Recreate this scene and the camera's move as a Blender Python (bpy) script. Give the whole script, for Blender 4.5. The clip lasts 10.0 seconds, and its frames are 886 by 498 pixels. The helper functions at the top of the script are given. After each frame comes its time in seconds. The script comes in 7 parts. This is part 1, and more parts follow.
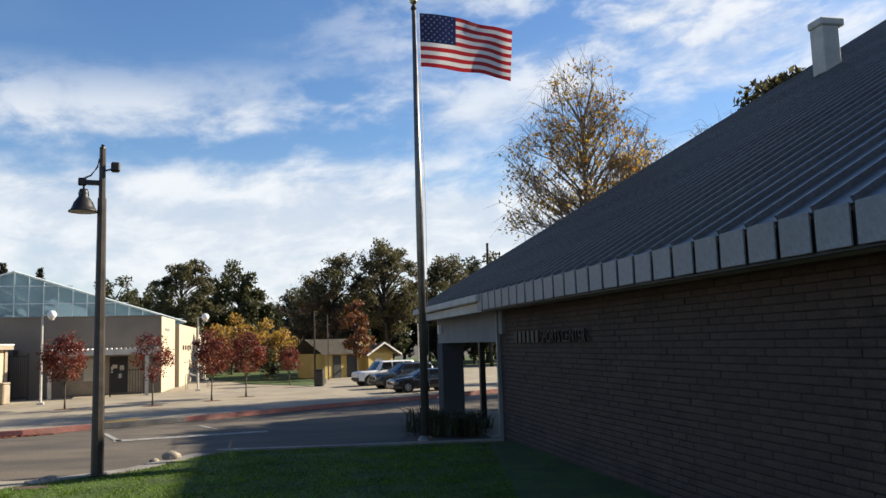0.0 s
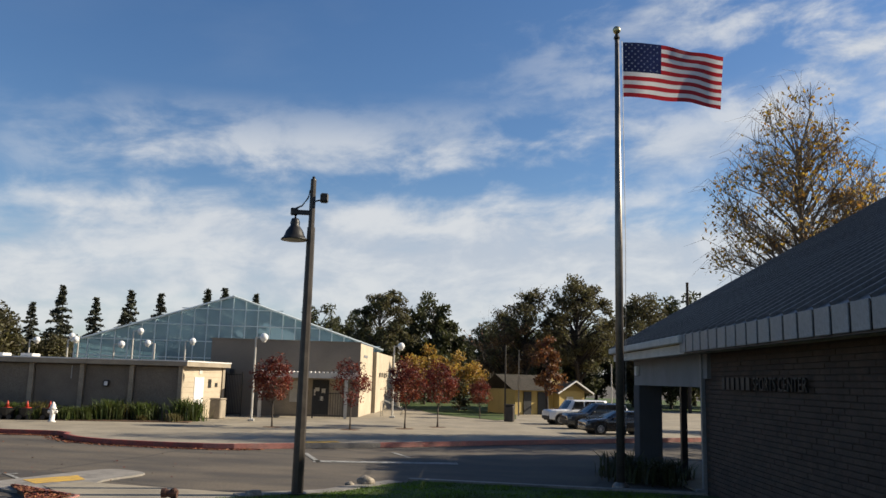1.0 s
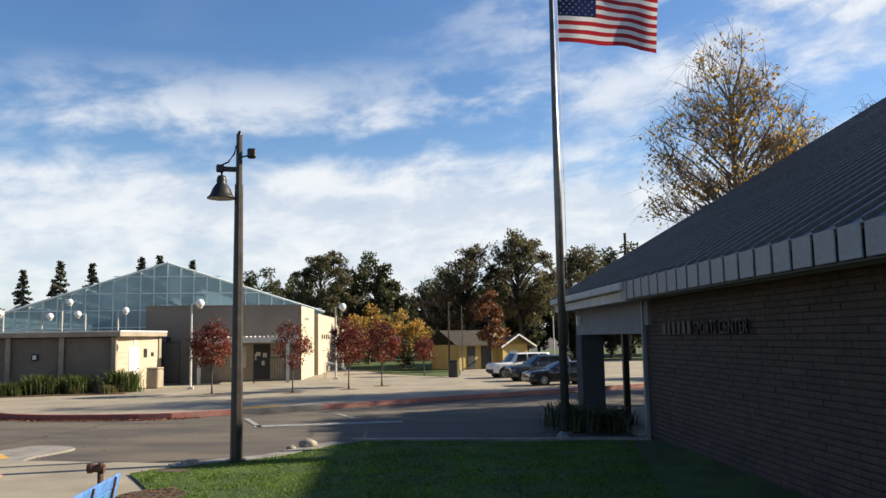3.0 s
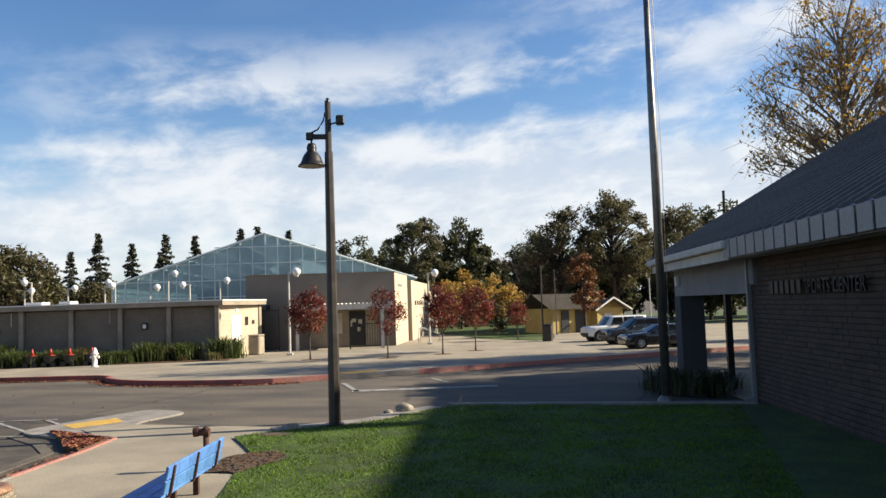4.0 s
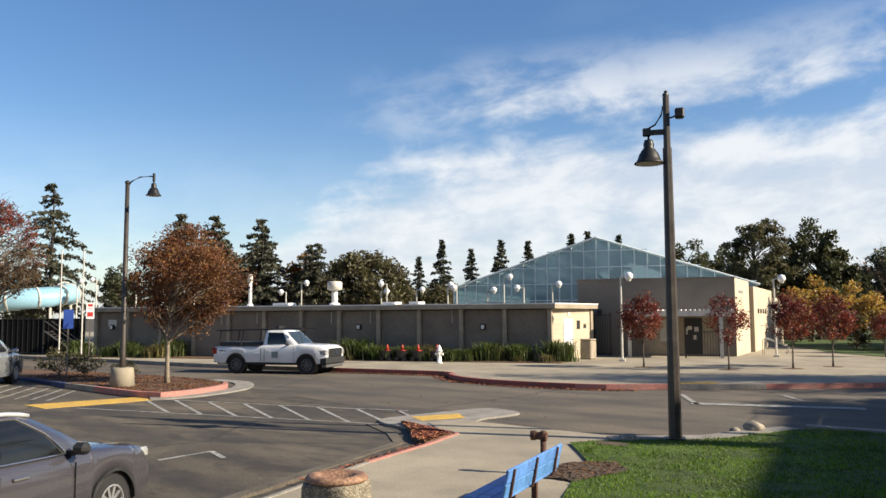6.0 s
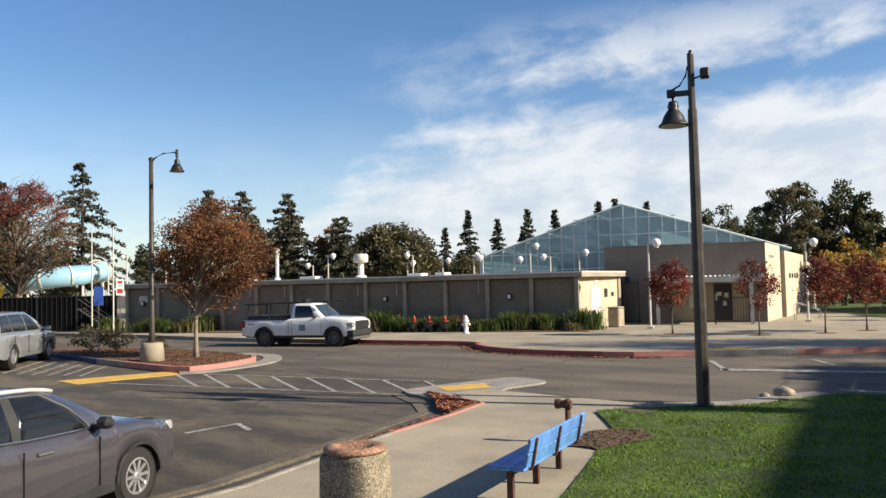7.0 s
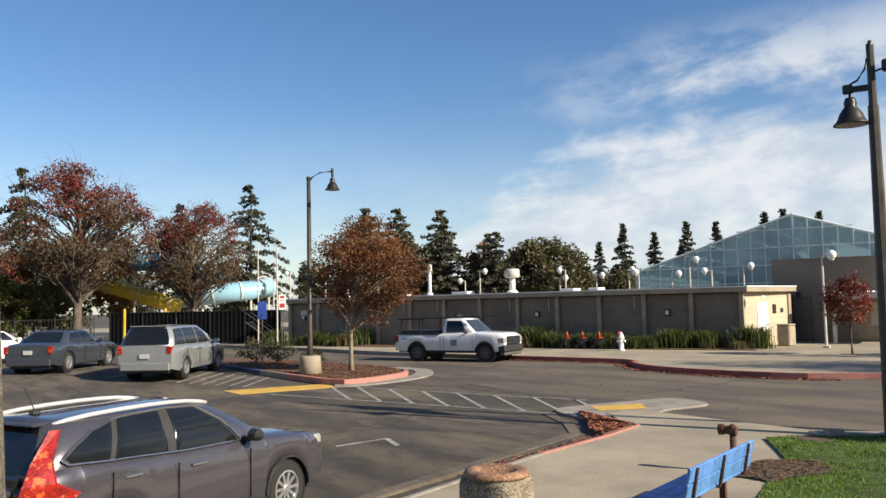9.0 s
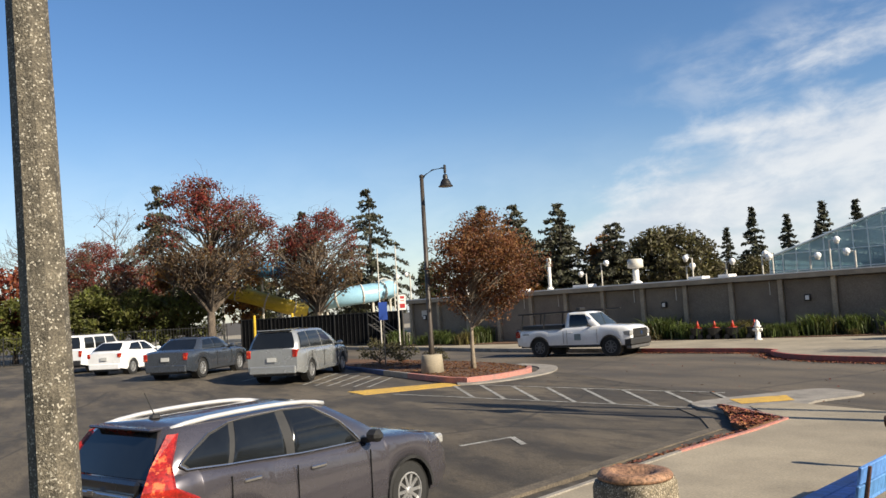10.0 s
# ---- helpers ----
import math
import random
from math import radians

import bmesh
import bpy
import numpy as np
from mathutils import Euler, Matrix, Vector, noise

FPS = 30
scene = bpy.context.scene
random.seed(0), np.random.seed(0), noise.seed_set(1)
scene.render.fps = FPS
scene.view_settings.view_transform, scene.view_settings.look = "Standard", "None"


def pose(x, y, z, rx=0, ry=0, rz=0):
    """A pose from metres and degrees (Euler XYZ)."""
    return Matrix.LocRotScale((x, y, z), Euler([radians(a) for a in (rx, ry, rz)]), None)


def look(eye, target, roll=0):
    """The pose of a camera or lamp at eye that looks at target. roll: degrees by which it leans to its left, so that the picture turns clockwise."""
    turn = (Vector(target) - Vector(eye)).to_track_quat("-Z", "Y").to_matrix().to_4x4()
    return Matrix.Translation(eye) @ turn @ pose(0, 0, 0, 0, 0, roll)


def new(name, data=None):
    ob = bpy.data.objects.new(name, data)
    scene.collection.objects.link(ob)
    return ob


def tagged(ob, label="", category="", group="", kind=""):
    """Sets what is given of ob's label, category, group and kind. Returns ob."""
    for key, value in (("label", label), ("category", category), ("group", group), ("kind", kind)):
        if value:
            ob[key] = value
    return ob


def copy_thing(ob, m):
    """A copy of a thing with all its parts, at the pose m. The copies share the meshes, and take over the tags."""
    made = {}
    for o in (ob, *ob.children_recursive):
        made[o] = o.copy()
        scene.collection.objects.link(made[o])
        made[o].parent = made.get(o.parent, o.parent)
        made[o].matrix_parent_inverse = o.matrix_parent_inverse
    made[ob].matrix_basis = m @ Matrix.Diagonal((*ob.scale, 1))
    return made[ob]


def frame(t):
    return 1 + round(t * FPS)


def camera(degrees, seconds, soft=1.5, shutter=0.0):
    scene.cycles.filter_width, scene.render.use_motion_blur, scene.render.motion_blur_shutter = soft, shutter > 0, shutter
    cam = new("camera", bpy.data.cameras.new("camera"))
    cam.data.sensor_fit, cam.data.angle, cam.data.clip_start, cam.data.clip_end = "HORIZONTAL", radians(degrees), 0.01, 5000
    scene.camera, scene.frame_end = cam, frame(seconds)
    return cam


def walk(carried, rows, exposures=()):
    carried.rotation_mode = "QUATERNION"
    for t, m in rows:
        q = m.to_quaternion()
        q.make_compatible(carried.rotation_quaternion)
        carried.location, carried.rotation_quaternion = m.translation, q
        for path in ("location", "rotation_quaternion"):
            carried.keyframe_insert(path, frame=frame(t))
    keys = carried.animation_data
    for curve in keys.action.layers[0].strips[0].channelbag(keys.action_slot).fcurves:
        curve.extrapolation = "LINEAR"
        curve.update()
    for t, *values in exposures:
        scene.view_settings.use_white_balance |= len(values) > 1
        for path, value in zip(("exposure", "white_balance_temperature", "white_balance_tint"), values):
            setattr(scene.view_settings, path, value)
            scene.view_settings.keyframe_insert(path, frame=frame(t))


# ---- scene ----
cam = camera(57.7, 10.0)
PATH = [
    (0, (0.206, -1.267, 2.497), (0.242, 0.72, 2.726), -1.8),
    (0.2, (0.19, -1.19, 2.494), (0.037, 0.791, 2.729), -1.5),
    (0.5, (0.093, -1.024, 2.498), (-0.29, 0.927, 2.714), -0.5),
    (0.8, (0.06, -0.9, 2.5), (-0.396, 1.025, 2.796), 0.6),
    (1, (0.082, -0.905, 2.485), (-0.353, 1.021, 2.804), 1.5),
    (1.5, (0.083, -0.821, 2.483), (-0.262, 1.118, 2.836), 0.5),
    (2, (0.038, -0.692, 2.488), (-0.293, 1.258, 2.782), -1.5),
    (2.2, (0.034, -0.6, 2.482), (-0.238, 1.361, 2.764), -1.2),
    (3.3, (0.06, -0.303, 2.432), (-0.249, 1.665, 2.608), -1.1),
    (3.5, (0.034, -0.254, 2.44), (-0.304, 1.711, 2.591), -1.5),
    (4, (-0.018, -0.106, 2.416), (-0.534, 1.821, 2.555), -1.9),
    (4.5, (-0.09, 0.099, 2.414), (-0.819, 1.958, 2.526), -1.5),
    (5, (-0.149, 0.211, 2.408), (-1.044, 1.996, 2.517), -0.3),
    (5.5, (-0.285, 0.284, 2.421), (-1.306, 1.999, 2.552), 0.3),
    (6, (-0.395, 0.362, 2.407), (-1.627, 1.929, 2.574), -0.3),
    (6.2, (-0.419, 0.4, 2.404), (-1.71, 1.918, 2.576), -0.5),
    (7.3, (-0.412, 0.61, 2.374), (-1.698, 2.139, 2.457), -1.5),
    (7.5, (-0.457, 0.634, 2.375), (-1.768, 2.142, 2.467), -1.7),
    (8, (-0.535, 0.71, 2.358), (-1.991, 2.079, 2.451), -2.0),
    (8.5, (-0.583, 0.813, 2.37), (-2.069, 2.146, 2.482), -2.1),
    (9, (-0.619, 0.915, 2.371), (-2.17, 2.17, 2.514), -1.2),
    (9.5, (-0.804, 1.082, 2.336), (-2.39, 2.294, 2.459), -2.4),
    (10, (-1.09, 1.284, 2.286), (-2.807, 2.298, 2.436), -3.4),
]
walk(cam, [(t, look(eye, target, roll)) for t, eye, target, roll in PATH],
     [(0, 1.12), (0.5, 0.98), (1.0, 0.72), (1.5, 0.80), (2.0, 1.05), (3.5, 1.10), (7.5, 1.05), (9.0, 0.98), (10, 0.97)])


# ==== world and light ====
SUN_TO = Vector((0.927, 0.375, 0.0)) * math.cos(radians(29.0)) + Vector((0, 0, math.sin(radians(29.0))))


def make_world():
    world = bpy.data.worlds.new("sky")
    scene.world = world
    world.use_nodes = True
    nt = world.node_tree
    nt.nodes.clear()
    n, l = nt.nodes.new, nt.links.new

    def op(kind, a, b=None, clamp=False):
        m = n("ShaderNodeMath")
        m.operation, m.use_clamp = kind, clamp
        for i, v in enumerate((a, b)):
            if v is None:
                continue
            if isinstance(v, (int, float)):
                m.inputs[i].default_value = v
            else:
                l(v, m.inputs[i])
        return m.outputs[0]

    def ramp(v, lo, hi, a=0.0, b=1.0):
        m = n("ShaderNodeMapRange")
        m.interpolation_type = "SMOOTHSTEP"
        l(v, m.inputs["Value"])
        for key, val in (("From Min", lo), ("From Max", hi), ("To Min", a), ("To Max", b)):
            m.inputs[key].default_value = val
        return m.outputs["Result"]

    sky = n("ShaderNodeTexSky")
    sky.sky_type, sky.sun_disc = "NISHITA", False
    sky.sun_elevation = radians(29.0)
    sky.sun_rotation = math.atan2(SUN_TO.x, SUN_TO.y)
    sky.air_density, sky.dust_density, sky.ozone_density = 1.0, 0.4, 2.0
    tc = n("ShaderNodeTexCoord")
    sep = n("ShaderNodeSeparateXYZ")
    l(tc.outputs["Generated"], sep.inputs[0])
    x, y, z = sep.outputs
    az = n("ShaderNodeMath")
    az.operation = "ARCTAN2"
    l(x, az.inputs[0])
    l(y, az.inputs[1])
    az = az.outputs[0]
    el = op("ARCSINE", z)

    def cloud(sx, sy, scale, detail, rough, seed, distort):
        vec = n("ShaderNodeCombineXYZ")
        l(op("MULTIPLY", op("ADD", az, op("MULTIPLY", el, -0.15)), sx), vec.inputs[0])
        l(op("ADD", op("MULTIPLY", el, sy), op("MULTIPLY", az, -sy * 0.05)), vec.inputs[1])
        vec.inputs[2].default_value = seed
        t = n("ShaderNodeTexNoise")
        for key, val in (("Scale", scale), ("Detail", detail), ("Roughness", rough), ("Distortion", distort)):
            t.inputs[key].default_value = val
        l(vec.outputs[0], t.inputs["Vector"])
        return t.outputs["Fac"]

    soft = cloud(2.2, 7.5, 1.4, 5, 0.5, 3.7, 0.15)
    fine = cloud(3.2, 6.5, 3.2, 8, 0.6, 9.1, 0.25)
    both = op("ADD", op("MULTIPLY", soft, 0.6), op("MULTIPLY", fine, 0.4))
    # a bank low in the north that thins out to the west, a broken streak over it, loose tufts to the east
    top = ramp(az, -1.25, -0.55, 0.02, 0.225)
    bank = ramp(op("SUBTRACT", op("ADD", top, op("MULTIPLY", op("SUBTRACT", both, 0.5), 0.30)), el), -0.035, 0.05)
    bank = op("MULTIPLY", bank, ramp(both, 0.28, 0.56, 0.45, 1.0))
    off = op("ABSOLUTE", op("SUBTRACT", el, op("ADD", op("MULTIPLY", az, 0.05), 0.285)))
    streak = op("MULTIPLY", ramp(off, 0.085, 0.0), op("MULTIPLY", ramp(az, -0.85, -0.55), ramp(both, 0.42, 0.58)))
    tufts = op("MULTIPLY", ramp(both, 0.47, 0.62), op("MULTIPLY", ramp(az, -0.3, 0.25), ramp(el, 0.85, 0.5)))
    veil = op("MULTIPLY", ramp(soft, 0.5, 0.8), op("MULTIPLY", ramp(az, -1.0, 0.2), 0.16))
    cover = op("MAXIMUM", op("MAXIMUM", bank, op("MULTIPLY", streak, 0.85)), op("MAXIMUM", tufts, veil))
    haze = op("MULTIPLY", ramp(z, 0.26, 0.0), 0.42)
    amount = op("MAXIMUM", op("MULTIPLY", cover, 0.9), haze)
    grey = n("ShaderNodeMix")
    grey.data_type = "RGBA"
    grey.inputs["A"].default_value = (6.3, 6.9, 7.8, 1)
    grey.inputs["B"].default_value = (8.6, 8.8, 9.0, 1)
    l(ramp(fine, 0.35, 0.65), grey.inputs["Factor"])
    mix = n("ShaderNodeMix")
    mix.data_type = "RGBA"
    l(amount, mix.inputs["Factor"])
    deep = n("ShaderNodeHueSaturation")
    deep.inputs["Hue"].default_value, deep.inputs["Saturation"].default_value, deep.inputs["Value"].default_value = 0.506, 1.22, 1.36
    l(sky.outputs[0], deep.inputs["Color"])
    l(deep.outputs[0], mix.inputs["A"])
    l(grey.outputs["Result"], mix.inputs["B"])
    bg = n("ShaderNodeBackground")
    bg.inputs["Strength"].default_value = 0.051
    l(mix.outputs["Result"], bg.inputs["Color"])
    out = n("ShaderNodeOutputWorld")
    l(bg.outputs[0], out.inputs["Surface"])


make_world()
sun = new("sun", bpy.data.lights.new("sun", "SUN"))
sun.data.energy, sun.data.angle, sun.data.color = 5.0, radians(0.5), (1.0, 0.89, 0.71)
sun.matrix_world = look(SUN_TO * 100, (0, 0, 0))


# ==== materials ====
def material(name, color, rough=0.7, metal=0.0, vary=0.25, scale=6.0, fine=60.0, bump=0.3, dark=None, spec=0.5, per_object=0.0,
             per_island=0.0, coat=0.0, stretch=(1, 1, 1), translucent=0.0, speck=None, ends=(0.30, 0.68), grainy=None, blotch=(), cracks=None, tone=0.70):
    """A procedural surface: coarse stains, fine grain, relief, and a shift of brightness from piece to piece."""
    m = bpy.data.materials.new(name)
    m.use_nodes = True
    nt = m.node_tree
    n, l = nt.nodes.new, nt.links.new
    p = nt.nodes["Principled BSDF"]
    tc = n("ShaderNodeTexCoord")
    mp = n("ShaderNodeMapping")
    mp.inputs["Scale"].default_value = stretch
    l(tc.outputs["Object"], mp.inputs[0])

    def tex(s, detail, rough_):
        t = n("ShaderNodeTexNoise")
        t.inputs["Scale"].default_value, t.inputs["Detail"].default_value, t.inputs["Roughness"].default_value = s, detail, rough_
        l(mp.outputs[0], t.inputs["Vector"])
        return t.outputs["Fac"]

    coarse, grain = tex(scale, 5, 0.6), tex(fine, 3, 0.7)
    c = Vector(color[:3]) * tone
    d = Vector(dark) * tone if dark else c * (1 - vary * 1.6)
    b = c * (1 + vary * 0.45)
    r = n("ShaderNodeValToRGB")
    r.color_ramp.elements[0].position, r.color_ramp.elements[0].color = ends[0], (*d, 1)
    r.color_ramp.elements[1].position, r.color_ramp.elements[1].color = ends[1], (*b, 1)
    l(coarse, r.inputs[0])
    g = n("ShaderNodeMix")
    g.data_type, g.blend_type = "RGBA", "OVERLAY"
    g.inputs["Factor"].default_value = min(1.0, vary * 1.6) if grainy is None else grainy
    l(r.outputs[0], g.inputs["A"])
    gr = n("ShaderNodeMapRange")
    gr.inputs["From Min"].default_value, gr.inputs["From Max"].default_value = 0.3, 0.7
    l(grain, gr.inputs["Value"])
    l(gr.outputs[0], g.inputs["B"])
    col = g.outputs["Result"]
    for size, lo, hi, shade, amount in blotch:
        bn = tex(size, 7, 0.62)
        br = n("ShaderNodeMapRange")
        br.inputs["From Min"].default_value, br.inputs["From Max"].default_value, br.inputs["To Max"].default_value = lo, hi, amount
        l(bn, br.inputs["Value"])
        bx = n("ShaderNodeMix")
        bx.data_type = "RGBA"
        l(br.outputs[0], bx.inputs["Factor"])
        l(col, bx.inputs["A"])
        bx.inputs["B"].default_value = (*shade, 1)
        col = bx.outputs["Result"]
    if cracks:
        warp = n("ShaderNodeTexNoise")
        warp.inputs["Scale"].default_value, warp.inputs["Detail"].default_value = cracks[0] * 2.5, 4
        l(tc.outputs["Object"], warp.inputs["Vector"])
        wv = n("ShaderNodeMix")
        wv.data_type = "RGBA"
        wv.inputs["Factor"].default_value = 0.35
        l(tc.outputs["Object"], wv.inputs["A"])
        l(warp.outputs["Color"], wv.inputs["B"])
        cv = n("ShaderNodeTexVoronoi")
        cv.feature = "DISTANCE_TO_EDGE"
        cv.inputs["Scale"].default_value = cracks[0]
        l(wv.outputs["Result"], cv.inputs["Vector"])
        cr = n("ShaderNodeMapRange")
        cr.inputs["From Min"].default_value, cr.inputs["From Max"].default_value = cracks[1] * 0.3, cracks[1]
        cr.inputs["To Min"].default_value, cr.inputs["To Max"].default_value = cracks[2], 0.0
        l(cv.outputs["Distance"], cr.inputs["Value"])
        cx = n("ShaderNodeMix")
        cx.data_type = "RGBA"
        l(cr.outputs[0], cx.inputs["Factor"])
        l(col, cx.inputs["A"])
        cx.inputs["B"].default_value = (0.018, 0.016, 0.014, 1)
        col = cx.outputs["Result"]
    if speck:
        v = n("ShaderNodeTexVoronoi")
        v.inputs["Scale"].default_value = speck[0]
        l(mp.outputs[0], v.inputs["Vector"])
        sepc = n("ShaderNodeSeparateColor")
        l(v.outputs["Color"], sepc.inputs[0])
        rr = n("ShaderNodeMapRange")
        rr.inputs["From Min"].default_value, rr.inputs["From Max"].default_value = speck[1], speck[1] + 0.05
        l(sepc.outputs[0], rr.inputs["Value"])
        sm = n("ShaderNodeMix")
        sm.data_type = "RGBA"
        l(rr.outputs[0], sm.inputs["Factor"])
        l(col, sm.inputs["A"])
        sm.inputs["B"].default_value = (*speck[2], 1)
        col = sm.outputs["Result"]
    if per_object or per_island:
        if per_object:
            src, amt = n("ShaderNodeObjectInfo").outputs["Random"], per_object
        else:
            src, amt = n("ShaderNodeNewGeometry").outputs["Random Per Island"], per_island
        mr = n("ShaderNodeMapRange")
        mr.inputs["To Min"].default_value, mr.inputs["To Max"].default_value = 1 - amt, 1 + amt
        l(src, mr.inputs["Value"])
        hsv = n("ShaderNodeHueSaturation")
        l(mr.outputs[0], hsv.inputs["Value"])
        l(col, hsv.inputs["Color"])
        mh = n("ShaderNodeMapRange")
        mh.inputs["To Min"].default_value, mh.inputs["To Max"].default_value = 0.5 - amt * 0.05, 0.5 + amt * 0.05
        l(src, mh.inputs["Value"])
        l(mh.outputs[0], hsv.inputs["Hue"])
        col = hsv.outputs[0]
    l(col, p.inputs["Base Color"])
    ro = n("ShaderNodeMapRange")
    ro.inputs["To Min"].default_value, ro.inputs["To Max"].default_value = max(0.02, rough - 0.12), min(1, rough + 0.12)
    l(coarse, ro.inputs["Value"])
    l(ro.outputs[0], p.inputs["Roughness"])
    p.inputs["Metallic"].default_value = metal
    p.inputs["Specular IOR Level"].default_value = spec
    p.inputs["Coat Weight"].default_value = coat
    p.inputs["Coat Roughness"].default_value = 0.05
    if bump:
        bp = n("ShaderNodeBump")
        bp.inputs["Strength"].default_value, bp.inputs["Distance"].default_value = bump, 0.01
        l(grain, bp.inputs["Height"])
        l(bp.outputs[0], p.inputs["Normal"])
    if translucent:
        tr = n("ShaderNodeBsdfTranslucent")
        l(col, tr.inputs["Color"])
        ms = n("ShaderNodeMixShader")
        ms.inputs[0].default_value = translucent
        l(p.outputs[0], ms.inputs[1])
        l(tr.outputs[0], ms.inputs[2])
        l(ms.outputs[0], nt.nodes["Material Output"].inputs[0])
    return m


def glass_pane(name, tint, clear, rough=0.03):
    """Glazing: part lets light straight through, part mirrors."""
    m = bpy.data.materials.new(name)
    m.use_nodes = True
    nt = m.node_tree
    n, l = nt.nodes.new, nt.links.new
    p = nt.nodes["Principled BSDF"]
    p.inputs["Base Color"].default_value, p.inputs["Roughness"].default_value = (*tint, 1), rough
    t = n("ShaderNodeBsdfTransparent")
    t.inputs[0].default_value = (0.80, 0.90, 0.93, 1)
    ms = n("ShaderNodeMixShader")
    ms.inputs[0].default_value = clear
    l(p.outputs[0], ms.inputs[1])
    l(t.outputs[0], ms.inputs[2])
    l(ms.outputs[0], nt.nodes["Material Output"].inputs[0])
    return m


ASPHALT = material("asphalt", (0.105, 0.084, 0.058), 0.9, ends=(0.38, 0.60), grainy=0.5, cracks=(0.22, 0.010, 0.65), blotch=((1.3, 0.50, 0.60, (0.028, 0.023, 0.018), 0.75), (0.5, 0.54, 0.62, (0.12, 0.096, 0.066), 0.6), (5.0, 0.56, 0.66, (0.03, 0.025, 0.02), 0.5)), vary=0.35, scale=0.6, fine=45, bump=0.5, dark=(0.050, 0.042, 0.033), stretch=(0.45, 1.2, 1))
ROADWAY = material("worn_asphalt", (0.14, 0.112, 0.08), 0.9, ends=(0.38, 0.62), grainy=0.45, cracks=(0.16, 0.008, 0.5), blotch=((0.9, 0.52, 0.64, (0.05, 0.041, 0.032), 0.55), (4.0, 0.58, 0.68, (0.05, 0.04, 0.032), 0.4)), vary=0.3, scale=0.5, fine=40, bump=0.4, dark=(0.075, 0.063, 0.05), stretch=(0.35, 1, 1))
CONCRETE = material("concrete_paving", (0.40, 0.343, 0.252), 0.85, ends=(0.36, 0.62), grainy=0.22, blotch=((1.5, 0.56, 0.72, (0.2, 0.165, 0.12), 0.4),), vary=0.16, scale=0.6, fine=30, bump=0.25)
KERB_GREY = material("concrete_kerb", (0.34, 0.31, 0.27), 0.85, vary=0.25, scale=2, fine=40)
GUTTER = material("stained_gutter_concrete", (0.15, 0.122, 0.09), 0.9, vary=0.3, scale=1.5, fine=30)
SCREEN = material("black_mesh_screen", (0.009, 0.009, 0.01), 0.95, vary=0.2, scale=2, fine=40, spec=0.1)
KERB_BLUE = material("faded_blue_kerb_paint", (0.05, 0.085, 0.22), 0.75, vary=0.35, scale=2.5, fine=40)
KERB_RED = material("red_kerb_paint", (0.40, 0.09, 0.07), 0.75, vary=0.4, scale=2.5, fine=40, dark=(0.22, 0.10, 0.085))
KERB_PINK = material("faded_red_kerb_paint", (0.52, 0.19, 0.15), 0.75, vary=0.35, scale=2.5, fine=40, dark=(0.36, 0.2, 0.17))
YELLOW = material("yellow_paving_paint", (0.72, 0.43, 0.05), 0.8, vary=0.3, scale=3, fine=40, dark=(0.5, 0.33, 0.1))
LINE_WHITE = material("worn_white_road_paint", (0.42, 0.41, 0.38), 0.8, vary=0.5, scale=5, fine=50, dark=(0.13, 0.125, 0.11))
GRASS_GROUND = material("turf", (0.07, 0.12, 0.008), 0.95, vary=0.4, scale=0.9, fine=30, bump=0.8)
GRASS = material("grass_blade", (0.155, 0.27, 0.008), 0.6, vary=0.35, scale=0.8, fine=9, bump=0, per_island=0.35, translucent=0.35)
DIRT = material("bare_earth", (0.13, 0.085, 0.05), 0.95, vary=0.4, scale=3, fine=40, bump=0.8)
MULCH = material("bark_mulch", (0.17, 0.085, 0.04), 0.95, vary=0.45, scale=5, fine=35, bump=1.0)
LITTER = material("dry_leaf_litter", (0.26, 0.075, 0.035), 0.8, vary=0.3, scale=2, fine=10, per_island=0.5, bump=0)
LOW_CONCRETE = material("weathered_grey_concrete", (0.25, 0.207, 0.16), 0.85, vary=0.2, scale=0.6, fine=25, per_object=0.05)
PILASTER = material("pale_concrete_pilaster", (0.43, 0.36, 0.265), 0.85, vary=0.2, scale=1.2, fine=30)
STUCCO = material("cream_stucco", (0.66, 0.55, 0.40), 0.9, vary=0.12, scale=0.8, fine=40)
# darker stucco for walls turned from the sun; their shade is in the colour
STUCCO_SHADED = material("shaded_stucco", (0.28, 0.238, 0.19), 0.9, vary=0.12, scale=0.6, fine=40)
GREY_PAINT = material("grey_painted_timber", (0.27, 0.27, 0.275), 0.7, vary=0.15, scale=1.5, fine=40)
DARK_STUCCO = material("dark_grey_stucco", (0.09, 0.088, 0.09), 0.9, vary=0.15, scale=1, fine=40)
WHITE = material("white_paint", (0.98, 0.95, 0.9), 0.5, vary=0.1, scale=2, fine=40, bump=0.1)
OFFWHITE = material("off_white_paint", (0.72, 0.68, 0.6), 0.6, vary=0.15, scale=2, fine=40, bump=0.1)
DARK_METAL = material("dark_bronze_metal", (0.035, 0.032, 0.03), 0.45, metal=0.3, vary=0.3, scale=4, fine=60, bump=0.1)
BLACK = material("black_paint", (0.018, 0.018, 0.018), 0.5, vary=0.3, scale=4, fine=40, bump=0.1)
POLE_METAL = material("brown_painted_pole", (0.075, 0.06, 0.048), 0.5, vary=0.3, scale=3, fine=50, bump=0.1, metal=0.2)
FLAGPOLE = material("dull_aluminium", (0.30, 0.27, 0.235), 0.42, metal=0.75, vary=0.2, scale=3, fine=50, bump=0.05)
GOLD = material("gilt_ball", (0.75, 0.65, 0.35), 0.3, metal=0.8, vary=0.1, bump=0)
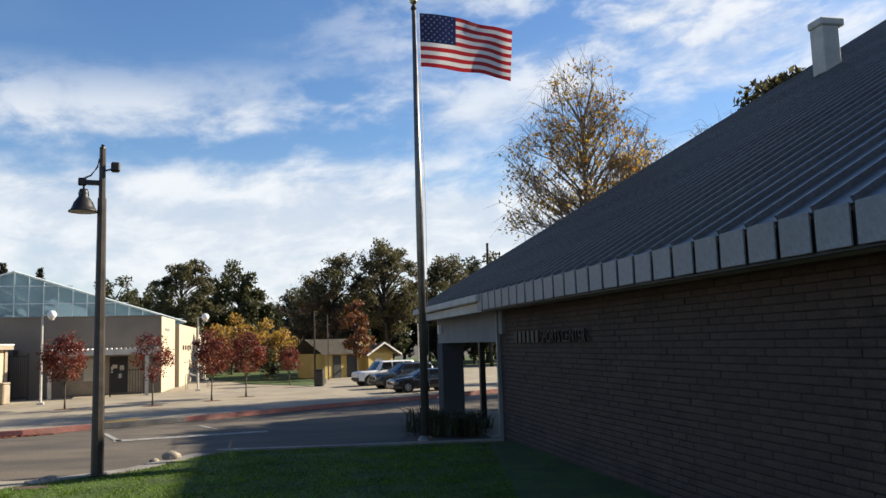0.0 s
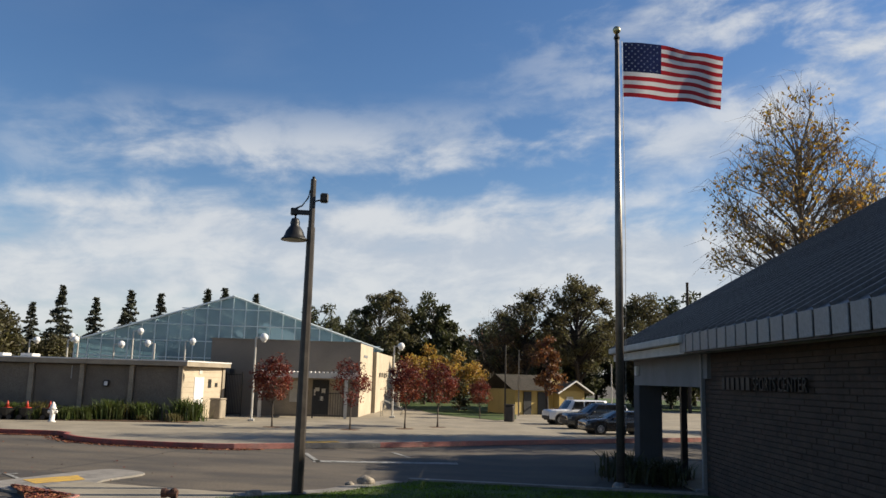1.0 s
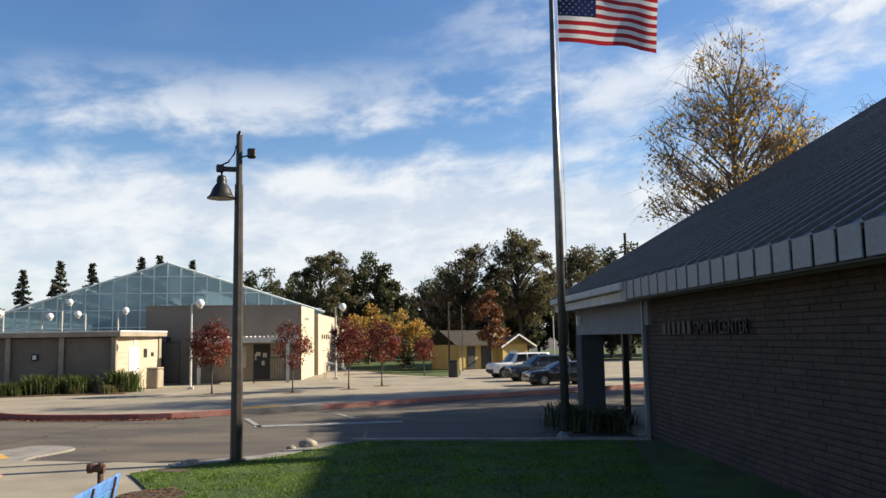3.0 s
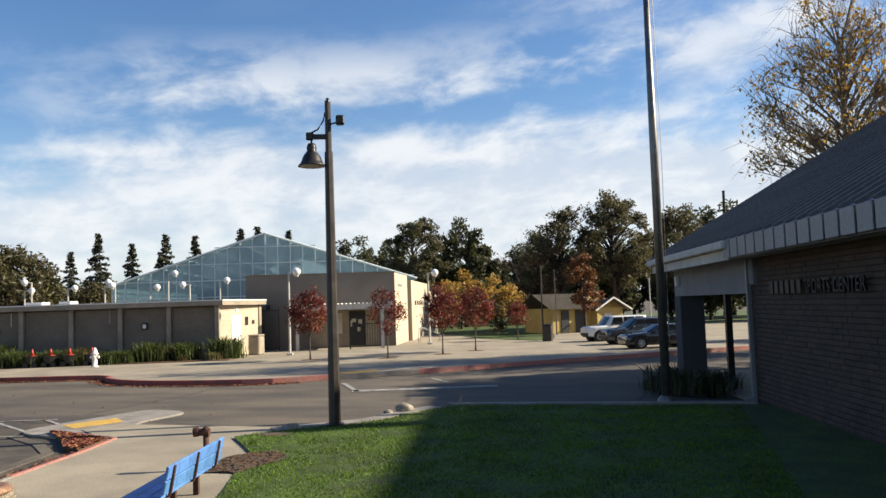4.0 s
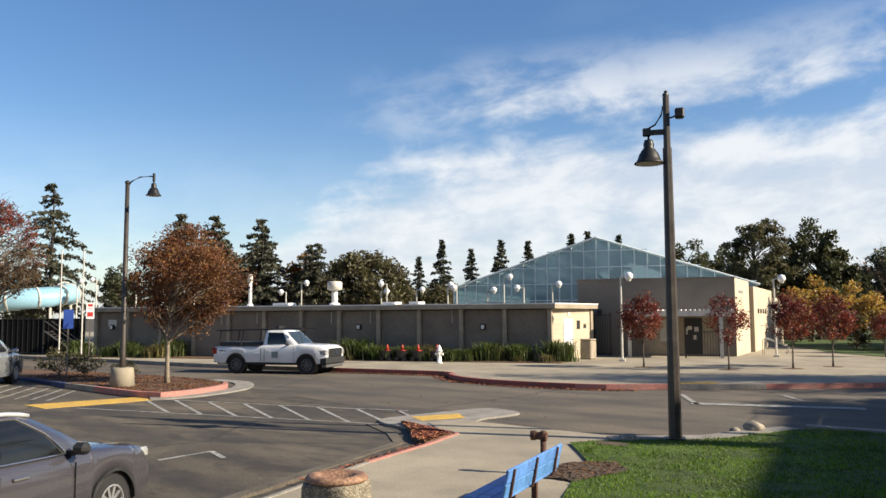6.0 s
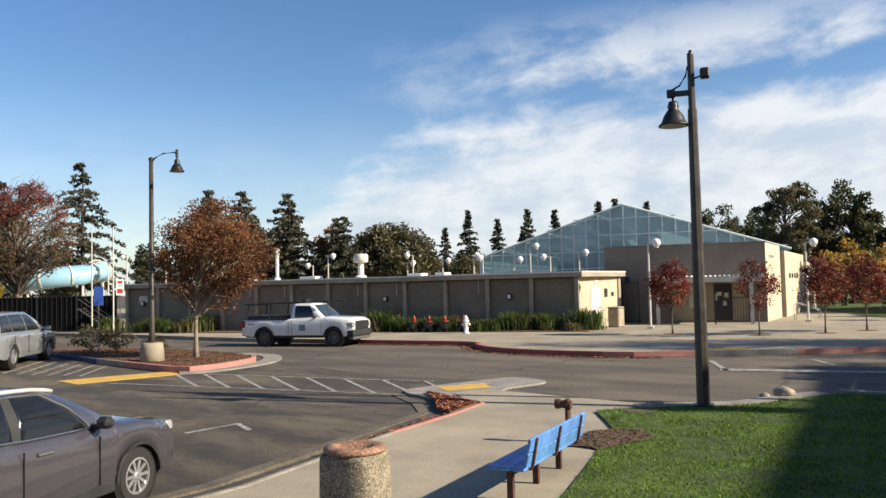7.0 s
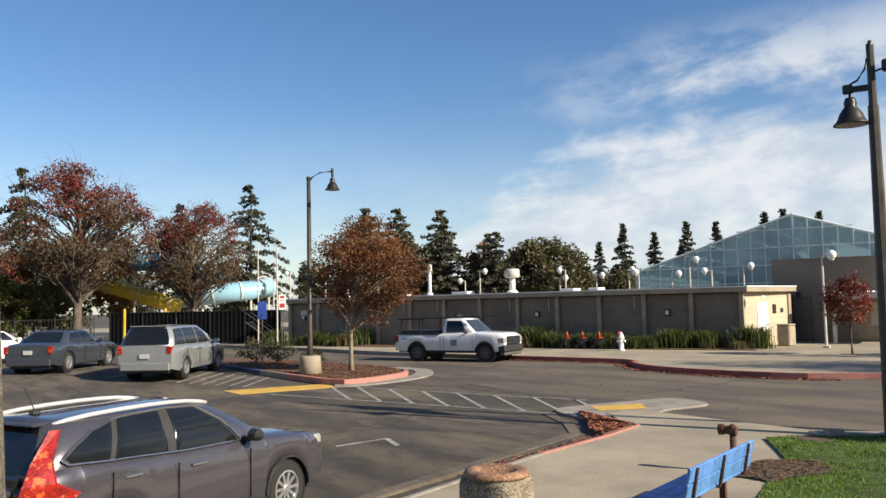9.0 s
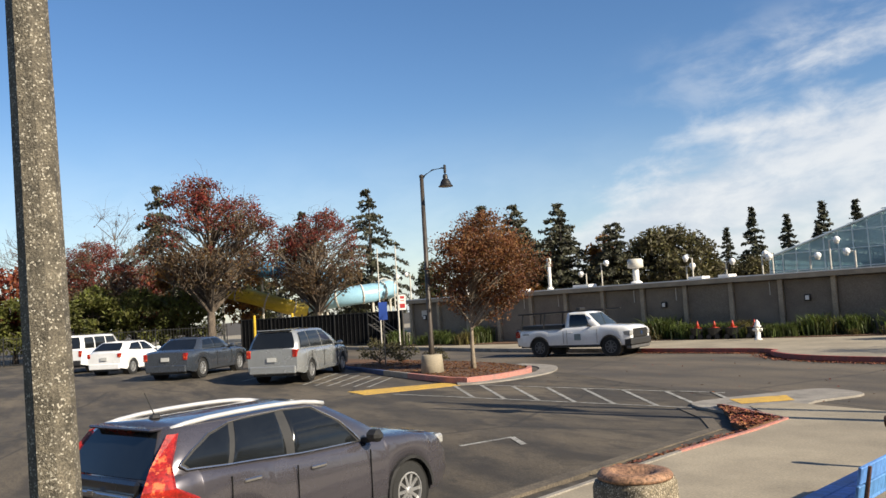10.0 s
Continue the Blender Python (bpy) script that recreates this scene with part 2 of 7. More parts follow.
ROOF_METAL = material("grey_standing_seam_metal", (0.19, 0.19, 0.19), 0.42, metal=0.35, vary=0.2, scale=0.8, fine=12, bump=0.05, per_object=0.06)
FASCIA = material("light_grey_fascia_metal", (0.31, 0.315, 0.325), 0.45, metal=0.15, vary=0.12, scale=1.5, fine=20, bump=0.03, per_object=0.05)
BRICK = material("brown_block", (0.118, 0.074, 0.054), 0.9, vary=0.25, scale=3, fine=45, bump=0.6, per_object=0.1)
BRICK_REST = material("brown_block_far", (0.118, 0.074, 0.054), 0.9, vary=0.25, scale=3, fine=45, bump=0.6, per_island=0.1)
MORTAR = material("mortar", (0.07, 0.055, 0.045), 0.95, vary=0.2, scale=3, fine=40)
BARK = material("bark", (0.16, 0.125, 0.095), 0.95, vary=0.4, scale=5, fine=30, bump=1.0, stretch=(1, 1, 0.25))
BARK_DARK = material("dark_bark", (0.06, 0.048, 0.04), 0.95, vary=0.4, scale=5, fine=30, bump=1.0, stretch=(1, 1, 0.25))
BARK_PALE = material("pale_bark", (0.33, 0.27, 0.2), 0.9, vary=0.3, scale=5, fine=30, bump=0.6, stretch=(1, 1, 0.25))


def leafy(name, color, shift=0.4, translucent=0.42):
    return material(name, color, 0.6, vary=0.35, scale=0.5, fine=3, bump=0, per_island=shift, translucent=translucent)


LEAF_RED = leafy("dark_red_leaves", (0.30, 0.07, 0.034))
LEAF_DEEP_RED = leafy("deep_red_leaves", (0.27, 0.045, 0.028))
LEAF_BROWN = leafy("dull_brown_leaves", (0.17, 0.10, 0.045))
LEAF_RUST = leafy("rust_brown_leaves", (0.27, 0.108, 0.038))
LEAF_YELLOW = leafy("yellow_leaves", (0.60, 0.36, 0.07))
LEAF_OLIVE = leafy("olive_leaves", (0.15, 0.132, 0.055))
LEAF_DARK = leafy("dark_green_leaves", (0.10, 0.105, 0.04))
LEAF_GREEN = leafy("mid_green_leaves", (0.17, 0.18, 0.036))
NEEDLE = leafy("conifer_needles", (0.085, 0.085, 0.046), 0.4, 0.2)
NEEDLE_DARK = leafy("dark_conifer_needles", (0.055, 0.06, 0.028), 0.4, 0.15)
LEAF_ORANGE = leafy("orange_leaves", (0.44, 0.2, 0.045))
YEL_WALL = material("yellow_boarding", (0.62, 0.45, 0.15), 0.8, vary=0.12, scale=1, fine=30)
SHINGLE = material("grey_brown_shingle", (0.15, 0.13, 0.105), 0.9, vary=0.25, scale=3, fine=20, bump=0.6)
BLUE = material("blue_bench_paint", (0.13, 0.32, 0.74), 0.5, vary=0.25, scale=3, fine=30, bump=0.3, stretch=(1, 0.3, 1), per_object=0.08)
RUST = material("rusty_brown_metal", (0.12, 0.05, 0.03), 0.8, vary=0.4, scale=8, fine=50)
AGGREGATE = material("exposed_aggregate", (0.27, 0.225, 0.155), 0.9, vary=0.4, scale=9, fine=70, bump=1.0, speck=(150, 0.85, (0.46, 0.40, 0.31)))
POST_STONE = material("aggregate_post", (0.185, 0.16, 0.12), 0.8, vary=0.4, scale=14, fine=110, bump=1.0, speck=(150, 0.88, (0.38, 0.35, 0.29)))
GREENHOUSE = glass_pane("blue_green_glazing", (0.22, 0.33, 0.36), 0.48, 0.12)
MULLION = material("pale_aluminium_mullion", (0.85, 0.95, 0.96), 0.5, vary=0.1, scale=3, fine=30, bump=0)
ORANGE = material("orange_plastic", (0.62, 0.06, 0.03), 0.5, vary=0.15, scale=5, fine=30)
GLOBE = material("white_globe", (1.0, 1.0, 0.98), 0.3, vary=0.04, scale=4, fine=20, bump=0)


# ==== building tools ====
def empty(name, m=None, **tags):
    ob = new(name)
    if m is not None:
        ob.matrix_basis = m
    return tagged(ob, **tags)


def part(name, bm, mat, parent=None, label="", smooth=False):
    """One mesh object, under a thing or a part."""
    me = bpy.data.meshes.new(name)
    bm.to_mesh(me)
    bm.free()
    return mesh_part(name, me, mat, parent, label, smooth)


def mesh_part(name, me, mat, parent=None, label="", smooth=False):
    for x in mat if isinstance(mat, (list, tuple)) else [mat]:
        if x.name not in me.materials:
            me.materials.append(x)
    if smooth:
        me.polygons.foreach_set("use_smooth", [True] * len(me.polygons))
        me.update()
    ob = new(name, me)
    ob.parent = parent
    if label:
        ob["label"] = label
    return ob


def soup(name, verts, faces, mat, parent=None, label="", smooth=False):
    me = bpy.data.meshes.new(name)
    me.from_pydata(verts, [], faces)
    me.update()
    return mesh_part(name, me, mat, parent, label, smooth)


def box(bm, x0, x1, y0, y1, z0, z1, m=None, bevel=0.0):
    vs = [bm.verts.new((x, y, z)) for z in (z0, z1) for y in (y0, y1) for x in (x0, x1)]
    fs = [bm.faces.new([vs[i] for i in f]) for f in ((0, 2, 3, 1), (4, 5, 7, 6), (0, 1, 5, 4), (2, 6, 7, 3), (0, 4, 6, 2), (1, 3, 7, 5))]
    if bevel:
        es = list({e for f in fs for e in f.edges})
        out = bmesh.ops.bevel(bm, geom=es, offset=bevel, segments=1, affect="EDGES", profile=0.5)
        vs = list({v for f in out["faces"] for v in f.verts} | {v for v in vs if v.is_valid})
    if m is not None:
        bmesh.ops.transform(bm, matrix=m, verts=vs)
    return bm


def boxed(*args, **kw):
    return box(bmesh.new(), *args, **kw)


def tube(bm, pts, radii, sides=8, cap=True):
    """A tapered tube along points."""
    rings, pts = [], [Vector(p) for p in pts]
    for i, p in enumerate(pts):
        d = (pts[min(i + 1, len(pts) - 1)] - pts[max(i - 1, 0)]).normalized()
        a = d.orthogonal().normalized() if abs(d.z) < 0.999 else Vector((1, 0, 0))
        b = d.cross(a)
        r = radii[i] if isinstance(radii, (list, tuple)) else radii
        rings.append([bm.verts.new(p + (a * math.cos(k * 2 * math.pi / sides) + b * math.sin(k * 2 * math.pi / sides)) * r) for k in range(sides)])
    for r0, r1 in zip(rings, rings[1:]):
        # the nearest start keeps the skin from twisting
        s = min(range(sides), key=lambda k: (r1[k].co - r0[0].co).length)
        for k in range(sides):
            bm.faces.new((r0[k], r0[(k + 1) % sides], r1[(k + 1 + s) % sides], r1[(k + s) % sides]))
    if cap:
        bm.faces.new(rings[0][::-1])
        bm.faces.new(rings[-1])
    return bm


def lathe(bm, profile, sides=20, at=(0, 0, 0)):
    """A turned form from (radius, height) pairs."""
    rings = [[bm.verts.new((at[0] + r * math.cos(k * 2 * math.pi / sides), at[1] + r * math.sin(k * 2 * math.pi / sides), at[2] + z)) for k in range(sides)] for r, z in profile]
    for r0, r1 in zip(rings, rings[1:]):
        for k in range(sides):
            bm.faces.new((r0[k], r0[(k + 1) % sides], r1[(k + 1) % sides], r1[k]))
    if profile[0][0] > 0.002:
        bm.faces.new(rings[0][::-1])
    if profile[-1][0] > 0.002:
        bm.faces.new(rings[-1])
    return bm


def prism(bm, poly, z0, z1):
    """A plan polygon (counter-clockwise) pulled up from z0 to z1."""
    lo, hi = [bm.verts.new((x, y, z0)) for x, y in poly], [bm.verts.new((x, y, z1)) for x, y in poly]
    bm.faces.new(lo[::-1])
    bm.faces.new(hi)
    k = len(poly)
    for i in range(k):
        bm.faces.new((lo[i], lo[(i + 1) % k], hi[(i + 1) % k], hi[i]))
    bmesh.ops.recalc_face_normals(bm, faces=bm.faces)
    return bm


def sheet(poly, z):
    bm = bmesh.new()
    f = bm.faces.new([bm.verts.new((x, y, z)) for x, y in poly])
    bm.normal_update()
    if f.normal.z < 0:
        f.normal_flip()
    bmesh.ops.triangulate(bm, faces=bm.faces)
    return bm


def smooth_line(pts, step=0.5):
    """A Catmull-Rom curve through plan points."""
    out, P = [], [Vector(p) for p in pts]
    P = [P[0] * 2 - P[1], *P, P[-1] * 2 - P[-2]]
    for a, b, c, d in zip(P, P[1:], P[2:], P[3:]):
        k = max(2, int((c - b).length / step))
        for i in range(k):
            t = i / k
            out.append(0.5 * (2 * b + (c - a) * t + (2 * a - 5 * b + 4 * c - d) * t * t + (3 * b - a - 3 * c + d) * t ** 3))
    out.append(P[-2])
    return out


def ribbon(bm, line, left, right, z0, z1):
    """A kerb: a box section swept along a plan line, from left to right of it."""
    rows = []
    for i, p in enumerate(line):
        d = (line[min(i + 1, len(line) - 1)] - line[max(i - 1, 0)]).normalized()
        s = Vector((-d.y, d.x))
        a, b = p + s * left, p - s * right
        rows.append([bm.verts.new((*q, z)) for q, z in ((a, z0), (a, z1), (b, z1), (b, z0))])
    for r0, r1 in zip(rows, rows[1:]):
        for k in range(4):
            bm.faces.new((r0[k], r0[(k + 1) % 4], r1[(k + 1) % 4], r1[k]))
    bm.faces.new(rows[0])
    bm.faces.new(rows[-1][::-1])
    bmesh.ops.recalc_face_normals(bm, faces=bm.faces)
    return bm


# ==== ground ====
def ease(t):
    t = min(1.0, max(0.0, t))
    return t * t * (3 - 2 * t)


def lot_z(x, y):
    """The lot dips a little beside the walkway."""
    return -0.03 - 0.27 * ease((9.8 - y) / 3.5) * ease((-9.2 - x) / 1.2) * ease((x + 24) / 9) + 0.27 * ease((-26.5 - x) / 8) * ease((x + 75) / 20) * ease((16 - y) / 3.5)


def ground_sheet():
    xs = [-2500, -900, -300, -120, -85, -75, -65, -60, -55, -50] + [-46 + 0.5 * i for i in range(78)] + [-4, 10, 40, 120, 300, 900, 2500]
    ys = [-2500, -900, -300, -120, -40, -12] + [-6 + 0.5 * i for i in range(42)] + [20, 30, 60, 120, 300, 900, 2500]
    verts = [(x, y, lot_z(x, y)) for x in xs for y in ys]
    k = len(ys)
    faces = [(i * k + j, (i + 1) * k + j, (i + 1) * k + j + 1, i * k + j + 1) for i in range(len(xs) - 1) for j in range(k - 1)]
    return soup("ground", verts, faces, ASPHALT, smooth=True)


tagged(ground_sheet(), "dark worn asphalt of the parking lot", "ground", kind="structure")

FAR_KERB = smooth_line([(-130, 12), (-80, 19), (-47, 23.6), (-35, 24.3), (-26, 25.7), (-21.0, 26.5), (-20.0, 25.6), (-18.6, 24.6), (-16.4, 24.1),
                        (-13.2, 24.4), (-11.4, 25.6), (-8.5, 27.7), (-4.6, 31.2), (-1.0, 34.3), (6, 40), (30, 58)])
road_poly = [tuple(p) for p in FAR_KERB] + [(30, 38), (8, 21), (0.5, 18.8), (-5, 18.5), (-6.7, 15.8), (-9.5, 14.6), (-12.2, 15.2), (-13.4, 15.6), (-22, 18), (-30, 19.5), (-47, 18.5), (-80, 13), (-130, 6)]
tagged(part("road", sheet(road_poly, -0.025), ROADWAY), "sun-bleached asphalt driveway beside the parking lot", "road", kind="structure")


def plaza():
    """The paving behind the far kerb, one sheet."""
    return sheet([tuple(p + Vector((0, 0.1))) for p in FAR_KERB] + [(30, 130), (-130, 130)], 0.15)


pavement = tagged(part("pavement", plaza(), CONCRETE), "pale concrete plaza in front of the buildings", "pavement", kind="structure")


def kerb(name, line, mat, label, left=0.15, right=0.0, z0=-0.02, z1=0.158):
    return tagged(part(name, ribbon(bmesh.new(), line, left, right, z0, z1), mat), label, "kerb", kind="structure")


def between(line, x0, x1):
    return [p for p in line if x0 <= p.x <= x1]


kerb("kerb", between(FAR_KERB, -130, -26.3), KERB_GREY, "plain concrete kerb beside the driveway")
kerb("kerb", between(FAR_KERB, -26.7, -13.4), KERB_RED, "dark red painted kerb strewn with dry leaves")
kerb("kerb", between(FAR_KERB, -13.8, -10.9), KERB_PINK, "faded red painted kerb beside the crossing")
kerb("kerb", between(FAR_KERB, -11.3, -8.5), KERB_GREY, "plain concrete kerb dropped at the crossing", z1=0.154)
kerb("kerb", between(FAR_KERB, -8.9, 30), KERB_PINK, "faded red painted kerb of the plaza")
far_far = [(-60, 128), (-14.6, 57.5), (-11.5, 51.4), (-7.2, 47.0), (-6.4, 49.5), (-7.4, 57.0), (-8, 75), (20, 75), (20, 128)]
tagged(part("lawn", sheet(far_far, 0.17), GRASS_GROUND), "sunlit green lawn behind the plaza", "lawn", kind="structure")
tagged(part("ramp_marking", sheet([(-10.85, 26.1), (-9.75, 26.95), (-10.1, 27.5), (-11.2, 26.7)], 0.166), YELLOW), "worn yellow tactile strip at the dropped kerb", "tactile paving", kind="structure")

# walkway beside the lot, its ramp, and the planted corner
walkway = [(-8.5, 2), (-8.75, 6.5), (-9.75, 10.1), (-10.15, 12.2), (-10.4, 13.35), (-12.0, 14.55), (-11.7, 15.4), (-9.5, 15.25), (-7.2, 15.15), (-4.5, 13), (-3.5, 8), (-3, 2)]
tagged(part("walkway", prism(bmesh.new(), walkway[::-1], -0.35, 0.03), CONCRETE), "plain grey concrete walkway beside the lawn", "walkway", kind="structure")
ramp = smooth_line([(-11.9, 13.75), (-12.6, 13.9), (-13.35, 14.4), (-13.3, 15.4), (-13.0, 16.8), (-12.6, 17.8), (-11.4, 17.4), (-11.5, 15.9), (-11.2, 15.2)], 0.3)
tagged(part("ramp", prism(bmesh.new(), [tuple(p) for p in ramp][::-1], -0.05, 0.02), KERB_GREY), "pale rounded concrete kerb ramp", "ramp", kind="structure")
tagged(part("ramp_marking", sheet([(-13.05, 15.2), (-12.5, 16.35), (-11.85, 15.75), (-12.35, 14.75)], 0.026), YELLOW), "worn yellow tactile pad on the ramp", "tactile paving", kind="structure")
corner = [(-12.55, 14.25), (-10.5, 13.45), (-10.15, 12.2), (-10.75, 12.55), (-11.6, 13.45)]
tagged(part("planting_bed", prism(bmesh.new(), corner, -0.05, 0.06), MULCH), "small corner bed of bark and dry red leaves", "planting bed", kind="structure")
kerb("kerb", [Vector(p) for p in ((-12.5, 14.3), (-10.42, 13.5), (-10.08, 12.2), (-9.68, 10.1))], KERB_PINK, "thin faded red kerb line of the walkway", 0.07, 0.0, -0.3, 0.056)
kerb("kerb", [Vector(p) for p in ((-9.68, 10.1), (-8.7, 6.5), (-8.5, 2))], KERB_GREY, "plain concrete kerb line of the walkway", 0.07, 0.0, -0.3, 0.05)
kerb("kerb", [Vector(p) for p in ((-13.1, 14.0), (-11.75, 13.2), (-10.75, 12.3), (-10.2, 10.2), (-9.15, 6.4), (-8.95, 2))], GUTTER, "stained concrete gutter beside the lot", 0.0, 0.22, -0.35, -0.012)

# kerb island in the lot
isle = smooth_line([(-38, 14.8), (-33, 14.9), (-27.0, 14.55), (-23.0, 14.35), (-22.45, 14.9), (-22.75, 16.2), (-23.7, 17.7), (-26, 18.7), (-30, 18.8), (-38, 17.6)], 0.35)
tagged(part("planting_bed", prism(bmesh.new(), [tuple(p) for p in isle], -0.05, 0.11), MULCH), "kerbed island covered in brown bark mulch", "planting bed", kind="structure")
kerb("kerb", [p for p in isle if -28.3 < p.x < -26.0 and p.y < 16], KERB_GREY, "grey concrete kerb of the lot island", 0.0, 0.16)
kerb("kerb", [p for p in isle if p.x < -28.0 and p.y < 16], KERB_BLUE, "faded blue painted kerb of the lot island", 0.0, 0.16)
kerb("kerb", [p for p in isle if p.x > -24.4 or (p.x > -26.3 and p.y < 16)], KERB_PINK, "faded red kerb round the lot island", 0.0, 0.16)
apron = smooth_line([(-22.4, 14.1), (-22.1, 14.8), (-22.25, 16.2), (-23.1, 18.0), (-25, 19.5), (-27, 19.6)], 0.4)
kerb("kerb", apron, KERB_GREY, "flat concrete gutter round the island's end", 0.35, 0.3, -0.05, 0.008)
tagged(part("ramp_marking", prism(bmesh.new(), [(-23.9, 11.1), (-22.5, 11.0), (-22.1, 14.1), (-23.3, 14.2)], -0.05, -0.02), YELLOW), "bright yellow tactile pad beside the island", "tactile paving", kind="structure")


# painted lines
def in_road(c):
    hit = False
    for (x0, y0), (x1, y1) in zip(road_poly, road_poly[1:] + road_poly[:1]):
        if (y0 > c.y) != (y1 > c.y) and c.x < (x1 - x0) * (c.y - y0) / (y1 - y0) + x0:
            hit = not hit
    return hit


def stroke(a, b, w, z=0.006, mat=None, label="worn white painted line on the asphalt"):
    a, b = Vector(a), Vector(b)
    s = (b - a).normalized()
    s = Vector((-s.y, s.x)) * w / 2
    rows = max(1, int((b - a).length / 0.8))
    bm = bmesh.new()
    pts = []
    for i in range(rows + 1):
        c = a.lerp(b, i / rows)
        pts.append([bm.verts.new((*(c + k * s), lot_z(*(c + k * s)) + (0.018 if in_road(c) else 0.008))) for k in (1, -1)])
    for p, q in zip(pts, pts[1:]):
        bm.faces.new((p[0], p[1], q[1], q[0]))
    bmesh.ops.recalc_face_normals(bm, faces=bm.faces)
    return tagged(part("road_marking", bm, mat or LINE_WHITE), label, "road marking", group="painted lines", kind="structure")


for i in range(-1, 7):
    stroke((-21.6 + 1.19 * i, 14.42 + 0.31 * i), (-17.85 + 1.02 * i, 12.72 + 0.28 * i), 0.10)
stroke((-21.8, 14.36), (-14.1, 16.3), 0.09)
stroke((-21.9, 11.6), (-13.0, 14.05), 0.09)
stroke((-13.3, 8.6), (-13.0, 9.5), 0.1)
stroke((-13.0, 9.5), (-12.3, 9.25), 0.1)
for i in range(6):
    stroke((-27.2 - 0.62 * i, 14.3 - 0.16 * i), (-24.6 - 0.62 * i, 12.1 - 0.2 * i), 0.09)
for i in range(5):
    stroke((-33.5 - 2.9 * i, 13.5 - 1.2 * i), (-30.5 - 2.9 * i, 9.8 - 1.2 * i), 0.1)
stroke((-10.1, 24.5), (-8.7, 22.1), 0.16)
stroke((-8.9, 22.2), (-4.8, 23.5), 0.5)
stroke((-7.6, 26.1), (-6.6, 24.6), 0.14)


# lawn beside the sports hall
def lawn_z(x, y):
    return 0.058 + 0.012 * noise.noise(Vector((x * 0.7, y * 0.7, 0)))


LAWN = [(-7.95, 13.75), (-7.1, 14.85), (-6.2, 15.6), (-5.5, 17.2), (-4.7, 18.35), (-2.0, 18.45), (1.9, 18.6), (8, 18.6), (8, -30), (-4.0, -30), (-4.1, 3), (-4.8, 6.4), (-5.3, 8.4), (-5.75, 9.6), (-6.2, 10.7), (-6.75, 12.2)]


def in_lawn(x, y, poly=LAWN):
    hit = False
    for (x0, y0), (x1, y1) in zip(poly, poly[1:] + poly[:1]):
        if (y0 > y) != (y1 > y) and x < (x1 - x0) * (y - y0) / (y1 - y0) + x0:
            hit = not hit
    return hit


def make_lawn():
    bm = bmesh.new()
    f = bm.faces.new([bm.verts.new((x, y, 0)) for x, y in LAWN])
    bmesh.ops.triangulate(bm, faces=[f])
    for k in range(24):
        x = -7.6 + k * 0.5
        bmesh.ops.bisect_plane(bm, geom=bm.verts[:] + bm.edges[:] + bm.faces[:], plane_co=(x, 0, 0), plane_no=(1, 0, 0))
    for k in range(24):
        bmesh.ops.bisect_plane(bm, geom=bm.verts[:] + bm.edges[:] + bm.faces[:], plane_co=(0, 7 + k * 0.5, 0), plane_no=(0, 1, 0))
    for v in bm.verts:
        v.co.z = lawn_z(v.co.x, v.co.y)
    bmesh.ops.recalc_face_normals(bm, faces=bm.faces)
    if bm.faces[:][0].normal.z < 0:
        bmesh.ops.reverse_faces(bm, faces=bm.faces[:])
    return part("lawn", bm, GRASS_GROUND, smooth=True)


tagged(make_lawn(), "mown green lawn half in the hall's shade", "lawn", kind="structure")
rng = np.random.default_rng(4)
DIRT_C = ((-6.42, 11.5, 0.5, 0.85), (-7.25, 14.05, 0.32, 0.22))


def make_grass():
    verts, faces = [], []
    want = 90000
    while want:
        x, y = rng.uniform(-8, 1.5), rng.uniform(7.2, 18.4)
        want -= 1
        if not in_lawn(x, y):
            continue
        if any(((x - cx) / rx) ** 2 + ((y - cy) / ry) ** 2 < rng.uniform(0.6, 1.15) for cx, cy, rx, ry in DIRT_C):
            continue
        patch = 0.7 + 0.6 * noise.noise(Vector((x * 1.3, y * 1.3, 4)))
        h, w, a = rng.uniform(0.03, 0.07) * max(0.4, patch), rng.uniform(0.006, 0.012), rng.uniform(0, 6.28)
        lx, ly, z = rng.normal(0, 0.02), rng.normal(0, 0.02), lawn_z(x, y) - 0.005
        c, s, k = w * math.cos(a), w * math.sin(a), len(verts)
        verts += [(x - c, y - s, z), (x + c, y + s, z), (x + lx, y + ly, z + h)]
        faces.append((k, k + 1, k + 2))
    return soup("grass", verts, faces, GRASS)


tagged(make_grass(), "short mown green grass blades", "grass", kind="stuff")
bm = bmesh.new()
for cx, cy, rx, ry in DIRT_C:
    ring = [bm.verts.new((cx + rx * (1 + 0.18 * math.sin(3 * a + cx)) * math.cos(a), cy + ry * (1 + 0.15 * math.sin(5 * a)) * math.sin(a), 0)) for a in [k * math.pi / 12 for k in range(24)]]
    top = bm.verts.new((cx, cy, 0))
    for a, b in zip(ring, ring[1:] + ring[:1]):
        bm.faces.new((a, b, top))
for v in bm.verts:
    v.co.z = max(0.034, lawn_z(v.co.x, v.co.y) + 0.008)
tagged(part("bare_earth", bm, DIRT), "bare brown earth worn into the lawn", "soil", kind="structure")
edge = smooth_line([(-7.55, 14.6), (-6.9, 15.25), (-6.15, 15.85), (-5.7, 17.0), (-5.2, 18.1)], 0.4)
kerb("kerb", edge, KERB_GREY, "pale concrete strip along the lawn's edge", 0.22, 0.22, -0.02, 0.075)
kerb("kerb", [Vector(p) for p in ((-5.0, 18.5), (-2, 18.6), (1.9, 18.75))], KERB_GREY, "pale concrete strip along the lawn's edge", 0.12, 0.1, -0.02, 0.10)
